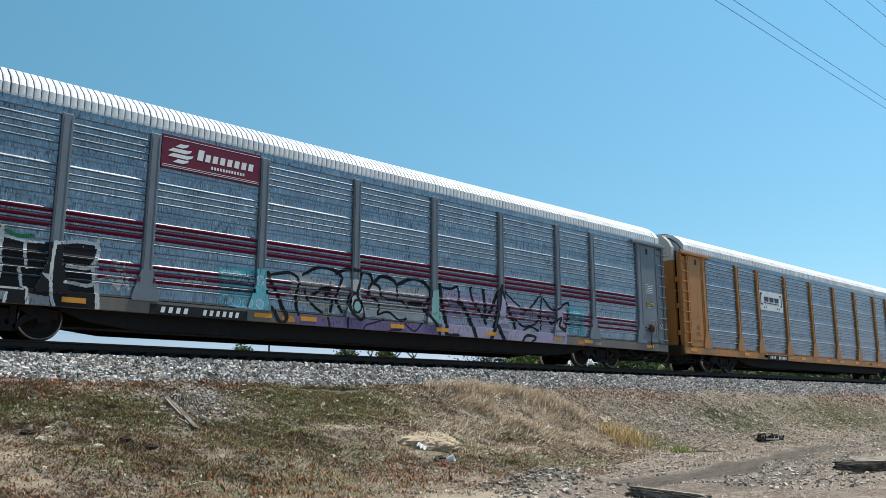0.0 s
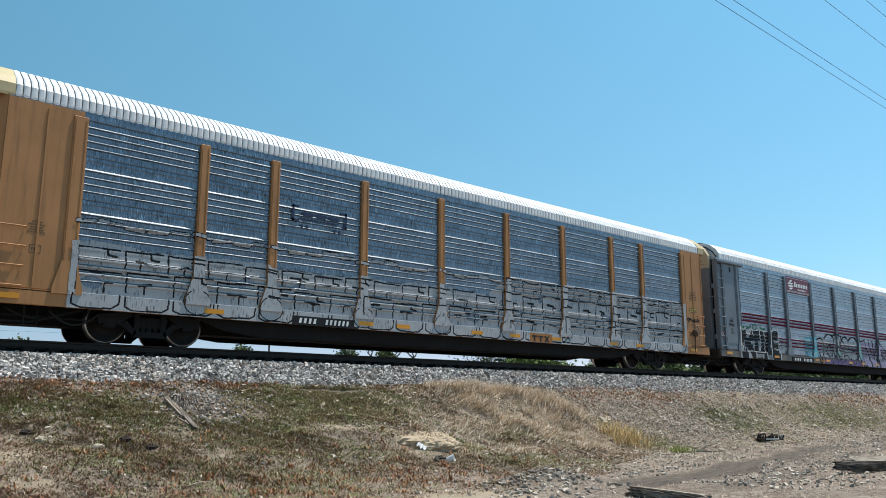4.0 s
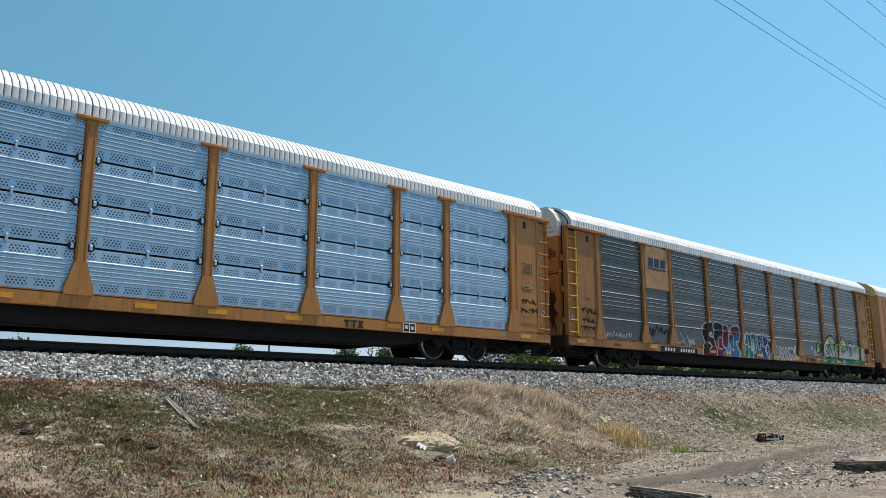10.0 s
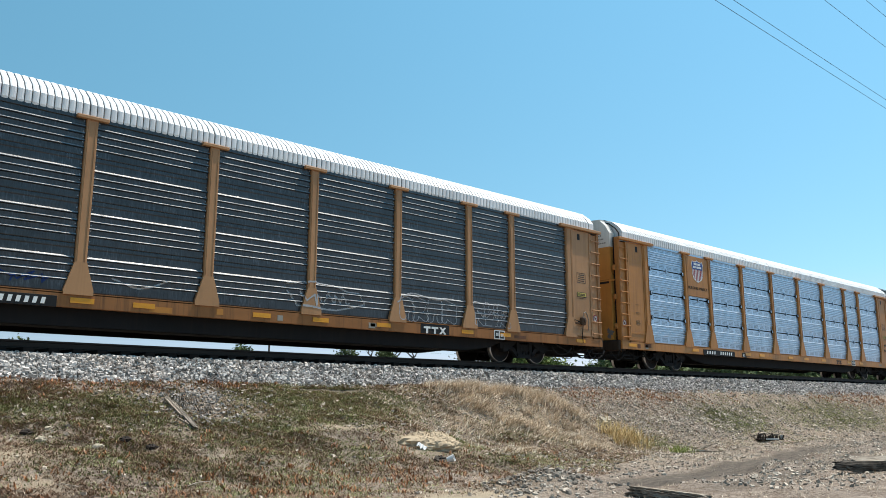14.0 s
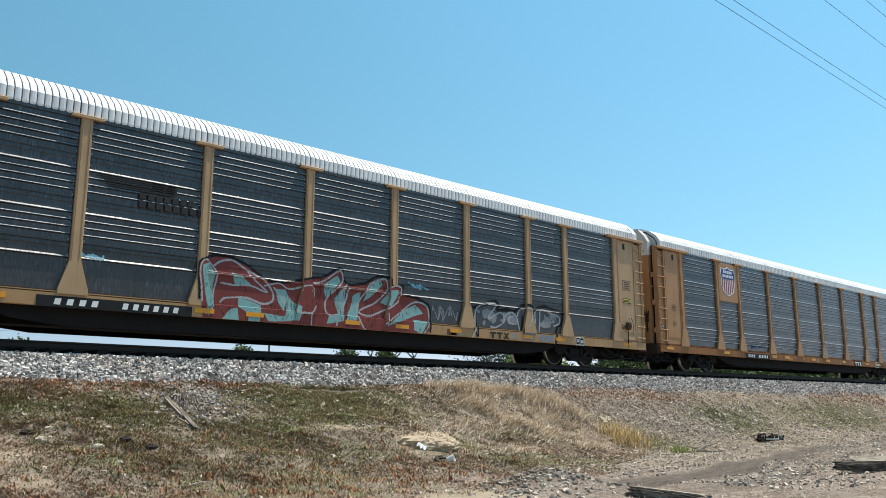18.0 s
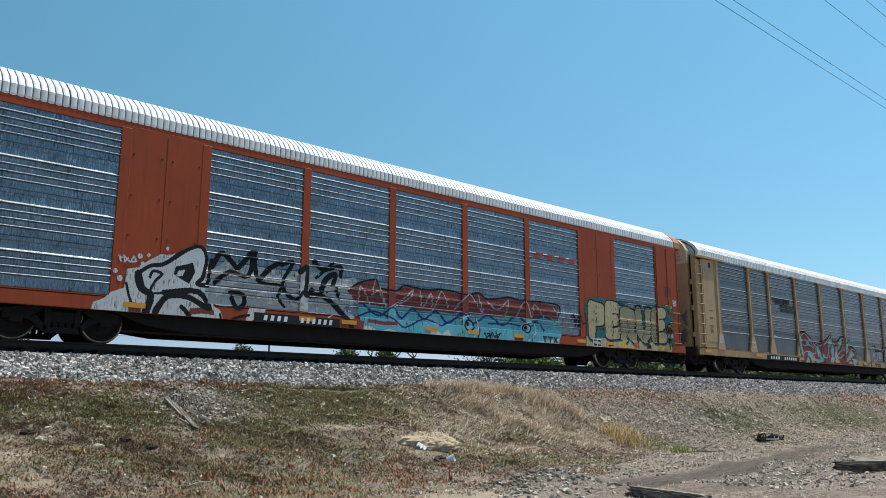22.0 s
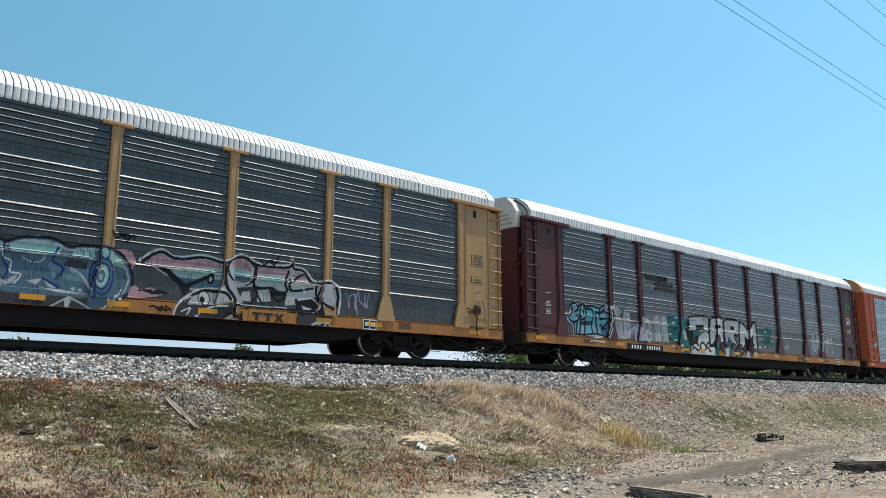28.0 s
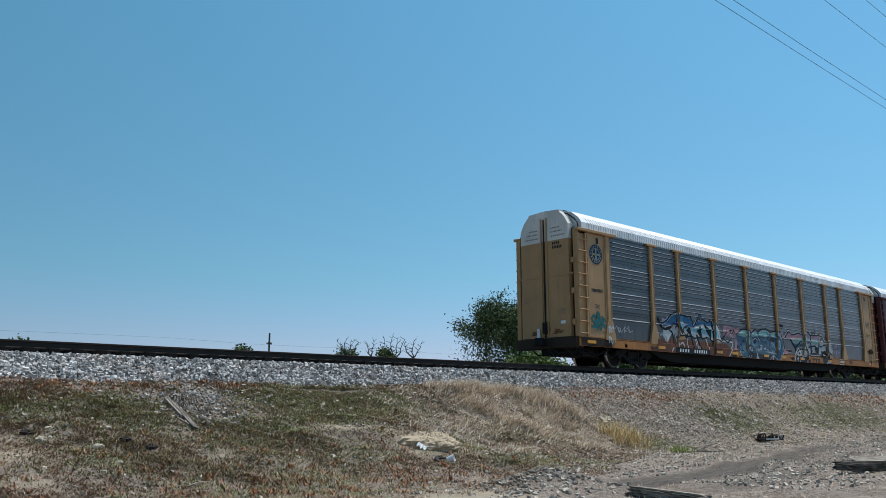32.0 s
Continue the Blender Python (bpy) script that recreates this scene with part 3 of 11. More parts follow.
def build_stones():
    rng = np.random.default_rng(11)
    n = 54000
    xs = 2.0 + 88 * rng.random(n) ** 1.6
    ys = rng.uniform(16.3, 17.9, n)
    zs = ballast_z(ys) + rng.uniform(-0.025, 0.062, n) * np.where(ys > 17.3, 0.4, 1.0)
    size = rng.uniform(0.042, 0.098, n) * (1 + 0.5 * smooth(30, 90, xs))
    grey = stone_material("ballast_stone", (0.05, 0.047, 0.045), (0.80, 0.75, 0.71), (0.45, 0.335, 0.25))
    scatter_rocks("ballast_stones", xs, ys, zs, size, grey, "loose angular grey ballast stones on the shoulder", "gravel")
    # stones that rolled down the bank and lie at its foot
    xs = np.concatenate([rng.uniform(2, 45, 3600), rng.normal(9.9, 0.8, 700), rng.normal(23.5, 3.2, 3200), 12 + 34 * rng.random(6500) ** 1.4])
    ys = np.concatenate([16.4 - np.abs(rng.normal(0, 2.6, 3600)), rng.normal(8.6, 0.45, 700), rng.normal(14.9, 0.9, 3200), rng.uniform(5.0, 15.8, 6500)])
    # a tongue of ballast that ran down beside the plank
    n = 1700
    gx, gy = rng.uniform(5.6, 9.0, n), rng.uniform(13.4, 16.5, n)
    k = rng.random(n) < gravelly(gx, gy)
    gx, gy = gx[k], gy[k]
    scatter_rocks("spilled_stones", gx, gy, ground_z(gx, gy) + 0.012, rng.uniform(0.035, 0.085, len(gx)), stone_material("spilled_stone", (0.075, 0.066, 0.06), (0.50, 0.45, 0.40), (0.3, 0.22, 0.15)), "grey ballast stones spilled down the bank", "stones", seed=6)
    ok = (ys > 5) & (ys < 16.5) & ((np.abs(ys - rut_line(xs)) > 0.42 + 0.3 * rng.random(len(xs))) | (xs < 11.3) | (xs > 24))
    xs, ys = xs[ok], ys[ok]
    tan = stone_material("bank_stone", (0.135, 0.105, 0.082), (0.68, 0.57, 0.46), (0.40, 0.31, 0.23))
    scatter_rocks("bank_stones", xs, ys, ground_z(xs, ys) + 0.006, rng.uniform(0.022, 0.085, len(xs)) * (1 + 0.5 * smooth(16, 40, xs)), tan, "scattered pebbles and clods on the dry bank", "stones", seed=5)


build_stones()

# ---- track ----
rail_mat = painted("rail_steel", (0.045, 0.034, 0.028), (0.05, 0.035, 0.028), 0.5, 0.6, 0.2, spec=0.15)
tie_mat = painted("creosoted_wood", (0.016, 0.014, 0.013), (0.03, 0.026, 0.023), 0.5, 0.95, spec=0.06)


def build_track():
    track = thing("track", (0, 0, 0), "straight railway track of rusty steel rails on dark ties", "track", kind="structure")
    prof = [(-0.075, -0.172), (0.075, -0.172), (0.075, -0.16), (0.012, -0.14), (0.01, -0.05), (0.036, -0.038), (0.036, -0.006), (0.026, 0), (-0.026, 0), (-0.036, -0.006), (-0.036, -0.038), (-0.01, -0.05), (-0.012, -0.14), (-0.075, -0.16)]
    for s in (-1, 1):
        part("rail", Shape().prism([(y + TRACK_Y + s * 0.7525, z + RAIL_Z) for y, z in prof], 0, -600, 900), rail_mat, track, "dark steel rail with a worn head")
    tie = Shape().box(-0.11, 0.11, -1.3, 1.3, -0.16, 0, 0.012).mesh("tie", tie_mat)
    for i in range(290):
        x = -20 + i * 0.5
        part("tie", tie, None, track, at=pose(x + 0.02 * math.sin(i * 7.1), TRACK_Y + 0.03 * math.sin(i * 3.7), RAIL_Z - 0.172, 0, 0, 0.6 * math.sin(i * 5.3)))


build_track()

# ---- the train of covered car carriers ----
HALF = 1.49            # from the middle of the track to the face of the posts
POSTS = (-9.03, -7.12, -4.30, -1.44, 1.40, 4.24, 7.05, 8.98)
DOOR = 11.75           # inner edge of the corner doors
END = 13.62            # end of the body
SILL_B, SILL_T, EAVE = 0.66, 0.97, 4.84
WHEEL_R, BOGIE_X, AXLE = 0.45, 9.92, 0.89
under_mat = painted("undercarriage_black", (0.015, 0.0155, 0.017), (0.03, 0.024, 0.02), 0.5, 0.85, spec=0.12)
wheel_mat = painted("wheel_steel", (0.018, 0.015, 0.014), (0.03, 0.024, 0.02), 0.4, 0.6, 0.2, spec=0.15)
tread_mat = painted("polished_tread", (0.45, 0.43, 0.41), (0.2, 0.17, 0.15), 0.3, 0.32, 0.9)
roof_mat = painted("roof_white", (0.86, 0.86, 0.855), (0.50, 0.48, 0.45), 0.18, 0.45)
endwhite_mat = painted("end_white", (0.66, 0.64, 0.60), (0.22, 0.17, 0.13), 0.5, 0.6)
black_mat = painted("black_plate", (0.02, 0.02, 0.021), (0.05, 0.045, 0.04), 0.3, 0.6, spec=0.15)
letter_white = painted("stencil_white", (0.78, 0.78, 0.76), (0.3, 0.28, 0.26), 0.2, 0.6)
reflect_mat = painted("reflector_yellow", (0.70, 0.30, 0.025), (0.3, 0.15, 0.03), 0.2, 0.35)
hose_mat = painted("rubber_hose", (0.02, 0.02, 0.02), (0.05, 0.045, 0.04), 0.2, 0.75, spec=0.12)
soot_ink = painted("faded_ink", (0.20, 0.18, 0.16), (0.3, 0.27, 0.24), 0.4, 0.8)
# paler metal for the rib crests, their sunlight put into the colour
crest_mat = galvanised("rib_highlight_metal", (0.38, 0.43, 0.48), (0.15, 0.17, 0.19), 0.6, 0.5, 0.3)
# roof grooves: dirt together with painted shade
roof_groove_mat = painted("roof_groove_dirt_shade", (0.17, 0.16, 0.15), (0.08, 0.07, 0.065), 0.5, 0.9, spec=0.1)
frame_brown = painted("grimy_frame", (0.045, 0.032, 0.024), (0.015, 0.012, 0.011), 0.6, 0.85, spec=0.1)
# the same painted crest highlight, for new and for dark sheets
crest_new = galvanised("new_sheet_highlight", (0.66, 0.74, 0.82), (0.40, 0.46, 0.52), 0.4, 0.45, 0.3)
crest_dark = galvanised("dark_sheet_highlight", (0.37, 0.39, 0.42), (0.12, 0.125, 0.13), 0.65, 0.5, 0.25)
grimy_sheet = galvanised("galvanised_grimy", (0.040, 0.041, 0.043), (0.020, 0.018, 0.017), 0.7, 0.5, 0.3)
CACHE = {}


def cached(key, build, mats, smooth_=False):
    if key not in CACHE:
        CACHE[key] = build().mesh(key[0], mats, smooth_)
    return CACHE[key]


# (top, bottom) of the stacked side sheets, from the eave down
SHEETS = ((4.895, 3.94), (3.94, 2.98), (2.98, 2.02), (2.02, 0.99))
NEWSHEETS = ((4.84, 3.905), (3.865, 2.94), (2.90, 1.98), (1.94, 0.99))


def rib_profile(top, bottom, style):
    """(depth, z) from top to bottom of one folded sheet; depth 0 is the wall, minus is outwards."""
    p = [(0.0, top - 0.004)]
    if style == "new":
        # five low ribs between two flat bands of holes
        h = top - bottom
        for i in range(5):
            a = top - h * (0.27 + 0.098 * i)
            p += [(-0.003, a), (-0.032, a - 0.020), (-0.034, a - 0.036), (-0.003, a - 0.046)]
        p += [(0.0, bottom + 0.004)]
    else:
        # a half-round lap, then four sharp ribs
        p += [(-0.011, top - 0.009), (-0.013, top - 0.04), (-0.013, top - 0.085), (-0.005, top - 0.11)]
        step = 0.156
        z = top - 0.27
        for i in range(4 if bottom > 1.1 or style == "ribbed" else 1):
            a = z - i * step
            if a - 0.1 < bottom:
                break
            p += [(-0.004, a + 0.006), (-0.012, a - 0.001), (-0.045, a - 0.034), (-0.047, a - 0.046), (-0.008, a - 0.062)]
        p += [(-0.006, bottom + 0.02), (0, bottom + 0.003)]
    return p


def sheet_mesh(w, top, bottom, style, mat, side):
    def build():
        s = Shape()
        prof = [(d * 1.0, z - bottom) for d, z in rib_profile(top, bottom, style)]
        s.sheet(prof, -w / 2, w / 2, 0, 0.012)
        # rib crests get a paler material: sunlit highlight put into the colour
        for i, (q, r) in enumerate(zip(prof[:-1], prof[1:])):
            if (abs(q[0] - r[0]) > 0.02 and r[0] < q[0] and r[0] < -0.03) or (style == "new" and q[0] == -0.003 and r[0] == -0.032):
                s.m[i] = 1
        for x in (-w / 2 + 0.03, w / 2 - 0.03):
            for i in range(int((top - bottom - 0.1) / 0.117)):
                z = 0.07 + i * 0.117
                s.box(x - 0.013, x + 0.013, -0.02, -0.004, z - 0.013, z + 0.013, 0, 1)
        if style != "new":
            for i in range(max(2, int(w / 0.62))):
                x = -w / 2 + (i + 0.5) * w / max(2, int(w / 0.62))
                z = top - bottom - 0.055
                s.box(x - 0.014, x + 0.014, -0.022, -0.008, z - 0.014, z + 0.014)
        return s
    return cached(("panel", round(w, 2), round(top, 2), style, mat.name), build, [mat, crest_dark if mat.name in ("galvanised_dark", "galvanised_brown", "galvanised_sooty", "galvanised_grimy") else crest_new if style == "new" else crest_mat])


def roof_section(x0, x1, ribbed=True, tall=False):
    """One corrugated roof sheet over the whole width; tall: higher eave and crown."""
    e, c = (0.10, 0.03) if tall else (0.0, -0.035)
    half = [(1.43, 4.80 + e), (1.45, 4.86 + e), (1.44, 5.12 + c), (1.30, 5.32 + c), (0.98, 5.57 + c), (0.62, 5.69 + c)]
    prof = [(-y, z) for y, z in half] + [(0, 5.73 + c)] + half[::-1]
    s = Shape()
    n = len(prof)
    stations = []
    if ribbed:
        pitch = 0.144
        m = max(1, round((x1 - x0) / pitch))
        pitch = (x1 - x0) / m
        for i in range(m):
            a = x0 + i * pitch
            stations += [(a, -0.008), (a + 0.05 * pitch, 0.024), (a + 0.28 * pitch, 0.036), (a + 0.60 * pitch, 0.036), (a + 0.86 * pitch, 0.024), (a + 0.91 * pitch, -0.008)]
        stations.append((x1, 0.0))
    else:
        stations = [(x0, 0.03), (x1, 0.03)]
    vs, fs = [], []
    for x, lift in stations:
        for y, z in prof:
            ln = math.hypot(y, (z - 4.2))
            k = 1 + lift / ln if 5.0 < z else 1 + 0.4 * lift / ln
            vs.append((x, y * k, 4.2 + (z - 4.2) * k))
    for i in range(len(stations) - 1):
        for j in range(n - 1):
            fs.append((i * n + j, i * n + j + 1, (i + 1) * n + j + 1, (i + 1) * n + j))
    s.add(vs, fs)
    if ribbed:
        # dirt and shade between the ribs, both put into the colour
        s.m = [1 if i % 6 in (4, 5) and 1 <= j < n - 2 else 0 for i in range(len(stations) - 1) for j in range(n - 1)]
    return s


def half_end(side, z_lo, z_hi, W=1.13):
    """One leaf of the end doors between two heights, with rounded outer corner."""
    pts = []
    def yt(z):
        if z <= 5.06:
            return W
        if z <= 5.36:
            return W - (z - 5.06) / 0.30 * 0.18
        return max(0.72, W - 0.18 - (z - 5.36) / 0.27 * 0.43)
    zs = sorted({z_lo, min(z_hi, 5.58), *[z for z in (5.06, 5.36) if z_lo < z < z_hi]})
    outer = [(yt(z) * side, z) for z in zs]
    pts = [(0.03 * side, z_lo)] + outer
    if z_hi > 5.5:
        pts += [(0.72 * side, 5.63), (0.03 * side, 5.67)]
    else:
        pts += [(0.03 * side, z_hi)]
    return pts


def wheelset_shape():
    s = Shape()
    for sd in (-1, 1):
        y = sd * 0.735
        a = -0.07 if sd < 0 else 0.07
        s.lathe([(y + a, 0.0), (y + a, 0.12), (y + a * 0.6, 0.16), (y + a * 0.5, 0.33), (y + a * 0.95, 0.36), (y + a * 0.95, 0.418)], (0, 0, 0), 1, 28, 0)
        s.lathe([(y + a * 0.95, 0.418), (y + a * 0.9, WHEEL_R), (y - a * 0.8, WHEEL_R + 0.004)], (0, 0, 0), 1, 28, 1)
        s.lathe([(y - a * 0.8, WHEEL_R + 0.004), (y - a * 0.85, 0.475), (y - a * 1.15, 0.475), (y - a * 1.2, 0.36), (y - a * 0.5, 0.3), (y - a, 0.1), (y - a, 0)], (0, 0, 0), 1, 28, 0)
    s.lathe([(-0.95, 0.0), (-0.95, 0.075), (0.95, 0.075), (0.95, 0.0)], (0, 0, 0), 1, 12, 0)
    # hub bolts show the turning
    for sd in (-1, 1):
        for k in range(3):
            t = 2 * math.pi * k / 3
            s.box(0.2 * math.cos(t) - 0.02, 0.2 * math.cos(t) + 0.02, sd * 0.78 - 0.012, sd * 0.78 + 0.012, 0.2 * math.sin(t) - 0.02, 0.2 * math.sin(t) + 0.02)
    return s


def side_frame_shape(sd):
    """Cast bogie side frame: top chord, sloping arms, pedestal jaws, spring nest."""
    s = Shape()
    y0, y1 = sorted((sd * 0.92, sd * 1.08))
    for poly in ([(-1.15, 0.42), (-0.70, 0.42), (-0.40, 0.62), (-0.45, 0.80), (-0.75, 0.68), (-1.15, 0.60)],
                 [(1.15, 0.42), (1.15, 0.60), (0.75, 0.68), (0.45, 0.80), (0.40, 0.62), (0.70, 0.42)],
                 [(-0.45, 0.66), (0.45, 0.66), (0.45, 0.80), (-0.45, 0.80)],
                 [(-0.72, 0.42), (-0.58, 0.36), (-0.36, 0.17), (-0.30, 0.26), (-0.52, 0.50)],
                 [(0.72, 0.42), (0.52, 0.50), (0.30, 0.26), (0.36, 0.17), (0.58, 0.36)],
                 [(-0.37, 0.15), (0.37, 0.15), (0.37, 0.27), (-0.37, 0.27)],
                 [(-0.36, 0.27), (-0.24, 0.27), (-0.24, 0.66), (-0.36, 0.66)],
                 [(0.24, 0.27), (0.36, 0.27), (0.36, 0.66), (0.24, 0.66)]):
        s.prism(poly, 1, y0, y1)
    for x in (-0.14, 0.0, 0.14):
        ym = (y0 + y1) / 2
        s.lathe([(0.27, 0), (0.27, 0.06), (0.52, 0.06), (0.52, 0)], (x, ym, 0), 2, 8)
    for x in (-AXLE, AXLE):
        s.box(x - 0.13, x + 0.13, y0 - 0.01, y1 + 0.03, 0.33, 0.56, 0.02)
    return s


def brake_hose(x0, x1, y, z0, sag):
    pts = []
    for i in range(11):
        u = i / 10
        pts.append((x0 + (x1 - x0) * u, y + 0.05 * math.sin(u * 6), z0 - sag * 4 * u * (1 - u)))
    return Shape().tube(pts, 0.022, 6)


Style = collections.namedtuple("Style", "body sill panel label flush caps posts sheets plain rail rung endm topm roofend reflectors extras sill_label")


def build_car(k, st):
    car = thing("rail_car", (CENTRES[k], TRACK_Y, RAIL_Z), st.label, "rail car", "train of covered car carriers")
    body, sill, panel = st.body, st.sill, st.panel
    # --- frame
    for sd in (-1, 1):
        s = Shape().box(-END - 0.02, END + 0.02, min(sd * 1.47, sd * 1.36), max(sd * 1.47, sd * 1.36), SILL_B, SILL_T, 0.01)
        s.box(-END, END, min(sd * 1.47, sd * 1.30), max(sd * 1.47, sd * 1.30), SILL_T - 0.03, SILL_T + 0.012)
        part("side_sill", s, sill, car, st.sill_label)
        belly = [(-9.0, 0.70), (-8.2, 0.42), (-7.2, 0.30), (7.2, 0.30), (8.2, 0.42), (9.0, 0.70)]
        part("fish_belly_girder", Shape().prism(belly, 1, sd * 1.12 - 0.02, sd * 1.12 + 0.02), under_mat, car, "black deepened girder below the sill")
    part("deck", Shape().box(-END, END, -1.36, 1.36, SILL_T - 0.06, SILL_T), under_mat, car)
    s = Shape().box(-END, END, -0.33, 0.33, 0.36, 0.86, 0.02)
    for x in np.arange(-12, 12.1, 1.5):
        s.box(x - 0.05, x + 0.05, -1.36, 1.36, 0.70, 0.88)
    part("centre_sill", s, under_mat, car)
    # --- posts, caps, gussets
    xs_posts = list(POSTS) if st.posts else []
    for sd in (-1, 1):
        for x in xs_posts + ([-DOOR - 0.13, DOOR + 0.13] if st.posts else []):
            y0, y1 = sorted((sd * HALF, sd * (HALF - 0.10)))
            w = 0.12 if abs(x) < DOOR else 0.15
            key = ("post", sd, w, body.name)

            def post_shape(w=w, y0=y0, y1=y1):
                q = Shape().box(-w, w, y0, y1, 1.55, 4.78, 0.012)
                o = sd * 0.012
                q.box(-w + 0.035, -w + 0.05, min(y0, y0 + o), max(y1, y1 + o), 1.6, 4.7)
                q.box(w - 0.05, w - 0.035, min(y0, y0 + o), max(y1, y1 + o), 1.6, 4.7)
                return q
            p = part("post", cached(key, post_shape, body), None, car, at=(x, 0, 0))

            def gusset_shape(w=w, y0=y0, y1=y1):
                g = 0.30
                ya, yb = (y0 - 0.012, y1) if sd < 0 else (y0, y1 + 0.012)
                q = Shape().prism([(-w - 0.005, 1.62), (w + 0.005, 1.62), (g, SILL_T + 0.06), (g, SILL_T - 0.04), (-g, SILL_T - 0.04), (-g, SILL_T + 0.06)], 1, ya, yb)
                return q
            part("gusset", cached(("gusset", sd, w, body.name), gusset_shape, body), None, p)
            if st.caps:
                part("post_cap", cached(("cap", sd, body.name), lambda: Shape().box(-0.34, 0.34, min(sd * 1.40, sd * 1.535), max(sd * 1.40, sd * 1.535), 4.75, 4.83, 0.012), body), None, p)
    # --- side sheets
    edges = [-DOOR, *POSTS, DOOR]
    rows = NEWSHEETS if st.sheets == "new" else SHEETS
    for sd in (-1, 1):
        for i in range(9):
            a, b = edges[i], edges[i + 1]
            gap = 0.13 if st.posts else 0.09
            a2, b2 = a + gap, b - gap
            if i == 0:
                a2 = a + 0.03
            if i == 8:
                b2 = b - 0.03
            w = b2 - a2
            plain = i in st.plain
            if plain:
                s = Shape().box(-w / 2, w / 2, -0.03, 0.0, 0, EAVE - 1.0, 0.008)
                p = part("plain_panel", cached(("plain_panel", round(w, 2), body.name), lambda: s, body), None, car)
                part("seam", cached(("seam", body.name), lambda: Shape().box(-0.012, 0.012, -0.038, -0.031, 0.1, EAVE - 1.1), body), None, p)
                m = pose((a2 + b2) / 2, sd * 1.42, 1.0, 0, 0, 0 if sd < 0 else 180)
                p.matrix_basis = m
                continue
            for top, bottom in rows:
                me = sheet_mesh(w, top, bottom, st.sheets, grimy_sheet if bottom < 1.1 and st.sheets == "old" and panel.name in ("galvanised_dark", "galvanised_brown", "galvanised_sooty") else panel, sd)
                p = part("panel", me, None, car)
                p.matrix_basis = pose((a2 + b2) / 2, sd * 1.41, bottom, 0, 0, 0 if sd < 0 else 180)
    if not st.posts:
        for sd in (-1, 1):
            for x in POSTS:
                y0, y1 = sorted((sd * 1.40, sd * 1.458))
                part("mullion", cached(("mullion", sd, body.name), lambda: Shape().box(-0.115, 0.115, y0, y1, 0.98, 4.78, 0.01), body), None, car, at=(x, 0, 0))
    # repainted and rusty patches on the sill
    prng = random.Random(k * 7 + 3)
    for i in range(9):
        x = prng.uniform(-13, 12.5)
        w = prng.uniform(0.15, 0.55)
        z = prng.uniform(0.68, 0.78)
        part("sill_patch", Shape().box(x, x + w, -1.4735, -1.47, z, z + prng.uniform(0.08, 0.18)), prng.choice(PATCHES), car, "patch of different paint on the sill")
    # black box added inside, standing in for the shade within the car
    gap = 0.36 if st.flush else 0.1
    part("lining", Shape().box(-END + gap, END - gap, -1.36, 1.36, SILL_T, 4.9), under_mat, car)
    if st.sheets == "new":
        for i in range(9):
            for x, end in ((edges[i] + 0.19, True), (edges[i + 1] - 0.19, True), ((edges[i] + edges[i + 1]) / 2, False)):
                for top, bottom in rows[1:]:
                    if i == 1 and top > 3.0:
                        continue
                    if end:
                        c = part("clip", cached(("clip_ring",), lambda: Shape().lathe([(-1.452, 0.0), (-1.452, 0.088), (-1.42, 0.088), (-1.42, 0.0)], (0, 0, 0), 1, 14), black_mat), None, car, at=(x, 0, top + 0.02))
                        part("lug", cached(("clip_lug",), lambda: Shape().box(-0.035, 0.035, -1.472, -1.44, -0.06, 0.06, 0.01), sheet_new), None, c)
                    else:
                        part("clip", cached(("clip",), lambda: Shape().box(-0.03, 0.03, -1.455, -1.40, -0.09, 0.09, 0.01), sheet_new), None, car, at=(x, 0, top + 0.02))
    # --- top rail
    over = 0.31 if st.flush else 0.02
    for sd in (-1, 1):
        y0, y1 = sorted((sd * 1.38, sd * 1.447))
        part("top_rail", Shape().box(-END + over, END - over, y0, y1, 4.74, 4.87 if st.caps else 4.96, 0.01), st.rail, car)
    # --- corners
    for e in (-1, 1):
        for sd in (-1, 1):
            x0, x1 = sorted((e * (DOOR + 0.28), e * (END - 0.52)))
            y0, y1 = sorted((sd * 1.455, sd * 1.38))
            if st.flush:
                x0, x1 = sorted((e * (DOOR + 0.05), e * (END - 0.30)))
                s = Shape().box(x0 if st.posts else x0 - (0.06 if e > 0 else 0), x1 if st.posts else x1 + (0.06 if e < 0 else 0), y0, y1, 0.98, 4.92, 0.02)
                cd = part("corner_panel", s, body, car)
                for x in [(x0 + (x1 - x0) * u) for u in (0.02, 0.52, 0.98)]:
                    part("stile", Shape().box(x - 0.02, x + 0.02, y0 - (0.02 if sd < 0 else 0), y1 + (0.02 if sd > 0 else 0), 1.0, 4.80), body, cd)
                # short ladder
                for j in range(4):
                    z = 1.02 + 0.40 * j
                    xa, xb = sorted((e * (END - 0.86), e * (END - 0.34)))
                    part("rung", cached(("rung_s", sd), lambda: Shape().tube([(-0.27, sd * 1.47, 0), (-0.27, sd * 1.53, 0), (0.27, sd * 1.53, 0), (0.27, sd * 1.47, 0)], 0.016, 5), st.rung), None, cd, at=((xa + xb) / 2, 0, z))
            else:
                s = Shape().box(x0, x1, y0, y1, 0.98, 4.76, 0.02)
                cd = part("corner_panel", s, body, car)
                part("cross_bar", Shape().box(x0 + 0.07, x1 - 0.07, y0 - (0.014 if sd < 0 else 0), y1 + (0.014 if sd > 0 else 0), 1.25, 1.30), body, cd)
                for x in (x0 + 0.04, x1 - 0.04):
                    part("stile", Shape().box(x - 0.02, x + 0.02, y0 - (0.02 if sd < 0 else 0), y1 + (0.02 if sd > 0 else 0), 1.0, 4.70), body, cd)
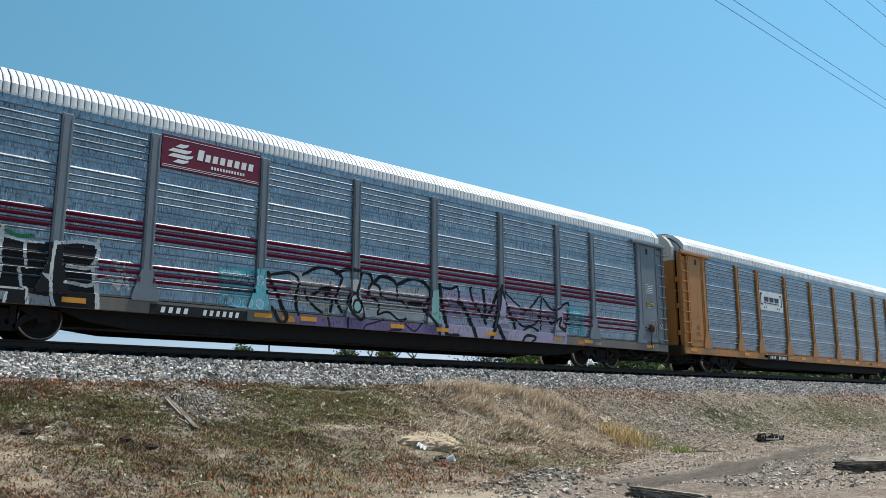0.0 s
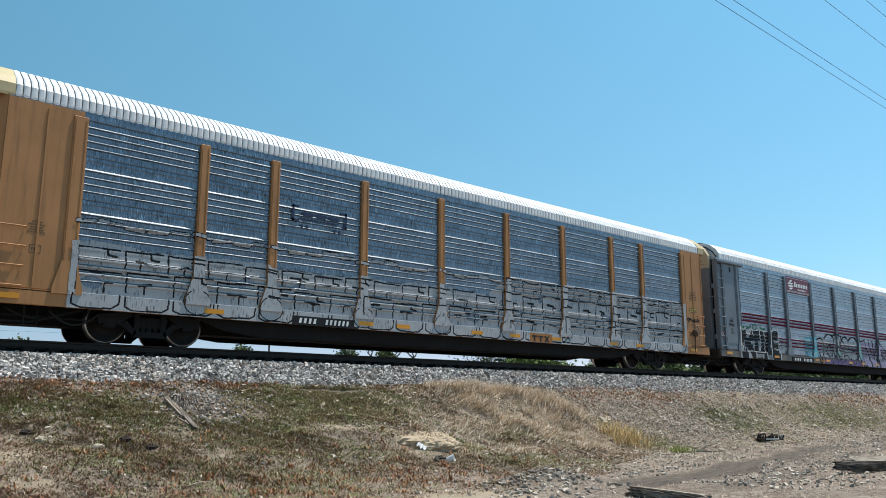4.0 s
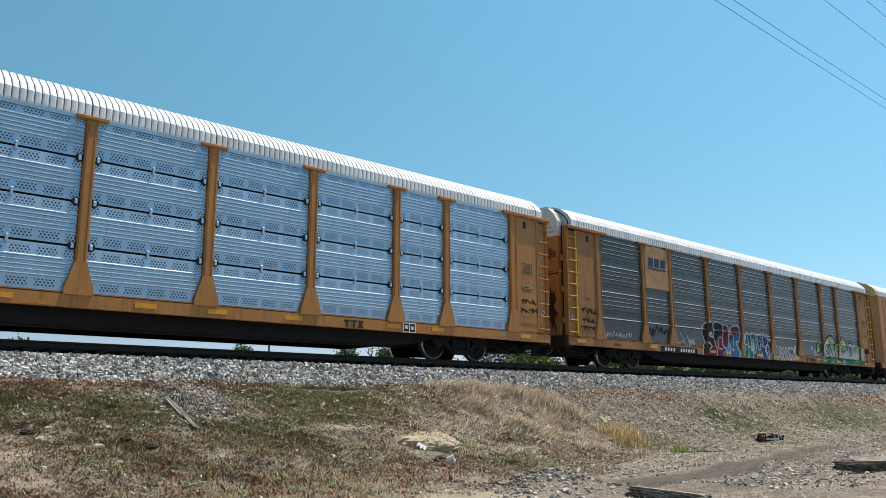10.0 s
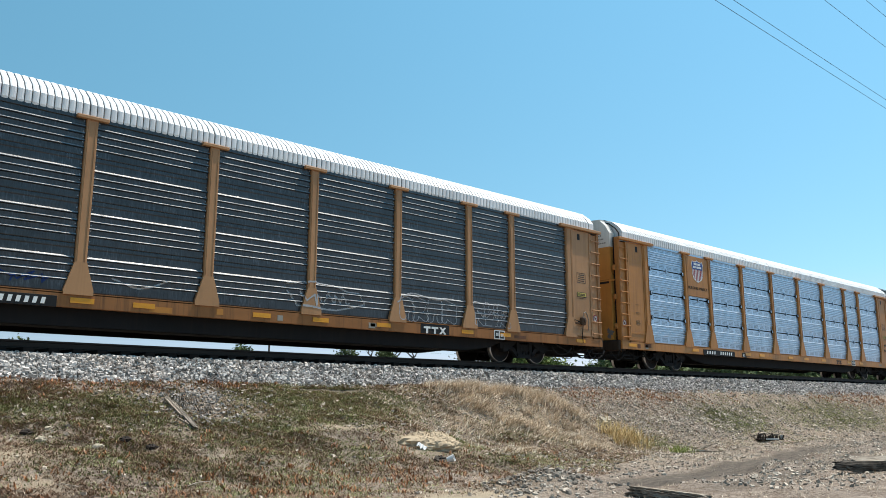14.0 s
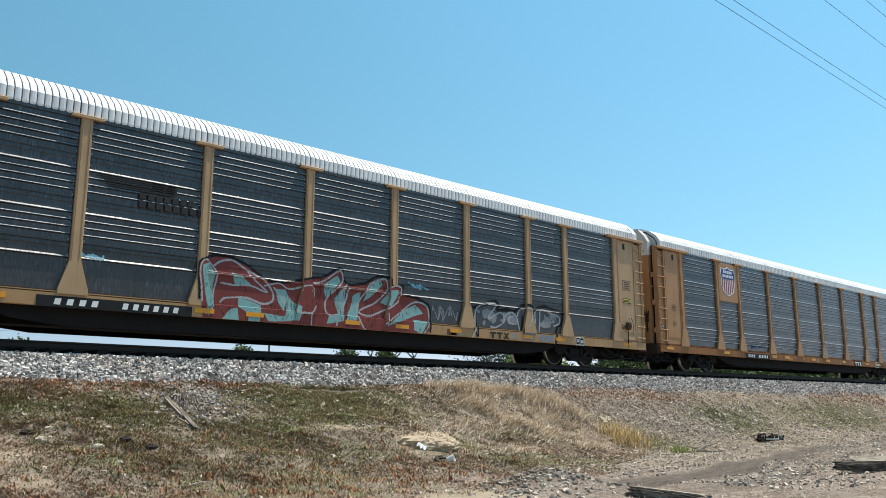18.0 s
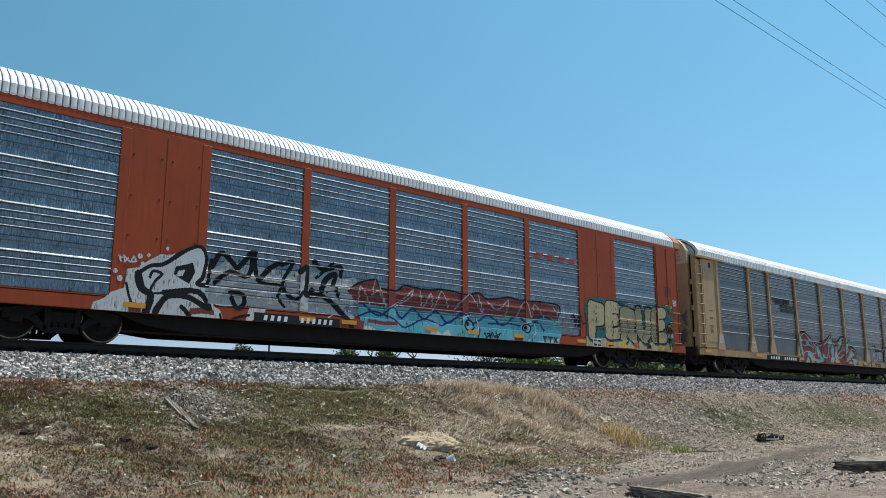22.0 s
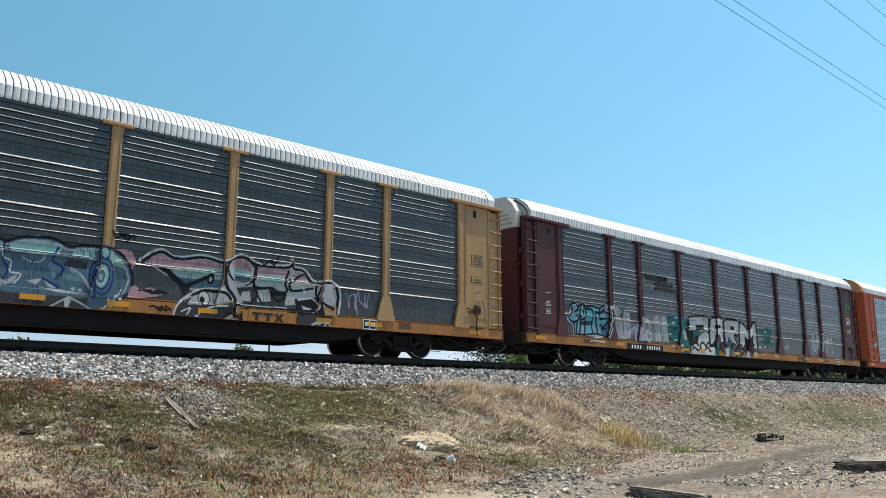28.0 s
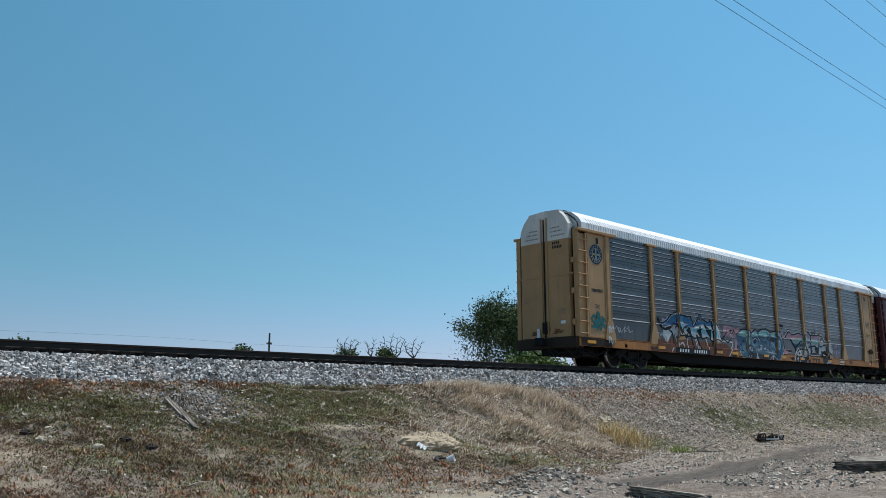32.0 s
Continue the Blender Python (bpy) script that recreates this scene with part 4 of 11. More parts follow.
                for x in (x0 - 0.012, x1 + 0.012):
                    part("door_gap", Shape().box(x - 0.014, x + 0.014, y0 + (0.004 if sd < 0 else 0), y1 - (0.004 if sd > 0 else 0), 1.0, 4.74), black_mat, cd, "dark gap beside the corner panel")
                hz = Shape().box((x0 + x1) / 2 - 0.10 * e - 0.07, (x0 + x1) / 2 - 0.10 * e + 0.07, y0 - (0.006 if sd < 0 else 0), y1 + (0.006 if sd > 0 else 0), 4.40, 4.62)
                part("latch_hole", hz, black_mat, cd, "dark latch opening")
                xs0, xs1 = sorted((e * (END - 0.02), e * (END - 0.50)))
                yb0, yb1 = sorted((sd * 1.40, sd * 1.30))
                lb = Shape().box(xs0, xs1, yb0, yb1, 0.98, 4.70)
                part("ladder_recess", lb, body, car)
                ys = sd * 1.47
                lo0, hi0, lo1, hi1 = (xs0 - 0.02, xs0 + 0.01, xs1 - 0.06, xs1 + 0.03) if e < 0 else (xs0 - 0.03, xs0 + 0.02, xs1 - 0.02, xs1 + 0.01)
                lad = part("ladder", Shape().box(lo0, hi0, min(ys, ys - sd * 0.08), max(ys, ys - sd * 0.08), 0.9, 4.72, 0.004).box(lo1, hi1, min(ys, ys - sd * 0.08), max(ys, ys - sd * 0.08), 0.9, 4.72, 0.004), st.rung, car)
                for j in range(9):
                    z = 1.10 + 0.42 * j
                    part("rung", cached(("rung", sd, st.rung.name), lambda: Shape().tube([(-0.25, sd * 1.49, 0), (0.25, sd * 1.49, 0)], 0.02, 6), st.rung), None, lad, at=((xs0 + xs1) / 2, 0, z))
                if not st.flush:
                    a, b = sorted((e * (DOOR - 0.35), e * (END + 0.06)))
                    yy = sorted((sd * 1.40, sd * 1.56))
                    part("door_rail", Shape().box(a, b, yy[0], yy[1], 4.76, 4.86, 0.012), body, cd)
        # end doors
        for sd in (-1, 1):
            xa, xb = sorted((e * (END - 0.20), e * (END + (0.10 if e < 0 else 0.0))))
            lo = part("end_door", Shape().prism(half_end(sd, 1.0, 4.52 if not st.flush else 4.45, 1.05 if st.flush else 1.13), 0, xa, xb), st.endm, car)
            part("end_door_top", Shape().prism(half_end(sd, 4.52 if not st.flush else 4.45, 5.7, 1.05 if st.flush else 1.13), 0, xa, xb), st.topm, car, "white end cap with dark stencils")
            xf = e * (END + 0.10)
            s = Shape()
            for z in (3.2, ):
                y0, y1 = sorted((sd * 0.06, sd * 1.3))
                s.box(min(xf, xf + e * 0.015), max(xf, xf + e * 0.015), y0, y1, z, z + 0.05)
            for yv in ((0.10,) if not st.flush else (0.1, 0.4, 0.68, 0.94)):
                y0, y1 = sorted((sd * yv, sd * (yv + 0.06)))
                s.box(min(xf, xf + e * 0.03), max(xf, xf + e * 0.03), y0, y1, 1.05, 4.43 if st.flush else 5.4)
            part("end_stiffener", s, st.endm, lo)
            # corner post beside the leaf, with its grab irons
            ya, yb = sorted((sd * 1.26, sd * 1.45))
            xa2, xb2 = sorted((e * (END - 0.10), e * (END + 0.015)))
            if st.flush:
                plan = [(e * (END + 0.03), sd * 1.06), (e * (END + 0.03), sd * 1.17), (e * (END - 0.305), sd * 1.46), (e * (END - 0.305), sd * 1.30)]
                cp = part("corner_post", Shape().prism(plan, 2, 0.98, 4.98), st.body, car, "slanted corner of the body")
            else:
                cp = part("corner_post", Shape().box(xa2, xb2, ya, yb, 0.98, 4.86, 0.012), st.body, car)
            for zz in (1.5, 2.6, 3.7) if not st.flush else ():
                part("hinge", cached(("hinge", sd, e, st.body.name), lambda: Shape().box(min(e * (END + 0.015), e * (END + 0.09)), max(e * (END + 0.015), e * (END + 0.09)), min(sd * 1.20, sd * 1.31), max(sd * 1.20, sd * 1.31), -0.10, 0.10, 0.01), st.body), None, cp, at=(0, 0, zz))
            # stencilled lines on the cap
            s = Shape()
            for j, (zz, n) in enumerate(((4.66, 7), (4.82, 9), (4.96, 6))):
                y0, y1 = sorted((sd * 0.30, sd * (0.95 - 0.1 * j)))
                w = (y1 - y0) / n
                for i in range(n):
                    s.box(min(xf, xf + e * 0.003), max(xf, xf + e * 0.003), y0 + i * w, y0 + i * w + w * 0.62, zz, zz + 0.05)
            part("cap_stencil", s, soot_ink, lo, "dark stencilled marks on the cap")
        # rods between the two leaves
        part("lock_rod", Shape().tube([(e * (END + 0.12), 0, 1.0), (e * (END + 0.12), 0, 5.35)], 0.028, 6), black_mat, car)
        part("lock_gear", Shape().box(min(e * (END + 0.06), e * (END + 0.2)), max(e * (END + 0.06), e * (END + 0.2)), -0.10, 0.10, 1.15, 1.55, 0.02), under_mat, car)
        # coupler, platform, hoses
        xa, xb = sorted((e * (END - 0.2), e * (END + 0.56)))
        part("coupler", Shape().box(xa, xb, -0.09, 0.09, 0.72, 0.94, 0.02).box(min(e * (END + 0.40), e * (END + 0.58)), max(e * (END + 0.40), e * (END + 0.58)), -0.17, 0.17, 0.68, 0.98, 0.03), under_mat, car)
        xa, xb = sorted((e * (END - 0.3), e * (END + 0.16)))
        part("end_sill", Shape().box(xa, xb, -1.40, 1.40, 0.60, 0.98, 0.02), frame_brown, car, "grimy brown end sill")
        for y, sag in ((-0.45, 0.30), (0.3, 0.24)):
            part("air_hose", brake_hose(e * (END - 0.35), e * (END + 0.62), y, 0.62, sag), hose_mat, car)
        part("air_hose", brake_hose(e * (END - 0.55), e * (END + 0.45), -1.2, 0.56, 0.30), hose_mat, car)
        part("slack_hose", brake_hose(e * (END - 2.5), e * (END - 1.5), -1.25, 0.58, 0.26), hose_mat, car)
        part("slack_hose", brake_hose(e * (END - 1.9), e * (END - 0.7), -1.12, 0.62, 0.20), hose_mat, car)
        for sd in (-1, 1):
            xc = e * (END - 0.28)
            q = Shape().tube([(xc - 0.25, sd * 1.42, 0.72), (xc - 0.25, sd * 1.42, 0.42), (xc + 0.25, sd * 1.42, 0.42), (xc + 0.25, sd * 1.42, 0.72)], 0.016, 5)
            part("sill_step", q, under_mat, car)
        # brake rigging that hangs below the end
        x0r, x1r = e * (END - 2.6), e * (END + 0.05)
        part("brake_rod", Shape().tube([(x0r, -0.95, 0.46), (x1r, -0.9, 0.50)], 0.02, 5), hose_mat, car)
        part("train_pipe", Shape().tube([(e * (END - 2.2), -1.15, 0.66), (e * (END - 1.2), -1.15, 0.34), (e * (END - 0.5), -1.15, 0.34), (e * (END - 0.2), -1.1, 0.62)], 0.024, 5), hose_mat, car)
        part("hanger", Shape().tube([(e * (END - 1.3), -1.2, 0.68), (e * (END - 1.3), -1.2, 0.28), (e * (END - 1.05), -1.2, 0.28), (e * (END - 1.05), -1.2, 0.68)], 0.018, 5), hose_mat, car)
        part("uncoupling_lever", Shape().tube([(e * (END + 0.12), -1.40, 0.62), (e * (END + 0.16), -1.36, 0.40), (e * (END + 0.16), -0.7, 0.44), (e * (END + 0.3), -0.3, 0.56), (e * (END + 0.46), -0.05, 0.70)], 0.018, 5), hose_mat, car)
        part("trailing_hose", brake_hose(e * (END - 0.1), e * (END + 0.55), -0.75, 0.50, 0.22), hose_mat, car)
        # bogie
        bx = e * BOGIE_X
        bg_ = part("bogie", cached(("bogie",), lambda: Shape().box(-0.30, 0.30, -1.05, 1.05, 0.36, 0.62, 0.03).box(-0.2, 0.2, -0.2, 0.2, 0.62, 0.72), under_mat), None, car, "black cast four-wheel bogie", at=(bx, 0, 0))
        for sd in (-1, 1):
            part("side_frame", cached(("side_frame", sd), lambda: side_frame_shape(sd), under_mat), None, bg_)
        for a in (-AXLE, AXLE):
            w = part("wheelset", cached(("wheelset",), wheelset_shape, [wheel_mat, tread_mat], True), None, car, "dark steel wheels with bright treads", at=(bx + a, 0, WHEEL_R))
            WHEELSETS.append((w, bx + a))
    # --- roof
    n = 9
    tall = not st.caps
    x0 = -END + (0.55 if not st.flush else 0.42)
    step = -2 * x0 / n
    me = cached(("roof_sheet", st.flush, tall), lambda: roof_section(0, step - 0.01, True, tall), [roof_mat, roof_groove_mat])
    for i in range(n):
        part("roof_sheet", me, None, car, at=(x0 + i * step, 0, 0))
    for e in (-1, 1):
        a, b = sorted((e * -x0, e * (END + (0.02 if st.flush else -0.26))))
        part("roof_end", roof_section(a + 0.004, b - 0.004, False, tall), st.roofend, car, "end sheet of the roof")
        cap = [(y * 1.01, z + (0.03 if tall else -0.03)) for y, z in ((-1.43, 4.84), (-1.44, 5.12), (-1.30, 5.32), (-0.98, 5.57), (-0.62, 5.69), (0, 5.73), (0.62, 5.69), (0.98, 5.57), (1.30, 5.32), (1.44, 5.12), (1.43, 4.84))]
        xc = e * (END + (0.01 if st.flush else -0.275))
        part("roof_gable", Shape().prism(cap, 0, min(xc, xc - e * 0.012), max(xc, xc - e * 0.012)), st.roofend, car)
        if not st.flush:
            # black tube as the gap's shade, where the roof stops short of the doors
            a2, b2 = sorted((e * (END - 0.24), e * (END - 0.12)))
            s = Shape()
            arc = [(-1.38, 4.86), (-1.36, 5.06), (-1.22, 5.25), (-0.92, 5.48), (-0.6, 5.58), (0, 5.62), (0.6, 5.58), (0.92, 5.48), (1.22, 5.25), (1.36, 5.06), (1.38, 4.86)]
            s.tube([((a2 + b2) / 2, y, z) for y, z in arc], 0.026, 5)
            part("roof_seal", s, black_mat, car, "black strip standing for the gap under the roof end")
    # --- small things on the sill: reflectors
    for sd in (-1, 1):
        for x in st.reflectors:
            y0, y1 = sorted((sd * 1.47, sd * 1.486))
            part("reflector", cached(("reflector", sd), lambda: Shape().box(-0.24, 0.24, y0, y1, 0.76, 0.87), reflect_mat), None, car, at=(x, 0, 0))
    for f in st.extras:
        f(car)
    return car


WHEELSETS = []
PATCHES = [painted("patch_brown", (0.14, 0.06, 0.03), (0.06, 0.03, 0.02), 0.6, 0.7), painted("patch_orange", (0.48, 0.20, 0.04), (0.2, 0.08, 0.03), 0.5, 0.6),
           painted("patch_primer", (0.30, 0.27, 0.23), (0.12, 0.1, 0.08), 0.5, 0.7)]

# ---- sprayed paint that follows ribs, posts and sill ----
GLYPHS = {
    "A": [[(0, 0), (.5, 1), (1, 0)], [(.2, .38), (.8, .38)]], "B": [[(0, 0), (0, 1), (.75, .95), (.8, .62), (.1, .52), (.9, .45), (.85, .05), (0, 0)]],
    "C": [[(.95, .8), (.6, 1), (.1, .8), (.05, .25), (.5, 0), (.95, .2)]], "D": [[(0, 0), (0, 1), (.7, .9), (.95, .5), (.7, .1), (0, 0)]],
    "E": [[(.95, 1), (.05, 1), (.05, 0), (.95, 0)], [(.05, .52), (.75, .52)]], "G": [[(.95, .85), (.5, 1), (.05, .75), (.05, .2), (.5, 0), (.95, .15), (.95, .48), (.55, .48)]],
    "H": [[(0, 0), (0, 1)], [(1, 0), (1, 1)], [(0, .5), (1, .5)]], "I": [[(.5, 0), (.5, 1)]], "J": [[(.9, 1), (.9, .25), (.5, 0), (.05, .25)]],
    "K": [[(0, 0), (0, 1)], [(.95, 1), (.05, .48), (1, 0)]], "L": [[(.05, 1), (.05, 0), (.95, 0)]], "M": [[(0, 0), (.05, 1), (.5, .35), (.95, 1), (1, 0)]],
    "N": [[(0, 0), (0, 1), (1, 0), (1, 1)]], "O": [[(.5, 1), (.05, .75), (.05, .25), (.5, 0), (.95, .25), (.95, .75), (.5, 1)]],
    "P": [[(0, 0), (0, 1), (.85, .92), (.9, .55), (0, .45)]], "R": [[(0, 0), (0, 1), (.85, .92), (.85, .58), (.1, .48), (1, 0)]],
    "S": [[(.95, .85), (.5, 1), (.05, .8), (.2, .55), (.85, .45), (.95, .2), (.5, 0), (.05, .15)]], "T": [[(0, 1), (1, 1)], [(.5, 1), (.5, 0)]],
    "U": [[(0, 1), (.02, .25), (.5, 0), (.98, .25), (1, 1)]], "V": [[(0, 1), (.5, 0), (1, 1)]], "W": [[(0, 1), (.25, 0), (.5, .7), (.75, 0), (1, 1)]],
    "X": [[(0, 1), (1, 0)], [(1, 1), (0, 0)]], "Z": [[(.05, 1), (.95, 1), (.05, 0), (1, 0)]],
}
SPRAY = {
    "white": (0.60, 0.60, 0.595), "silver": (0.42, 0.43, 0.445), "slate": (0.085, 0.15, 0.20), "steelblue": (0.14, 0.24, 0.31), "black": (0.014, 0.014, 0.016), "char": (0.05, 0.05, 0.055), "blue": (0.05, 0.15, 0.28), "rustbrown": (0.165, 0.072, 0.045), "navy": (0.02, 0.05, 0.18),
    "sky": (0.22, 0.46, 0.58), "cyan": (0.13, 0.42, 0.50), "teal": (0.03, 0.15, 0.155), "seafoam": (0.24, 0.44, 0.43), "green": (0.04, 0.20, 0.09), "lime": (0.33, 0.50, 0.13),
    "red": (0.40, 0.03, 0.05), "brick": (0.22, 0.055, 0.05), "pink": (0.42, 0.25, 0.285), "purple": (0.16, 0.12, 0.24), "lilac": (0.36, 0.32, 0.44), "tan": (0.50, 0.40, 0.24),
    "maroon": (0.15, 0.010, 0.035), "yellow": (0.75, 0.45, 0.04), "grey": (0.26, 0.27, 0.29), "orange": (0.55, 0.12, 0.03),
}
SPRAY_NAMES = list(SPRAY)


def seg_distance(X, Z, a, b):
    dx, dz = b[0] - a[0], b[1] - a[1]
    L2 = dx * dx + dz * dz + 1e-9
    u = np.clip(((X - a[0]) * dx + (Z - a[1]) * dz) / L2, 0, 1)
    return np.hypot(X - a[0] - u * dx, Z - a[1] - u * dz)


def sprayed(nm):
    """Spray paint that has faded in patches, with the punched slots of the sheet showing through."""
    if "spray_" + nm in MATS:
        return MATS["spray_" + nm]
    m = painted("spray_" + nm, SPRAY[nm], tuple(x * 0.4 for x in SPRAY[nm]), 0.35, 0.65, spec=0.15)
    nt = m.node_tree
    b = nt.nodes["Principled BSDF"]
    base = b.inputs["Base Color"].links[0].from_socket
    v = coords(nt)
    slot = ramp(nt, noise_at(nt, v, 30.0, 2, 0.5, (1.0, 1.0, 0.2)), 0.55, 0.61)
    where = ramp(nt, noise_at(nt, v, 2.1, 3, 0.6), 0.42, 0.62)
    both = nt.nodes.new("ShaderNodeMath")
    both.operation = 'MULTIPLY'
    link(nt, slot, both.inputs[0])
    link(nt, where, both.inputs[1])
    link(nt, mix(nt, both.outputs[0], base, mix(nt, 0.75, base, (0.01, 0.011, 0.012))), b.inputs["Base Color"])
    return m


class Paint:
    """Sprayed shapes on the near side of a car, kept as a fine grid of colours in the car's own x and z."""

    def __init__(self, x0, x1, z0, z1, cell=0.0135, warp=0.03, seed=0):
        self.x0, self.z0, self.c = x0, z0, cell
        self.nx, self.nz = int((x1 - x0) / cell), int((z1 - z0) / cell)
        xs, zs = x0 + (np.arange(self.nx) + 0.5) * cell, z0 + (np.arange(self.nz) + 0.5) * cell
        self.X, self.Z = np.meshgrid(xs, zs)
        self.W = (self.X + warp * (hash_noise(self.X * 2.3, self.Z * 2.3, seed + 20) - 0.5) * 2, self.Z + warp * (hash_noise(self.X * 2.3, self.Z * 2.3, seed + 40) - 0.5) * 2)
        self.a = np.zeros((self.nz, self.nx), np.int16)
        self.rng = np.random.default_rng(seed + 100)

    def put(self, mask, colour):
        self.a[mask] = 0 if colour is None else SPRAY_NAMES.index(colour) + 1

    def rect(self, x0, x1, z0, z1, colour):
        X, Z = self.W
        self.put((X > x0) & (X < x1) & (Z > z0) & (Z < z1), colour)

    def disc(self, cx, cz, rx, rz, colour, rim=None, o=0.05):
        X, Z = self.W
        d = np.hypot((X - cx) / rx, (Z - cz) / rz)
        if rim:
            self.put(d < 1 + o / min(rx, rz), rim)
        self.put(d < 1, colour)

    def mist(self, x0, x1, z0, z1, colour, density=0.5, grain=9, seed=0):
        """A patchy cloud of spray."""
        X, Z = self.X, self.Z
        n = hash_noise(X * grain * 0.35, Z * grain * 0.6, seed + 3) * 0.6 + hash_noise(X * grain, Z * grain, seed + 5) * 0.4
        e = np.minimum(np.minimum(X - x0, x1 - X) / 0.5, np.minimum(Z - z0, z1 - Z) / 0.2)
        self.put((n < density * np.clip(e, 0, 1) ** 0.5) & (e > 0), colour)

    def stroke(self, pts, w, colour, rim=None, o=0.03):
        X, Z = self.W
        d = np.full(X.shape, 9.0)
        for a, b in zip(pts[:-1], pts[1:]):
            d = np.minimum(d, seg_distance(X, Z, a, b))
        if rim:
            self.put(d < w + o, rim)
        self.put(d < w, colour)

    def window(self, pts, pad):
        """The part of the grid that some points lie in."""
        xs, zs = [q[0] for q in pts], [q[1] for q in pts]
        i0, i1 = int((min(xs) - pad - self.x0) / self.c), int((max(xs) + pad - self.x0) / self.c) + 1
        j0, j1 = int((min(zs) - pad - self.z0) / self.c), int((max(zs) + pad - self.z0) / self.c) + 1
        return slice(max(0, j0), max(0, min(self.nz, j1))), slice(max(0, i0), max(0, min(self.nx, i1)))

    def line(self, colour, w, *c):
        """A soft freehand stroke through the points x, z, x, z ..."""
        P = list(zip(c[::2], c[1::2]))
        P = [P[0]] + P + [P[-1]]
        pts = []
        for a, b, d, e in zip(P[:-3], P[1:-2], P[2:-1], P[3:]):
            for u in (0.0, 0.25, 0.5, 0.75):
                pts.append(tuple(0.5 * (2 * q + (r - p) * u + (2 * p - 5 * q + 4 * r - s) * u * u + (3 * q - p - 3 * r + s) * u ** 3) for p, q, r, s in zip(a, b, d, e)))
        pts.append(P[-1])
        win = self.window(pts, w + 0.1)
        X, Z = self.W[0][win], self.W[1][win]
        if not X.size:
            return
        d = np.full(X.shape, 9.0)
        for a, b in zip(pts[:-1], pts[1:]):
            d = np.minimum(d, seg_distance(X, Z, a, b))
        self.a[win][d < w * (0.85 + 0.3 * hash_noise(X * 3, Z * 3, 4))] = SPRAY_NAMES.index(colour) + 1

    def area(self, colour, *c):
        """A filled shape inside the points x, z, x, z ..."""
        P = list(zip(c[::2], c[1::2]))
        win = self.window(P, 0.1)
        X, Z = self.W[0][win], self.W[1][win]
        if not X.size:
            return
        odd = np.zeros(X.shape, bool)
        for (xa, za), (xb, zb) in zip(P, P[1:] + P[:1]):
            if za != zb:
                odd ^= ((za > Z) != (zb > Z)) & (X < xa + (xb - xa) * (Z - za) / (zb - za))
        self.a[win][odd] = SPRAY_NAMES.index(colour) + 1

    def word(self, text, x0, x1, z0, z1, w, fill, rim="black", o=0.03, lower=None, halo=None, ho=0.08, slant=0.0, shade=None):
        X, Z = self.W
        n = len(text)
        step = (x1 - x0) / n
        fields = []
        for i, ch in enumerate(text):
            d = np.full(X.shape, 9.0)
            up = 0.04 * math.sin(i * 2.1) * (z1 - z0)
            gx, gw = x0 + i * step + w, step - 1.7 * w
            for line in GLYPHS[ch]:
                P = [(gx + p[0] * gw + slant * p[1] * (z1 - z0), z0 + w + up + p[1] * (z1 - z0 - 2 * w)) for p in line]
                for a, b in zip(P[:-1], P[1:]):
                    d = np.minimum(d, seg_distance(X, Z, a, b))
            fields.append(d)
        if halo:
            self.put(np.min(fields, 0) < w + o + ho, halo)
        if shade:
            for d in fields:
                k = max(1, int(0.09 / self.c))
                sh = np.roll(np.roll(d, k, 1), -k, 0) if k else d
                self.put(sh < w + o, shade)
        for i, d in enumerate(fields):
            if rim:
                self.put(d < w + o, rim)
            f = fill[i % len(fill)] if isinstance(fill, (list, tuple)) else fill
            if f:
                self.put(d < w, f)
                if lower:
                    self.put((d < w) & (self.Z < z0 + (0.42 + 0.06 * math.sin(i * 3)) * (z1 - z0) + 0.05 * np.sin(self.X * 9)), lower)
            elif rim:
                self.put(d < w, None)

    def blocks(self, x0, x1, z0, z1, n, w, fill, rim="black", o=0.03, lower=None, halo=None, ho=0.05, lean=0.0):
        """A row of angular, unreadable block forms of crossing strokes."""
        X, Z = self.W
        step = (x1 - x0) / n
        fields = []
        for i in range(n):
            d = np.full(X.shape, 9.0)
            gx, gw = x0 + i * step + w, step - 1.75 * w
            b, h = z0 + w, z1 - z0 - 2 * w
            r = self.rng
            at = lambda u, v: (gx + u * gw + lean * v * h, b + v * h)
            kind = r.integers(0, 5)
            lines = [[(0, 0), (0, 1)]] if kind < 3 else [[(0, 1), (0.1, 0.45)], [(0.1, 0.45), (0, 0)]]
            lines.append([(0, 1), (r.uniform(0.7, 1), r.uniform(0.85, 1))] if r.random() < 0.7 else [(0, 0), (1, r.uniform(0, 0.15))])
            lines.append([(1, r.uniform(0.5, 1)), (1, 0)] if r.random() < 0.6 else [(0, r.uniform(0.4, 0.6)), (1, 0)])
            if r.random() < 0.7:
                v = r.uniform(0.35, 0.65)
                lines.append([(0, v), (r.uniform(0.6, 1), v)])
            for p, q in lines:
                d = np.minimum(d, seg_distance(X, Z, at(*p), at(*q)))
            fields.append(d)
        if halo:
            self.put(np.min(fields, 0) < w + o + ho, halo)
        for i, d in enumerate(fields):
            f = fill[i % len(fill)] if isinstance(fill, (list, tuple)) else fill
            if rim:
                self.put((d < w + o) & ((d >= w) | (f is not None)), rim)
            if f:
                self.put(d < w, f)
            if f and lower:
                self.put((d < w) & (self.Z < z0 + (0.42 + 0.06 * math.sin(i * 3)) * (z1 - z0) + 0.05 * np.sin(self.X * 9)), lower)

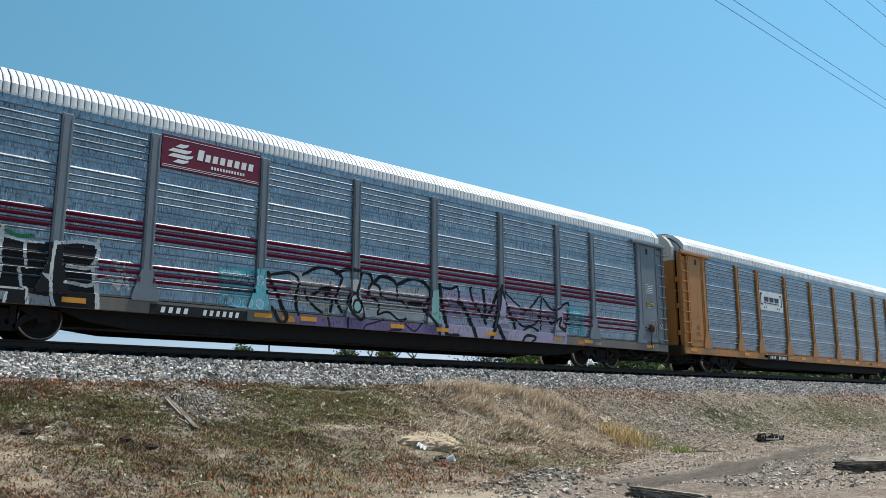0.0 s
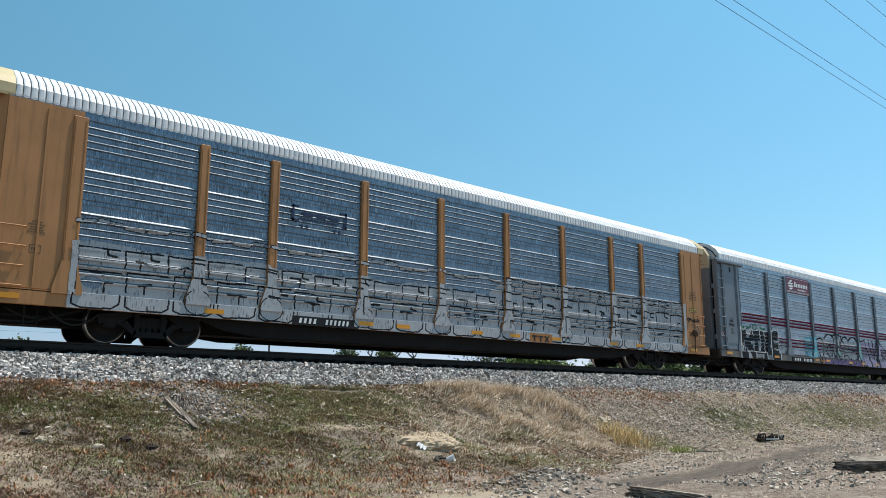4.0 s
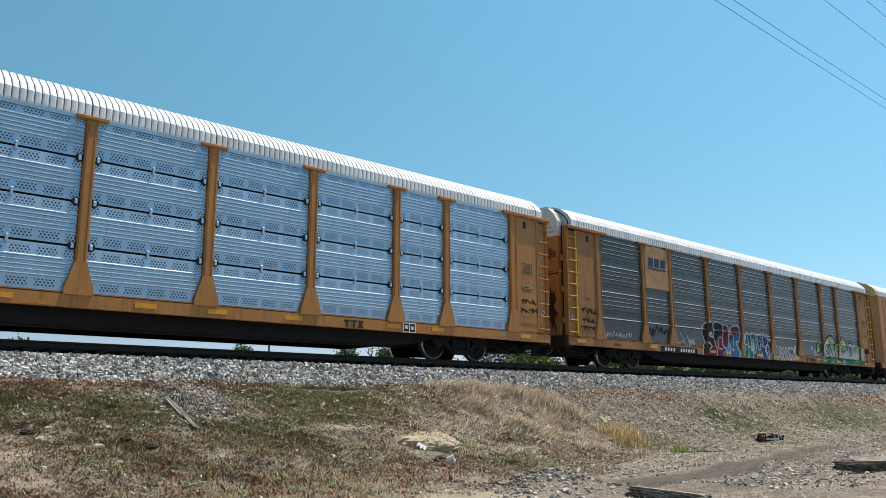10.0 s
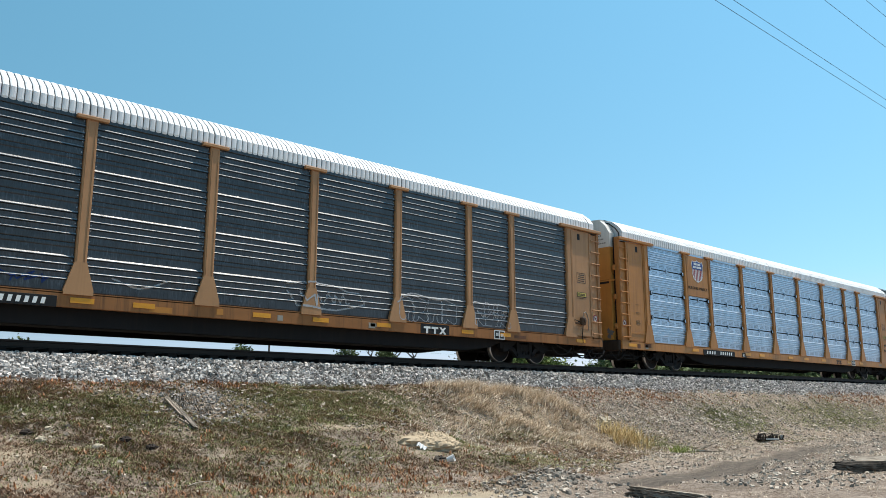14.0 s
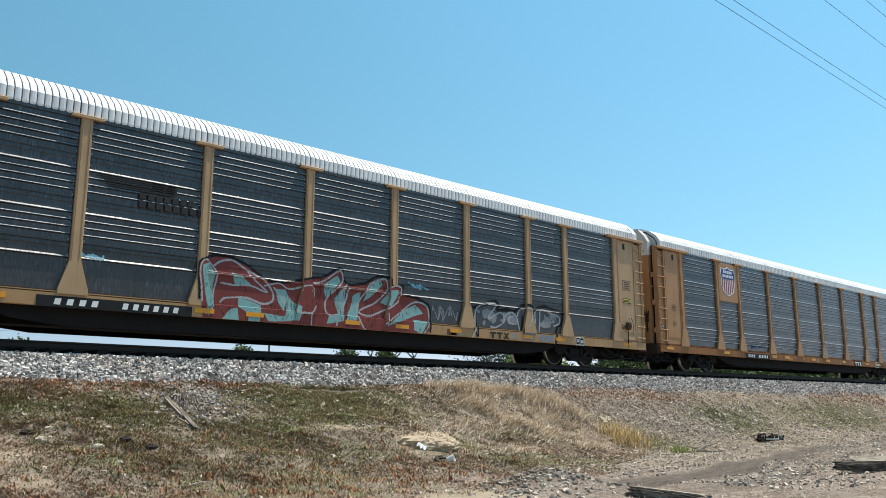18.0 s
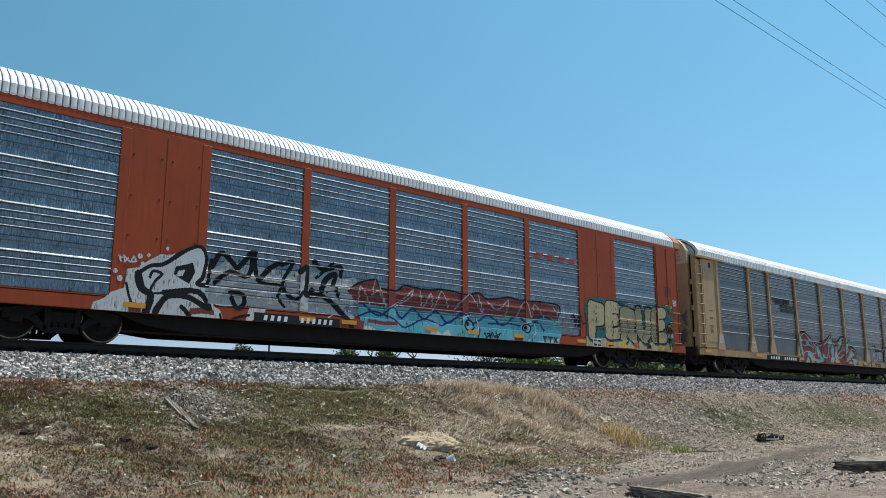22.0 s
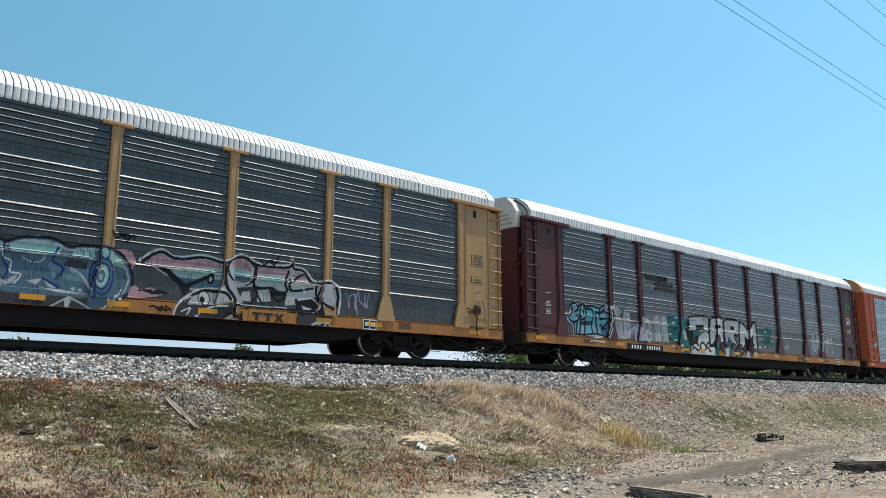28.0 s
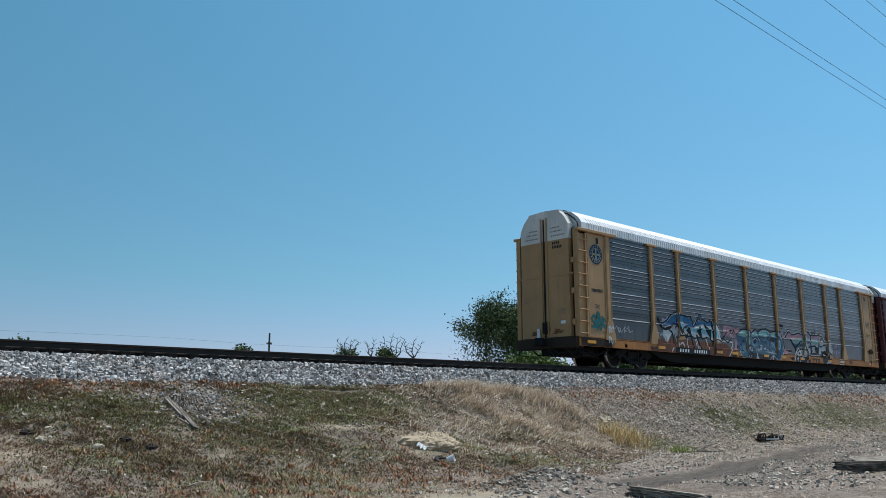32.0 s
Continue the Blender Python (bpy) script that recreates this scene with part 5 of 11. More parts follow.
    def tiles(self, x0, x1, z0, z1, n, w):
        """A row of squared, interlocking block forms told apart by thin dark lines."""
        r = self.rng
        step, h = (x1 - x0) / n, z1 - z0
        for i in range(n):
            a, b = x0 + i * step, x0 + (i + 1) * step
            zt, zb = z1 + r.uniform(-0.12, 0.10) * h, z0 + r.uniform(-0.03, 0.08) * h
            self.stroke([(a, zb), (a, zt), (b - 0.12 * step, zt)], w, "black")
            cut = r.uniform(0.3, 0.6)
            m = zb + (zt - zb) * r.uniform(0.4, 0.6)
            if r.random() < 0.6:
                self.stroke([(a + 0.25 * step, m), (a + (0.35 + 0.4 * cut) * step, m + r.uniform(-0.04, 0.04))], w * 1.5, "black")
            if r.random() < 0.6:
                self.stroke([(a + cut * step, zb), (a + cut * step, zb + 0.38 * h), (a + (cut + 0.16) * step, zb + 0.38 * h)], w, "black")
            if r.random() < 0.4:
                self.stroke([(a + 0.6 * step, zt), (a + 0.62 * step, zt - 0.3 * h), (a + 0.8 * step, zt - 0.34 * h)], w * 1.3, "black")

    def scribble(self, x0, x1, z0, z1, colour, n=9, w=0.014):
        pts = []
        for i in range(n * 3):
            u = i / (n * 3 - 1)
            pts.append((x0 + (x1 - x0) * u + self.rng.uniform(-0.12, 0.12), (z0 + z1) / 2 + (z1 - z0) * 0.5 * math.sin(i * 2.2) * self.rng.uniform(0.4, 1)))
        self.stroke(pts, w, colour)

    def emit(self, car, rows, style_name, posts=True, name="graffiti", label="", corner=-1.478, plain=(), post_depth=-1.502):
        edge_z = self.z0 + np.arange(self.nz + 1) * self.c
        prof = []
        for top, bottom in rows:
            prof += [(z, d) for d, z in rib_profile(top, bottom, style_name)]
        prof.sort()
        pz, pd = np.array([p[0] for p in prof]), np.array([p[1] for p in prof])

        def wall(z):
            zz = z + np.linspace(-0.016, 0.016, 5)
            return -1.41 + float(np.min(np.interp(zz, pz, pd)))
        panel_y = np.array([wall(z) if z > 0.99 else -1.47 for z in edge_z]) - 0.007
        post_y = np.full(len(edge_z), post_depth - 0.006)
        xs = self.x0 + (np.arange(self.nx) + 0.5) * self.c
        zone = np.zeros(self.nx, int)
        if posts:
            for p in POSTS:
                zone[np.abs(xs - p) < 0.13] = 1
        for p in (-DOOR - 0.13, DOOR + 0.13):
            zone[np.abs(xs - p) < 0.16] = 1
        for a, b in plain:
            zone[(xs > a) & (xs < b)] = 3
        zone[np.abs(xs) > DOOR + 0.29] = 2
        V, F, M = [], [], []
        used = {}
        crest = []
        for top, bottom in rows:
            q = rib_profile(top, bottom, style_name)
            crest += [(b[1] + 0.004, a[1]) for a, b in zip(q[:-1], q[1:]) if a[0] - b[0] > 0.02 and b[0] < -0.03]
        for r in range(self.nz):
            row = self.a[r]
            mid = (edge_z[r] + edge_z[r + 1]) / 2
            # spray left off the crests so their painted highlight shows
            worn = any(lo < mid < hi for lo, hi in crest)
            key = row * 8 + zone
            if posts and edge_z[r] < 1.5 and edge_z[r] > 0.92:
                # gussets flare out towards the sill
                g = 0.13 + 0.18 * np.clip((1.62 - edge_z[r]) / 0.60, 0, 1)
                zr = zone.copy()
                for p in POSTS:
                    zr[np.abs(xs - p) < g] = 1
                key = row * 8 + zr
            cuts = np.flatnonzero(np.diff(key)) + 1
            starts = np.concatenate([[0], cuts])
            ends = np.concatenate([cuts, [self.nx]])
            for s, e in zip(starts, ends):
                c = int(key[s]) // 8
                if c == 0:
                    continue
                zn = int(key[s]) % 8
                if zn == 0 and worn:
                    continue
                if zn == 0:
                    y0, y1 = panel_y[r], panel_y[r + 1]
                elif zn == 3 and edge_z[r] > 0.98:
                    y0 = y1 = -1.466
                elif zn == 1 and edge_z[r] > 0.92:
                    y0 = y1 = post_y[r]
                elif edge_z[r] < 0.98:
                    y0 = y1 = -1.479
                else:
                    y0 = y1 = corner
                xa, xb, za, zb = self.x0 + s * self.c, self.x0 + e * self.c, edge_z[r], edge_z[r + 1]
                n = len(V)
                V += [(xa, y0, za), (xb, y0, za), (xb, y1, zb), (xa, y1, zb)]
                F.append((n, n + 1, n + 2, n + 3))
                M.append(used.setdefault(c, len(used)))
        if not F:
            return
        me = bpy.data.meshes.new(name)
        me.from_pydata(V, [], F)
        for c in used:
            nm = SPRAY_NAMES[c - 1]
            me.materials.append(sprayed(nm))
        me.polygons.foreach_set("material_index", M)
        me.update()
        return part(name, me, None, car, label)


# ---- plates, logos, stencils ----
shield_blue = painted("shield_blue", (0.015, 0.045, 0.22), (0.05, 0.05, 0.08), 0.2, 0.4)
shield_red = painted("shield_red", (0.30, 0.03, 0.035), (0.2, 0.05, 0.04), 0.2, 0.4)
maroon_sign = painted("maroon_sign", (0.16, 0.012, 0.035), (0.08, 0.03, 0.03), 0.2, 0.4)
ink = painted("stencil_ink", (0.022, 0.02, 0.02), (0.08, 0.06, 0.04), 0.2, 0.6)
logo_navy = painted("logo_navy", (0.02, 0.03, 0.075), (0.06, 0.06, 0.07), 0.3, 0.5)
logo_gold = painted("logo_gold", (0.42, 0.30, 0.08), (0.2, 0.14, 0.05), 0.3, 0.5)
logo_red = painted("logo_red", (0.45, 0.05, 0.02), (0.2, 0.06, 0.03), 0.3, 0.5)
logo_blue = painted("logo_blue", (0.012, 0.05, 0.11), (0.03, 0.04, 0.05), 0.3, 0.7, spec=0.1)
logo_teal = painted("logo_teal", (0.12, 0.22, 0.27), (0.08, 0.1, 0.1), 0.3, 0.5)


def bars(s, x0, x1, z0, z1, y, n, fill=0.72, t=0.004, skip=(), lean=0.0):
    """A line of writing as upright bars."""
    w = (x1 - x0) / n
    for i in range(n):
        if i not in skip:
            a, b, k = x0 + i * w, x0 + i * w + w * fill, lean * (z1 - z0)
            s.prism([(a, z0), (b, z0), (b + k, z1), (a + k, z1)], 1, y - t, y)
    return s


def number_plate(car, x0, x1, z0=0.67, z1=0.86):
    p = part("number_board", Shape().box(x0, x1, -1.484, -1.47, z0 - 0.02, z1 + 0.02, 0.003), black_mat, car, "black board with white stencilled marks")
    w = x1 - x0
    m = (z1 - z0) * 0.16
    part("lettering", bars(Shape(), x0 + 0.10 * w, x0 + 0.40 * w, z0 + m, z1 - m, -1.486, 4, 0.5, lean=0.2), letter_white, p)
    part("lettering", bars(Shape(), x0 + 0.52 * w, x0 + 0.93 * w, z0 + m, z1 - m, -1.486, 6, 0.5, lean=0.2), letter_white, p)


def sill_mark(car, x0, x1, z0=0.68, z1=0.88, plate=None):
    if plate:
        part("sill_panel", Shape().box(x0 - 0.1, x1 + 0.1, -1.478, -1.47, SILL_B + 0.01, SILL_T - 0.02), plate, car)
    s = Shape()
    w = (x1 - x0) / 3
    for i in range(2):
        a = x0 + i * w
        s.box(a, a + w * 0.85, -1.485, -1.478, z1 - 0.06, z1)
        s.box(a + w * 0.3, a + w * 0.55, -1.485, -1.478, z0, z1 - 0.06)
    a = x0 + 2 * w
    s.prism([(a, z0), (a + 0.08, z0), (a + w * 0.9, z1), (a + w * 0.9 - 0.08, z1)], 1, -1.485, -1.478)
    s.prism([(a, z1), (a + 0.08, z1), (a + w * 0.9, z0), (a + w * 0.9 - 0.08, z0)], 1, -1.487, -1.480)
    pale = plate is black_mat
    part("sill_mark", s, letter_white if pale else ink, car, "pale stencilled owner's mark" if pale else "dark stencilled owner's mark")


def data_box(car, x, z=0.66):
    p = part("consolidated_stencil", Shape().box(x, x + 0.46, -1.480, -1.47, z, z + 0.28), letter_white, car, "white framed black data panel")
    for a, dz in ((0.03, 0.02), (0.25, 0.0)):
        f = part("stencil_field", Shape().box(x + a, x + a + 0.18, -1.485, -1.48, z + 0.03, z + 0.25), black_mat, p)
        part("lettering", bars(Shape(), x + a + 0.03, x + a + 0.16, z + 0.08 + dz, z + 0.18 + dz, -1.486, 3, 0.6), letter_white, f)


def shield(parent, cx, cz, w, h, y):
    """A heraldic shield: white rim, blue chief with two lines of marks, red and white pales."""
    half = [(0, 0.5), (0.12, 0.44), (0.30, 0.42), (0.42, 0.46), (0.5, 0.30), (0.44, 0.12), (0.46, -0.15), (0.34, -0.36), (0.14, -0.45), (0, -0.5)]
    out = [(px, pz) for px, pz in half] + [(-px, pz) for px, pz in half[-2:0:-1]]
    p = part("shield", Shape().prism([(cx + a * w, cz + b * h) for a, b in out], 1, y - 0.006, y), letter_white, parent, "shield with blue top and red stripes")
    part("chief", Shape().prism([(cx + a * w * 0.92, cz + b * h * 0.92) for a, b in ((-0.45, 0.08), (-0.5, 0.30), (-0.42, 0.46), (-0.30, 0.42), (-0.12, 0.44), (0, 0.5), (0.12, 0.44), (0.30, 0.42), (0.42, 0.46), (0.5, 0.30), (0.45, 0.08))], 1, y - 0.011, y - 0.006), shield_blue, p)
    s = Shape()
    bars(s, cx - 0.30 * w, cx + 0.30 * w, cz + 0.27 * h, cz + 0.36 * h, y - 0.011, 5, 0.75)
    bars(s, cx - 0.36 * w, cx + 0.36 * w, cz + 0.13 * h, cz + 0.22 * h, y - 0.011, 7, 0.75)
    part("lettering", s, letter_white, p)
    s = Shape()
    for i in range(7):
        u = (i - 3) / 3
        lo = -0.44 + 0.22 * abs(u) ** 2.2
        s.box(cx + u * 0.38 * w - 0.034 * w, cx + u * 0.38 * w + 0.034 * w, y - 0.011, y - 0.006, cz + lo * h, cz + 0.07 * h)
    part("striped_field", s, shield_red, p)


def sign_panel(car, x0, x1, z0, z1, mat, label):
    s = Shape().box(x0, x1, -1.468, -1.40, z0, z1, 0.008)
    for x in (x0 + 0.05, x1 - 0.05):
        for z in np.arange(z0 + 0.1, z1, 0.3):
            s.box(x - 0.015, x + 0.015, -1.475, -1.468, z - 0.015, z + 0.015)
    return part("sign_panel", s, mat, car, label)


def door_stencils(car, e, seed, mat=None, lines=9):
    """Small stencilled lines and a notice on a corner panel."""
    rng = random.Random(seed)
    xc = e * (DOOR + 0.80)
    z = rng.choice((2.35, 2.15, 2.55))
    for i in range(min(lines, 5)):
        w = rng.uniform(0.20, 0.36)
        part("stencil_line", bars(Shape(), xc - w / 2, xc + w / 2, z, z + 0.022, -1.457, 6, 0.7), mat or faint_ink, car, "row of small stencilled marks")
        z -= rng.choice((0.05, 0.05, 0.06, 0.30))
    zz = rng.uniform(1.55, 1.75) if e < 0 else 2.36
    if e < 0:
        s = Shape()
        for a, b, c, d in ((-0.11, 0.11, 0, 0.012), (-0.11, 0.11, 0.16, 0.172), (-0.11, -0.098, 0.012, 0.16), (0.098, 0.11, 0.012, 0.16)):
            s.box(xc + a, xc + b, -1.459, -1.455, zz + c, zz + d)
        bars(s, xc - 0.07, xc + 0.07, zz + 0.05, zz + 0.12, -1.455, 3, 0.5)
        part("stencil_frame", s, mat or faint_ink, car, "small painted frame with stencilled marks")
    else:
        fr = part("notice", Shape().box(xc - 0.26, xc + 0.26, -1.463, -1.455, zz, zz + 0.17), ink, car, "small framed yellow notice")
        face = part("notice_face", Shape().box(xc - 0.235, xc + 0.235, -1.467, -1.463, zz + 0.02, zz + 0.15), notice_yellow, fr)
        bars(lines_ := Shape(), xc - 0.2, xc + 0.2, zz + 0.09, zz + 0.12, -1.467, 8, 0.7)
        bars(lines_, xc - 0.2, xc + 0.2, zz + 0.045, zz + 0.075, -1.467, 9, 0.7)
        part("lettering", lines_, ink, face)


faint_ink = painted("worn_stencil_ink", (0.13, 0.085, 0.05), (0.2, 0.13, 0.07), 0.4, 0.7)
notice_yellow = painted("notice_yellow", (0.62, 0.46, 0.11), (0.25, 0.17, 0.07), 0.4, 0.6)


def stencil_frame(car, e, z=2.9, mat=None):
    xc = e * (DOOR + 0.80)
    s = Shape()
    for a, b, c, d in ((-0.24, 0.24, 0, 0.015), (-0.24, 0.24, 0.34, 0.355), (-0.24, -0.225, 0.015, 0.34), (0.225, 0.24, 0.015, 0.34)):
        s.box(xc + a, xc + b, -1.459, -1.455, z + c, z + d)
    f = part("stencil_frame", s, mat or ink, car, "thin painted frame round stencilled marks")
    for i in range(4):
        part("stencil_line", Shape().box(xc - 0.19 + 0.02 * i, xc + 0.17 + 0.02 * (i % 2), -1.459, -1.455, z + 0.06 + i * 0.07, z + 0.085 + i * 0.07), mat or ink, f)


pipe_grey = painted("worn_pipe_metal", (0.28, 0.25, 0.22), (0.1, 0.08, 0.06), 0.5, 0.6)
gear_mat = painted("rusty_gear_steel", (0.10, 0.065, 0.045), (0.03, 0.022, 0.018), 0.6, 0.8, spec=0.15)


def brake_gear(car, x, z=1.55):
    """Hand brake gearbox with its wheel and chain on the corner of a car."""
    b = part("brake_box", Shape().box(x - 0.12, x + 0.10, -1.60, -1.46, z - 0.14, z + 0.16, 0.04).box(x - 0.06, x + 0.05, -1.64, -1.60, z - 0.06, z + 0.08, 0.02), gear_mat, car, "rusty hand brake gearbox")
    part("release_pipe", Shape().tube([(x - 0.02, -1.56, z + 0.14), (x + 0.0, -1.57, z + 0.30), (x + 0.10, -1.57, z + 0.33), (x + 0.20, -1.56, z + 0.22), (x + 0.30, -1.53, z + 0.06), (x + 0.33, -1.50, z - 0.30)], 0.017, 5), pipe_grey, b, "pale bent pipe")
    part("bracket_arm", Shape().box(x - 0.52, x - 0.12, -1.50, -1.455, z - 0.10, z - 0.03, 0.01), gear_mat, b)
    part("chain", Shape().tube([(x - 0.02, -1.53, z - 0.12), (x - 0.03, -1.5, z - 0.45), (x + 0.01, -1.48, z - 0.75)], 0.018, 5), under_mat, b)
    part("grab_iron", Shape().tube([(x - 0.45, -1.46, z + 0.02), (x - 0.45, -1.54, z + 0.02), (x - 0.2, -1.54, z - 0.02), (x - 0.2, -1.46, z - 0.02)], 0.014, 5), under_mat, b)


def no_riding(car, e, z=1.72):
    """A round white sticker with a red ring and bar behind the ladder."""
    x, y, r = e * (END - 0.26), -1.402, 0.135
    d = part("warning_disc", Shape().lathe([(y, 0.0), (y - 0.003, 0.0), (y - 0.003, r), (y, r)], (x, 0, z), 1, 20), disc_white, car, "round white warning sticker with a red bar")
    q = Shape().lathe([(y - 0.003, r * 0.78), (y - 0.006, r * 0.78), (y - 0.006, r), (y - 0.003, r)], (x, 0, z), 1, 20)
    q.prism([(x - 0.09, z + 0.075), (x - 0.075, z + 0.09), (x + 0.09, z - 0.075), (x + 0.075, z - 0.09)], 1, y - 0.006, y - 0.003)
    part("bar", q, shield_red, d)
    part("figure", Shape().box(x - 0.05, x + 0.04, y - 0.005, y - 0.003, z - 0.03, z + 0.03), ink, d)


disc_white = painted("sticker_white", (0.55, 0.50, 0.44), (0.3, 0.25, 0.2), 0.4, 0.6)


def round_emblem(car, cx, cz, r, y):
    p = part("emblem", Shape().lathe([(y, 0.0), (y - 0.006, 0.0), (y - 0.006, r), (y, r)], (cx, 0, cz), 1, 28), logo_blue, car, "round blue emblem with a pale cross")
    s = Shape().box(cx - r * 0.52, cx + r * 0.52, y - 0.010, y - 0.006, cz - r * 0.10, cz + r * 0.10).box(cx - r * 0.10, cx + r * 0.10, y - 0.010, y - 0.006, cz - r * 0.52, cz + r * 0.52)
    for k in range(16):
        t = 2 * math.pi * k / 16
        s.box(cx + r * 0.8 * math.cos(t) - 0.022, cx + r * 0.8 * math.cos(t) + 0.022, y - 0.010, y - 0.006, cz + r * 0.8 * math.sin(t) - 0.03, cz + r * 0.8 * math.sin(t) + 0.03)
    part("lettering", s, tan_mark, p)
    ring = Shape().lathe([(y - 0.006, r * 0.55), (y - 0.009, r * 0.55), (y - 0.009, r * 0.62), (y - 0.006, r * 0.62)], (cx, 0, cz), 1, 28)
    part("ring", ring, tan_mark, p)


tan_mark = painted("faded_mark", (0.36, 0.30, 0.18), (0.2, 0.15, 0.09), 0.3, 0.5)

# ---- plants on the bank ----


def leaf_material(name, a, b, c, trans=0.25):
    m, nt, bs = nodes_of(name)
    g = nt.nodes.new("ShaderNodeNewGeometry")
    r = nt.nodes.new("ShaderNodeValToRGB")
    r.color_ramp.elements[0].color, r.color_ramp.elements[1].color = (*a, 1), (*b, 1)
    e = r.color_ramp.elements.new(0.55)
    e.color = (*c, 1)
    link(nt, g.outputs["Random Per Island"], r.inputs[0])
    n = noise_at(nt, coords(nt, "World"), 1.4, 3)
    col = mix(nt, ramp(nt, n, 0.35, 0.7), r.outputs[0], mix(nt, 0.5, r.outputs[0], a))
    link(nt, col, bs.inputs["Base Color"])
    bs.inputs["Roughness"].default_value = 0.75
    bs.inputs["Specular IOR Level"].default_value = 0.2
    bs.inputs["Subsurface Weight"].default_value = 0.0
    return m


def blades(name, xs, ys, height, width, count, lean, material, label, category, spread=0.05, seed=1, zfun=None, dir_bias=None, slim=False):
    """Tufts of bent blades, each blade two quads that taper to a tip, or one slim triangle."""
    rng = np.random.default_rng(seed)
    n = len(xs)
    X, Y = np.repeat(xs, count), np.repeat(ys, count)
    N = n * count
    H = np.repeat(np.broadcast_to(height, n), count) * rng.uniform(0.5, 1.15, N)
    ang = rng.uniform(0, 2 * np.pi, N)
    ox, oy = rng.normal(0, spread, N), rng.normal(0, spread, N)
    X, Y = X + ox, Y + oy
    Z = (zfun or ground_z)(X, Y) - 0.012
    ln = rng.uniform(0.15, 1.0, N) * lean
    dx, dy = np.cos(ang), np.sin(ang)
    if dir_bias is not None:
        dx, dy = dx + dir_bias[0], dy + dir_bias[1]
    sx, sy = -np.sin(ang) * width * 0.5, np.cos(ang) * width * 0.5
    if slim:
        tip = np.stack([X + dx * ln * H, Y + dy * ln * H, Z + H * (1 - 0.25 * ln)], 1)
        P = np.stack([np.stack([X - sx, Y - sy, Z], 1), np.stack([X + sx, Y + sy, Z], 1), tip], 1)
        me = fast_mesh(name, P.reshape(-1, 3), np.arange(3 * N).reshape(-1, 3), 3)
    else:
        P = np.zeros((N, 6, 3))
        for i, (u, w) in enumerate(((0, 1.0), (0.55, 0.75), (1.0, 0.12))):
            cx, cy, cz = X + dx * ln * H * u ** 1.7, Y + dy * ln * H * u ** 1.7, Z + H * (u - 0.25 * ln * u * u)
            P[:, 2 * i] = np.stack([cx - sx * w, cy - sy * w, cz], 1)
            P[:, 2 * i + 1] = np.stack([cx + sx * w, cy + sy * w, cz], 1)
        f = np.array([(0, 1, 3, 2), (2, 3, 5, 4)])
        F = (np.arange(N)[:, None, None] * 6 + f[None]).reshape(-1, 4)
        me = fast_mesh(name, P.reshape(-1, 3), F, 4)
    me.materials.append(material)
    return tagged(new(name, me), label, category, kind="stuff")


def pick(n, x0, x1, weight, seed, ylo=None, skew=1.0):
    """Random places on the bank, kept with a chance given by weight(x, y)."""
    rng = np.random.default_rng(seed)
    xs = x0 + (x1 - x0) * rng.random(n) ** skew
    lo = toe(xs) - 1.2 if ylo is None else np.full(n, ylo)
    ys = lo + (16.55 - lo) * rng.random(n)
    k = rng.random(n) < weight(xs, ys)
    return xs[k], ys[k]


def clump(x, y, s=3):
    return smooth(0.34, 0.62, 0.6 * hash_noise(x * 1.5, y * 1.5, s) + 0.4 * hash_noise(x * 4.1, y * 4.1, s + 1))


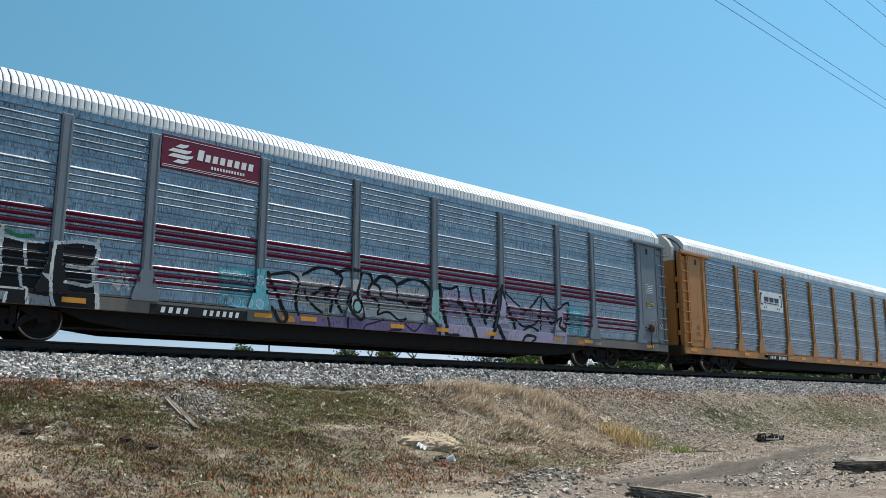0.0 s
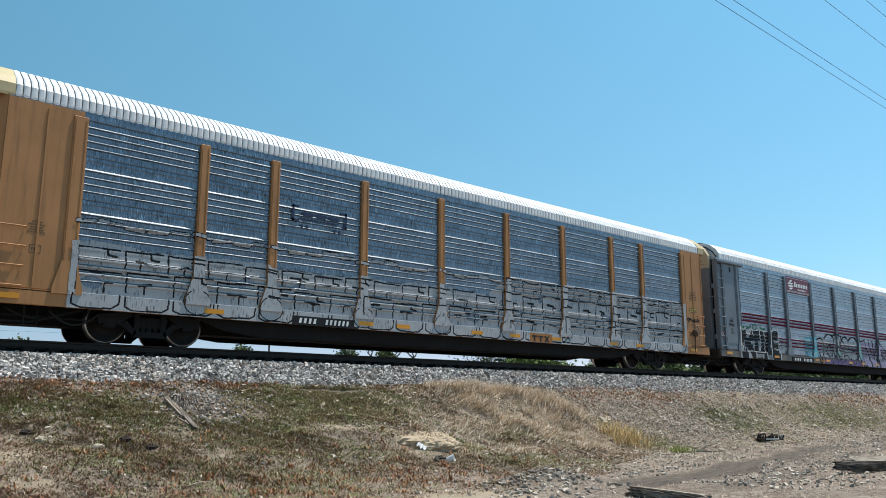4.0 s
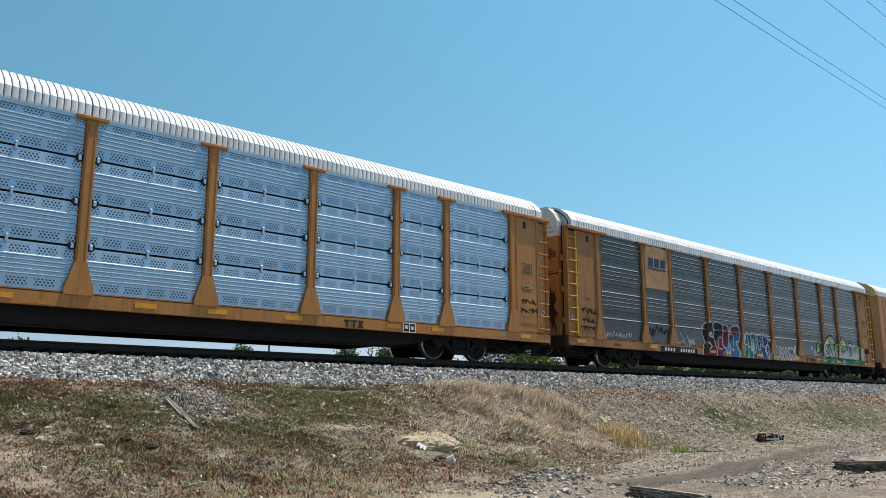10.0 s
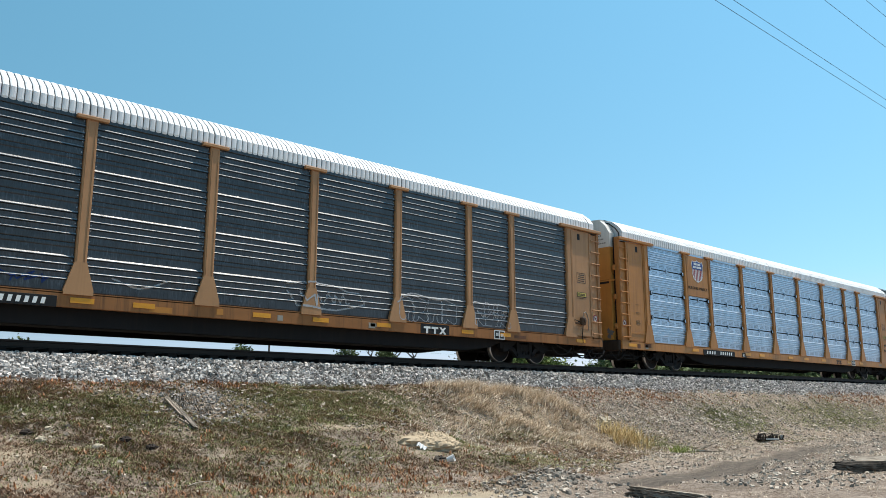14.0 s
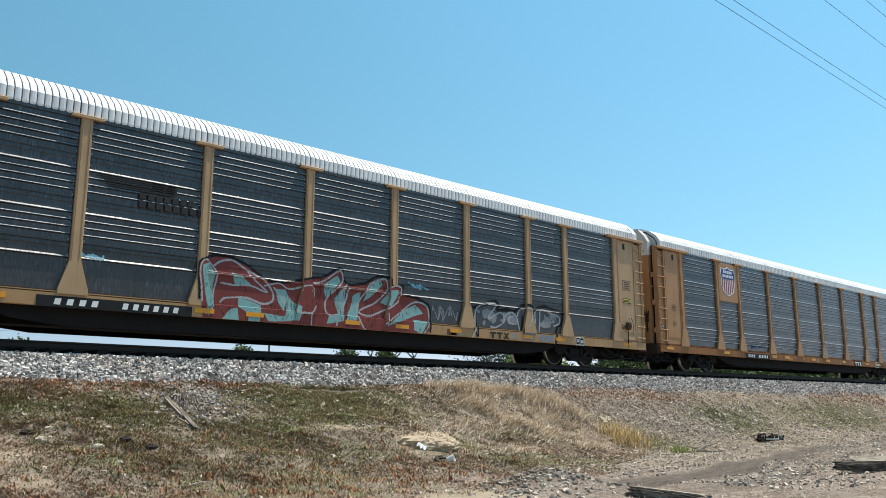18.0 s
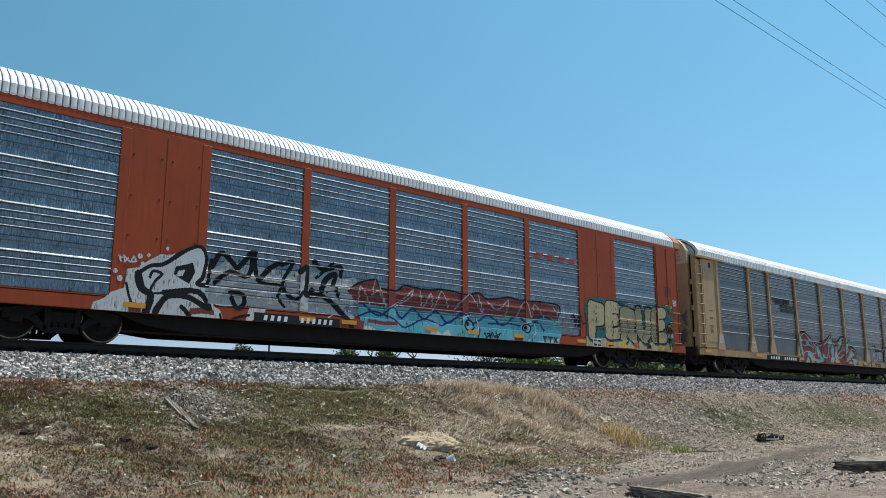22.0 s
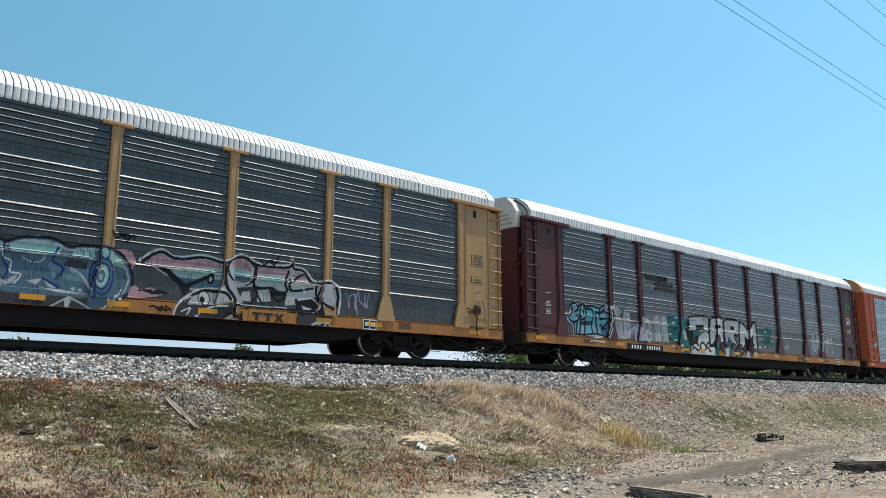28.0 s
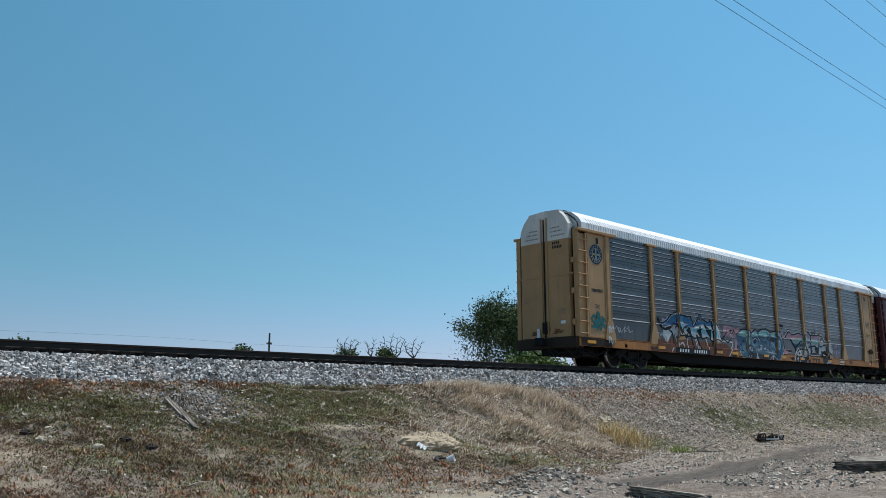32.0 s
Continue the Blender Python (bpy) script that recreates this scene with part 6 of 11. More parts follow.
def build_weeds():
    brown = leaf_material("brown_weed", (0.115, 0.066, 0.042), (0.58, 0.44, 0.315), (0.325, 0.205, 0.132))
    green = leaf_material("green_weed", (0.105, 0.112, 0.045), (0.52, 0.53, 0.28), (0.265, 0.285, 0.11))
    straw = leaf_material("dry_straw", (0.30, 0.22, 0.145), (0.97, 0.86, 0.69), (0.76, 0.62, 0.47))
    rust = leaf_material("rusty_weed", (0.22, 0.085, 0.04), (0.50, 0.27, 0.15), (0.34, 0.15, 0.065))
    open_soil = lambda x, y: (1 - 0.85 * bareness(x, y)) * (1 - 0.85 * pale(x, y)) * (1 - 0.8 * gravelly(x, y))
    xs, ys = pick(205000, 1.8, 30, lambda x, y: (0.20 + 0.8 * clump(x, y)) * open_soil(x, y) * (1 - 0.62 * strawness(x, y)) * (1 - 0.8 * smooth(16, 22, x + 2 * hash_noise(x * .7, y * .7, 6))) * (1 - smooth(23, 30, x)), 21, skew=1.3)
    blades("brown_weeds", xs, ys, 0.058, 0.022, 4, 2.6, brown, "low tangled brown weeds on the dry bank", "weeds", 0.04, 31, slim=True)
    xs, ys = pick(150000, 1.8, 30, lambda x, y: np.clip(2.1 * greenness(x, y) + 0.09 * clump(x, y, 8), 0, 1) * open_soil(x, y), 22, skew=1.2)
    xa, ya = pick(50000, 30, 60, lambda x, y: np.clip(1.6 * greenness(x, y), 0, 1), 23)
    blades("green_weeds", np.concatenate([xs, xa]), np.concatenate([ys, ya]), 0.062, 0.024, 4, 2.4, green, "low green weeds creeping over the bank", "weeds", 0.04, 32, slim=True)
    xs, ys = pick(20000, 9, 24, lambda x, y: np.clip(1.2 * strawness(x, y) - 0.12, 0, 1) * (0.08 + 0.92 * clump(x * 1.6, y * 1.0, 71)), 24)
    blades("dry_grass", xs, ys, 0.03 + 0.20 * clump(xs * 1.5, ys * 1.1, 61), 0.017, 6, 1.9, straw, "long bleached dry grass bent down the bank", "grass", 0.07, 33, dir_bias=(0.25, -0.8))
    # thick tufts along the crest of the hump
    rng = np.random.default_rng(15)
    tx = np.concatenate([rng.normal(c, w, n) for c, w, n in ((14.6, 0.35, 70), (15.6, 0.3, 80), (16.6, 0.35, 90), (17.5, 0.25, 80), (18.1, 0.2, 60))])
    ty = np.concatenate([rng.normal(c, w, n) for c, w, n in ((15.7, 0.15, 70), (15.85, 0.12, 80), (15.75, 0.15, 90), (15.3, 0.3, 80), (14.9, 0.3, 60))])
    blades("dry_grass", tx, ty, 0.34, 0.014, 9, 1.3, straw, "thick straw tufts on the crest of the bank", "grass", 0.09, 39, dir_bias=(0.3, -0.5))
    xs, ys = pick(85000, 2, 60, lambda x, y: (0.12 + 0.5 * clump(x, y, 14)) * (1 - 0.9 * bareness(x, y)) * (0.20 + 0.60 * smooth(13, 19, x)), 25, ylo=3.5, skew=1.4)
    off = np.abs(ys - rut_line(xs)) > np.where((xs > 11.3) & (xs < 22), 0.45, 0.0)
    xs, ys = xs[off], ys[off]
    blades("dead_stalks", xs, ys, 0.085, 0.012, 5, 2.4, straw, "thin scattered straw and dead stalks on the soil", "grass", 0.07, 34, slim=True)
    xs, ys = pick(42000, 13, 62, lambda x, y: (0.10 + 0.75 * clump(x * 0.7, y, 44)) * (1 - 0.95 * np.clip(1.3 * bareness(x, y), 0, 1)) * smooth(13, 17, x) * (1 - 0.5 * smooth(12.5, 14.5, y)), 27, ylo=4.5, skew=1.3)
    off = np.abs(ys - rut_line(xs)) > np.where((xs > 11.3) & (xs < 22), 0.5, 0.0)
    xs, ys = xs[off], ys[off]
    blades("dry_tangle", xs, ys, 0.10, 0.019, 4, 2.6, leaf_material("grey_straw", (0.17, 0.134, 0.105), (0.76, 0.67, 0.55), (0.45, 0.38, 0.305)), "pale matted straw lying over the flat soil", "grass", 0.10, 38, slim=True)
    xs, ys = pick(13000, 2, 46, lambda x, y: np.clip(1.3 * blob(x, y, 5.0, 16.25, 1.8, 0.40) + 1.2 * blob(x, y, 8.4, 16.3, 1.2, 0.3) + 0.8 * blob(x, y, 23, 16.2, 4, 0.5) + 0.8 * blob(x, y, 44, 16.2, 5, 0.5) + 0.22 * blob(x, y, 6, 11.5, 5, 1.3) + 0.3 * blob(x, y, 8.5, 10.6, 2.2, 0.8) + 0.25 * blob(x, y, 5.5, 10.0, 2.5, 1.0), 0, 1), 26)
    blades("rusty_weeds", xs, ys, 0.10, 0.028, 5, 1.2, rust, "rust-red dead weeds along the foot of the ballast", "weeds", 0.05, 35, zfun=lambda x, y: np.maximum(ground_z(x, y), np.where(y > 16.4, ballast_z(y), 0)))
    # two taller tufts
    rng = np.random.default_rng(5)
    blades("straw_tuft", 19.05 + rng.normal(0, 0.35, 160), 13.5 + rng.normal(0, 0.3, 160), 0.38, 0.018, 5, 1.0, leaf_material("golden_straw", (0.36, 0.25, 0.11), (0.80, 0.63, 0.36), (0.61, 0.45, 0.22)), "golden tuft of dry grass", "grass", 0.06, 36)
    blades("green_tuft", 18.6 + rng.normal(0, 0.2, 34), 11.45 + rng.normal(0, 0.12, 34), 0.24, 0.018, 6, 1.0, leaf_material("fresh_grass", (0.16, 0.19, 0.05), (0.50, 0.52, 0.22), (0.30, 0.35, 0.10)), "small green tuft of grass", "grass", 0.05, 37)


build_weeds()

# ---- things lying about ----


def wood(name, light, dark):
    """Split, sun-bleached timber: deep grain along its length."""
    m, nt, b = nodes_of(name)
    v = coords(nt)
    g1 = noise_at(nt, v, 5.0, 5, 0.7, (0.5, 9.0, 9.0))
    g2 = noise_at(nt, v, 3.0, 4, 0.6)
    c = mix(nt, ramp(nt, g1, 0.38, 0.62), dark, light)
    c = mix(nt, ramp(nt, g2, 0.45, 0.7), c, mix(nt, 0.6, c, dark))
    link(nt, c, b.inputs["Base Color"])
    b.inputs["Roughness"].default_value = 0.95
    b.inputs["Specular IOR Level"].default_value = 0.1
    bump_of(nt, b, g1, 1.0, 0.03)
    return m


old_wood = wood("grey_weathered_wood", (0.34, 0.295, 0.245), (0.045, 0.036, 0.03))
dark_wood = wood("charred_tie_wood", (0.17, 0.145, 0.122), (0.016, 0.013, 0.011))
bleached = wood("bleached_wood", (0.52, 0.45, 0.37), (0.17, 0.135, 0.105))
plastic_black = painted("black_plastic", (0.04, 0.03, 0.025), (0.08, 0.06, 0.045), 0.4, 0.6, spec=0.15)
paper_mat = painted("white_paper", (0.78, 0.77, 0.76), (0.5, 0.46, 0.4), 0.3, 0.8)
clay = painted("tan_clay", (0.50, 0.39, 0.27), (0.40, 0.30, 0.205), 0.3, 0.95, streak=False, grain=0.6, spec=0.1)
white_stone = painted("white_stone", (0.50, 0.43, 0.33), (0.35, 0.28, 0.2), 0.4, 0.85, streak=False, spec=0.15)


def splintered(length, w, h, seed):
    """A worn beam: uneven, cracked rings along its length, frayed ends."""
    rng = random.Random(seed)
    s = Shape()
    n, seg = 22, 12
    wear = [rng.uniform(0.72, 1.05) for j in range(seg)]
    rings = []
    for i in range(n):
        u = i / (n - 1)
        k = (0.72 + 0.28 * min(1, min(u, 1 - u) * 12)) * rng.uniform(0.93, 1.05)
        ring = []
        for j in range(seg):
            t = 2 * math.pi * (j + 0.5) / seg
            c, d = math.cos(t), math.sin(t)
            q = max(abs(c), abs(d))
            e = wear[j] * rng.uniform(0.9, 1.06)
            end = rng.uniform(-0.10, 0.10) * w / 0.2 if i in (0, n - 1) else 0
            ring.append((length * (u - 0.5) + end, c / q * w / 2 * k * e, d / q * h / 2 * k * e))
        rings.append(ring)
    fs = [(i * seg + j, i * seg + (j + 1) % seg, (i + 1) * seg + (j + 1) % seg, (i + 1) * seg + j) for i in range(n - 1) for j in range(seg)]
    fs += [tuple(range(seg))[::-1], tuple(range((n - 1) * seg, n * seg))]
    s.add([p for ring in rings for p in ring], fs)
    return s


def lump(rx, ry, rz, seed, nu=14, nv=8, rough=0.25):
    s = Shape()
    vs, fs = [], []
    for j in range(nv + 1):
        ph = math.pi * j / nv - math.pi / 2
        for i in range(nu):
            t = 2 * math.pi * i / nu
            d = Vector((math.cos(t) * math.cos(ph), math.sin(t) * math.cos(ph), math.sin(ph)))
            k = 1 + rough * noise.noise(d * 2.2 + Vector((seed * 3.1, 0, 0))) + rough * 0.5 * noise.noise(d * 6 + Vector((0, seed, 0)))
            vs.append((d.x * rx * k, d.y * ry * k, d.z * rz * k))
    for j in range(nv):
        for i in range(nu):
            fs.append((j * nu + i, j * nu + (i + 1) % nu, (j + 1) * nu + (i + 1) % nu, (j + 1) * nu + i))
    return s.add(vs, fs)


def gz(x, y):
    return float(ground_z(x, y))


def build_litter():
    a, b = Vector((6.52, 15.25, gz(6.52, 15.25))), Vector((6.27, 13.35, gz(6.27, 13.35)))
    mid, d = (a + b) / 2, (a - b)
    m = Matrix.Translation(mid + Vector((0, 0, 0.05))) @ d.to_track_quat('X', 'Z').to_matrix().to_4x4()
    plank = thing("old_plank", m, "split grey weathered plank lying down the bank", "plank")
    part("board", splintered(d.length, 0.13, 0.08, 4), old_wood, plank)
    part("splinter", splintered(d.length * 0.6, 0.05, 0.05, 9), bleached, plank, at=(0.25, 0.08, 0.035))
    part("splinter", splintered(d.length * 0.35, 0.04, 0.04, 12), bleached, plank, at=pose(-0.4, 0.13, -0.01, 0, 0, 14))
    # ties beside the dirt track
    tie = thing("old_tie", pose(16.05, 5.45, gz(16.05, 5.45) + 0.09, 0, 0, -31), "charred old wooden railway tie lying on the soil", "railway tie")
    part("beam", splintered(2.5, 0.24, 0.20, 21), dark_wood, tie)
    part("splinter", splintered(2.1, 0.17, 0.05, 23), bleached, tie, "bleached splintered top", at=pose(0.1, -0.02, 0.10, 28, 0, 0))
    part("splinter", splintered(1.2, 0.06, 0.04, 24), bleached, tie, at=(0.3, -0.05, 0.105))
    log = thing("weathered_log", pose(10.04, 6.40, gz(10.04, 6.40) + 0.04, 0, 0, 80), "grey weathered broken log half sunk in soil", "log")
    part("beam", splintered(1.5, 0.20, 0.13, 33), old_wood, log)
    part("splinter", splintered(1.35, 0.13, 0.05, 35), bleached, log, at=pose(0.02, 0.0, 0.065, 0, 0, 0))
    # crushed crate
    crate = thing("broken_crate", pose(26.5, 13.0, gz(26.5, 13.0) + 0.02, 0, 0, -35) @ Matrix.Diagonal((0.62, 0.62, 0.6, 1)), "crushed black plastic crate with torn pale edge", "crate")
    part("crate_base", Shape().box(-0.75, 0.75, -0.35, 0.35, 0.0, 0.06, 0.01), plastic_black, crate)
    rc = random.Random(12)
    for i in range(11):
        x = -0.72 + i * 0.14
        for y in (-0.33, 0.30):
            part("slat", Shape().box(-0.035, 0.035, -0.02, 0.02, -0.02, rc.uniform(0.16, 0.36), 0.006), plastic_black, crate, at=pose(x, y, 0.05, rc.uniform(-28, 28), rc.uniform(-30, 30), rc.uniform(-20, 20)))
    for i in range(4):
        part("top_strip", Shape().box(-0.36, 0.36, -0.025, 0.025, -0.015, 0.015, 0.005), plastic_black, crate, at=pose(-0.4 + 0.28 * i, rc.uniform(-0.3, 0.3), 0.28, rc.uniform(-10, 10), rc.uniform(-14, 14), rc.uniform(-30, 30)))
    part("crate_rim", Shape().box(-0.3, 0.45, -0.39, -0.37, 0.02, 0.08, 0.006), letter_white, crate, "pale torn rim")
    part("crate_rim", Shape().box(0.74, 0.77, -0.30, 0.0, 0.05, 0.26, 0.006), letter_white, crate, "pale torn rim")
    part("strap", Shape().tube([(-0.75, -0.1, 0.1), (-1.0, -0.2, 0.28), (-1.25, -0.15, 0.1), (-1.45, -0.2, 0.02)], 0.02, 5), bleached, crate)
    part("strap", Shape().tube([(0.75, 0.0, 0.12), (1.1, -0.1, 0.16), (1.5, -0.05, 0.03)], 0.02, 5), bleached, crate)
    # dead branch
    br = thing("dead_branch", pose(18.9, 11.2, gz(18.9, 11.2) + 0.02, 0, 0, -40), "bleached forked dead branch on the ground", "branch")
    part("twig", Shape().tube([(-0.5, 0, 0.02), (0.0, 0.03, 0.04), (0.45, 0.1, 0.03), (0.8, 0.05, 0.02)], 0.036, 5, r_end=0.015), bleached, br)
    part("twig", Shape().tube([(0.0, 0.03, 0.04), (0.35, 0.1, 0.20), (0.6, 0.2, 0.42)], 0.026, 5, r_end=0.009), bleached, br)
    part("twig", Shape().tube([(0.2, 0.05, 0.1), (0.4, -0.1, 0.22), (0.55, -0.12, 0.25)], 0.02, 5, r_end=0.007), bleached, br)
    # brush round the plank
    brush = thing("brush_pile", (6.75, 14.9, gz(6.75, 14.9) + 0.02), "tangle of pale and dark dead twigs beside a plank", "brush")
    rb = random.Random(44)
    for i in range(26):
        a, r0 = rb.uniform(0, 6.28), rb.uniform(0.05, 0.34)
        x0, y0 = rb.uniform(-0.28, 0.28), rb.uniform(-0.7, 0.45)
        pts = [(x0 + r0 * math.cos(a + u * 2.4) * u, y0 + r0 * math.sin(a + u * 2.4) * u, gz(6.75 + x0, 14.9 + y0) - gz(6.75, 14.9) + 0.16 * math.sin(u * 3.1)) for u in (0.0, 0.35, 0.7, 1.0)]
        part("twig", Shape().tube(pts, rb.uniform(0.006, 0.012), 4, r_end=0.004), (bleached, dark_wood, old_wood)[i % 3], brush)
    # loose straws and twigs on the near bank
    for i, (x, y, a, ln) in enumerate(((5.1, 10.6, 20, 0.5), (7.9, 12.0, 75, 0.45), (8.9, 11.3, 8, 0.5), (3.4, 10.8, 120, 0.35), (17.8, 7.4, 15, 0.7), (20.6, 8.3, 160, 0.6), (14.2, 9.5, 40, 0.4), (24.0, 10.0, 20, 0.8), (28.5, 9.3, 150, 0.8))):
        single("dry_twig", Shape().tube([(-ln / 2, 0, 0.0), (-ln * 0.1, 0.04, 0.025), (ln * 0.2, 0.0, 0.03), (ln / 2, 0.06, 0.01)], 0.011, 4, r_end=0.004), bleached, "thin bleached twig lying on the dry soil", "twig", pose(x, y, gz(x, y) + 0.012, 0, 0, a), "loose twigs")
    # clods, paper, dark lumps, stones
    mound = lump(0.62, 0.58, 0.26, 3, 72, 40, 0.16)
    crumb = random.Random(6)
    mound.v = [(x + crumb.gauss(0, 0.008), y + crumb.gauss(0, 0.008), z + crumb.gauss(0, 0.012)) for x, y, z in mound.v]
    single("clay_mound", mound, clay, "crumbling mound of tan clay on the bank", "mound", (10.62, 12.2, gz(10.62, 12.2) - 0.07))
    single("clay_clod", lump(0.3, 0.2, 0.12, 8, 12, 7, 0.35), clay, "tan clod of dry clay", "clod", (10.05, 12.05, gz(10.05, 12.05) + 0.02))
    paper = Shape()
    vs, fs = [], []
    for j in range(6):
        for i in range(6):
            vs.append((i * 0.04 - 0.1, j * 0.026, 0.02 + 0.035 * math.sin(i * 1.9 + j) + 0.02 * j))
    fs = [(j * 6 + i, j * 6 + i + 1, j * 6 + i + 7, j * 6 + i + 6) for j in range(5) for i in range(5)]
    paper.add(vs, fs).add([(x, y + 0.004, z - 0.004) for x, y, z in vs], [q[::-1] for q in fs])
    single("crumpled_paper", paper, paper_mat, "crumpled sheet of white paper", "litter", (10.12, 11.72, gz(10.12, 11.72) + 0.01))
    single("torn_cup", Shape().lathe([(0, 0.0), (0, 0.05), (0.13, 0.07), (0.13, 0.065), (0.02, 0.045)], (0, 0, 0), 2, 12), paper_mat, "torn white paper cup", "litter", pose(10.05, 11.0, gz(10.05, 11.0) + 0.06, 70, 10, 30))
    # the dark lumps stand for small dark objects of unknown kind
    for name, x, y, r, mat_, lab, cat in (("black_rag", 3.62, 13.6, 0.09, plastic_black, "dark brown crumpled lump", "litter"), ("white_stone", 3.72, 13.2, 0.085, white_stone, "pale stone on the bank", "stone"),
                                         ("white_stone", 3.98, 13.75, 0.06, white_stone, "small pale stone on the bank", "stone"), ("black_rag", 4.85, 12.8, 0.09, plastic_black, "dark brown lump on the bank", "litter"),
                                         ("black_rag", 5.12, 12.42, 0.085, plastic_black, "dark brown lump on the bank", "litter"), ("white_stone", 19.3, 14.37, 0.24, white_stone, "pale round boulder on the slope", "stone"),
                                         ("white_stone", 4.35, 12.55, 0.08, white_stone, "pale flat stone on the bank", "stone"), ("dark_stone", 9.95, 11.1, 0.12, dark_wood, "dark stone among weeds", "stone"),
                                         ("white_stone", 8.0, 10.1, 0.05, white_stone, "small pale stone on the bank", "stone"), ("white_stone", 8.4, 9.6, 0.06, white_stone, "small pale stone on the bank", "stone"),
                                         ("white_stone", 33.0, 14.2, 0.16, white_stone, "pale stone beside the dirt track", "stone"), ("white_stone", 20.5, 11.4, 0.09, white_stone, "pale flat stone beside dirt track", "stone")):
        single(name, lump(r, r * 0.75, r * 0.55, x * 3 + y, 16, 9, 0.5), mat_, lab, cat, (x, y, gz(x, y) + r * 0.32))
    # larger stones of the heap
    rng = random.Random(8)
    heap_mat = stone_material("heap_stone", (0.045, 0.034, 0.027), (0.24, 0.19, 0.145), (0.25, 0.19, 0.13))
    base = [lump(1, 0.8, 0.6, 60 + i, 8, 5, 0.45).mesh("heap_stone", heap_mat) for i in range(4)]
    for i in range(110):
        x, y = rng.gauss(9.95, 0.5), rng.gauss(8.6, 0.26)
        r = rng.uniform(0.02, 0.036) if i % 3 else rng.uniform(0.035, 0.07)
        ob = new("heap_stone", base[i % 4])
        ob.matrix_basis = Matrix.Translation((x, y, gz(x, y) + r * 0.25)) @ Euler((rng.uniform(-.5, .5), rng.uniform(-.5, .5), rng.uniform(0, 6))).to_matrix().to_4x4() @ Matrix.Diagonal((r, r, r, 1))
        tagged(ob, "angular dark grey stone in a low heap", "stone", "stones of the heap")


build_litter()

# ---- trees and poles beyond the track ----
bark = painted("grey_bark", (0.13, 0.11, 0.09), (0.05, 0.04, 0.03), 0.6, 0.95)
dead_bark = painted("dead_bark", (0.085, 0.07, 0.06), (0.04, 0.032, 0.027), 0.5, 0.95)
dark_bark = painted("pole_wood", (0.055, 0.045, 0.04), (0.03, 0.025, 0.02), 0.5, 0.9)
leaf_dark = leaf_material("dark_leaves", (0.04, 0.06, 0.022), (0.15, 0.19, 0.08), (0.085, 0.115, 0.045))
leaf_light = leaf_material("light_leaves", (0.07, 0.11, 0.03), (0.2, 0.25, 0.08), (0.13, 0.17, 0.05))


def grow(s, tips, p, d, length, r, level, rng):
    """A limb that bends as it goes and splits at its end; tips gathers its way."""
    pts = [p.copy()]
    n = 4
    for i in range(n):
        d = (d + Vector((rng.uniform(-1, 1), rng.uniform(-1, 1), rng.uniform(-0.5, 0.9))) * 0.16).normalized()
        p = p + d * length / n
        pts.append(p.copy())
        if level <= 2:
            tips.append(p.copy())
    s.tube(pts, r, 5 if level > 1 else 4, r_end=r * 0.55)
    if level == 0:
        return
    for k in range(rng.choice((2, 3, 3)) if level > 1 else rng.choice((2, 3))):
        t = rng.uniform(0, 2 * math.pi)
        side = Vector((math.cos(t), math.sin(t), 0.1))
        nd = (d * rng.uniform(0.5, 1.0) + side * rng.uniform(0.45, 0.95)).normalized()
        grow(s, tips, p, nd, length * rng.uniform(0.6, 0.82), r * 0.55, level - 1, rng)


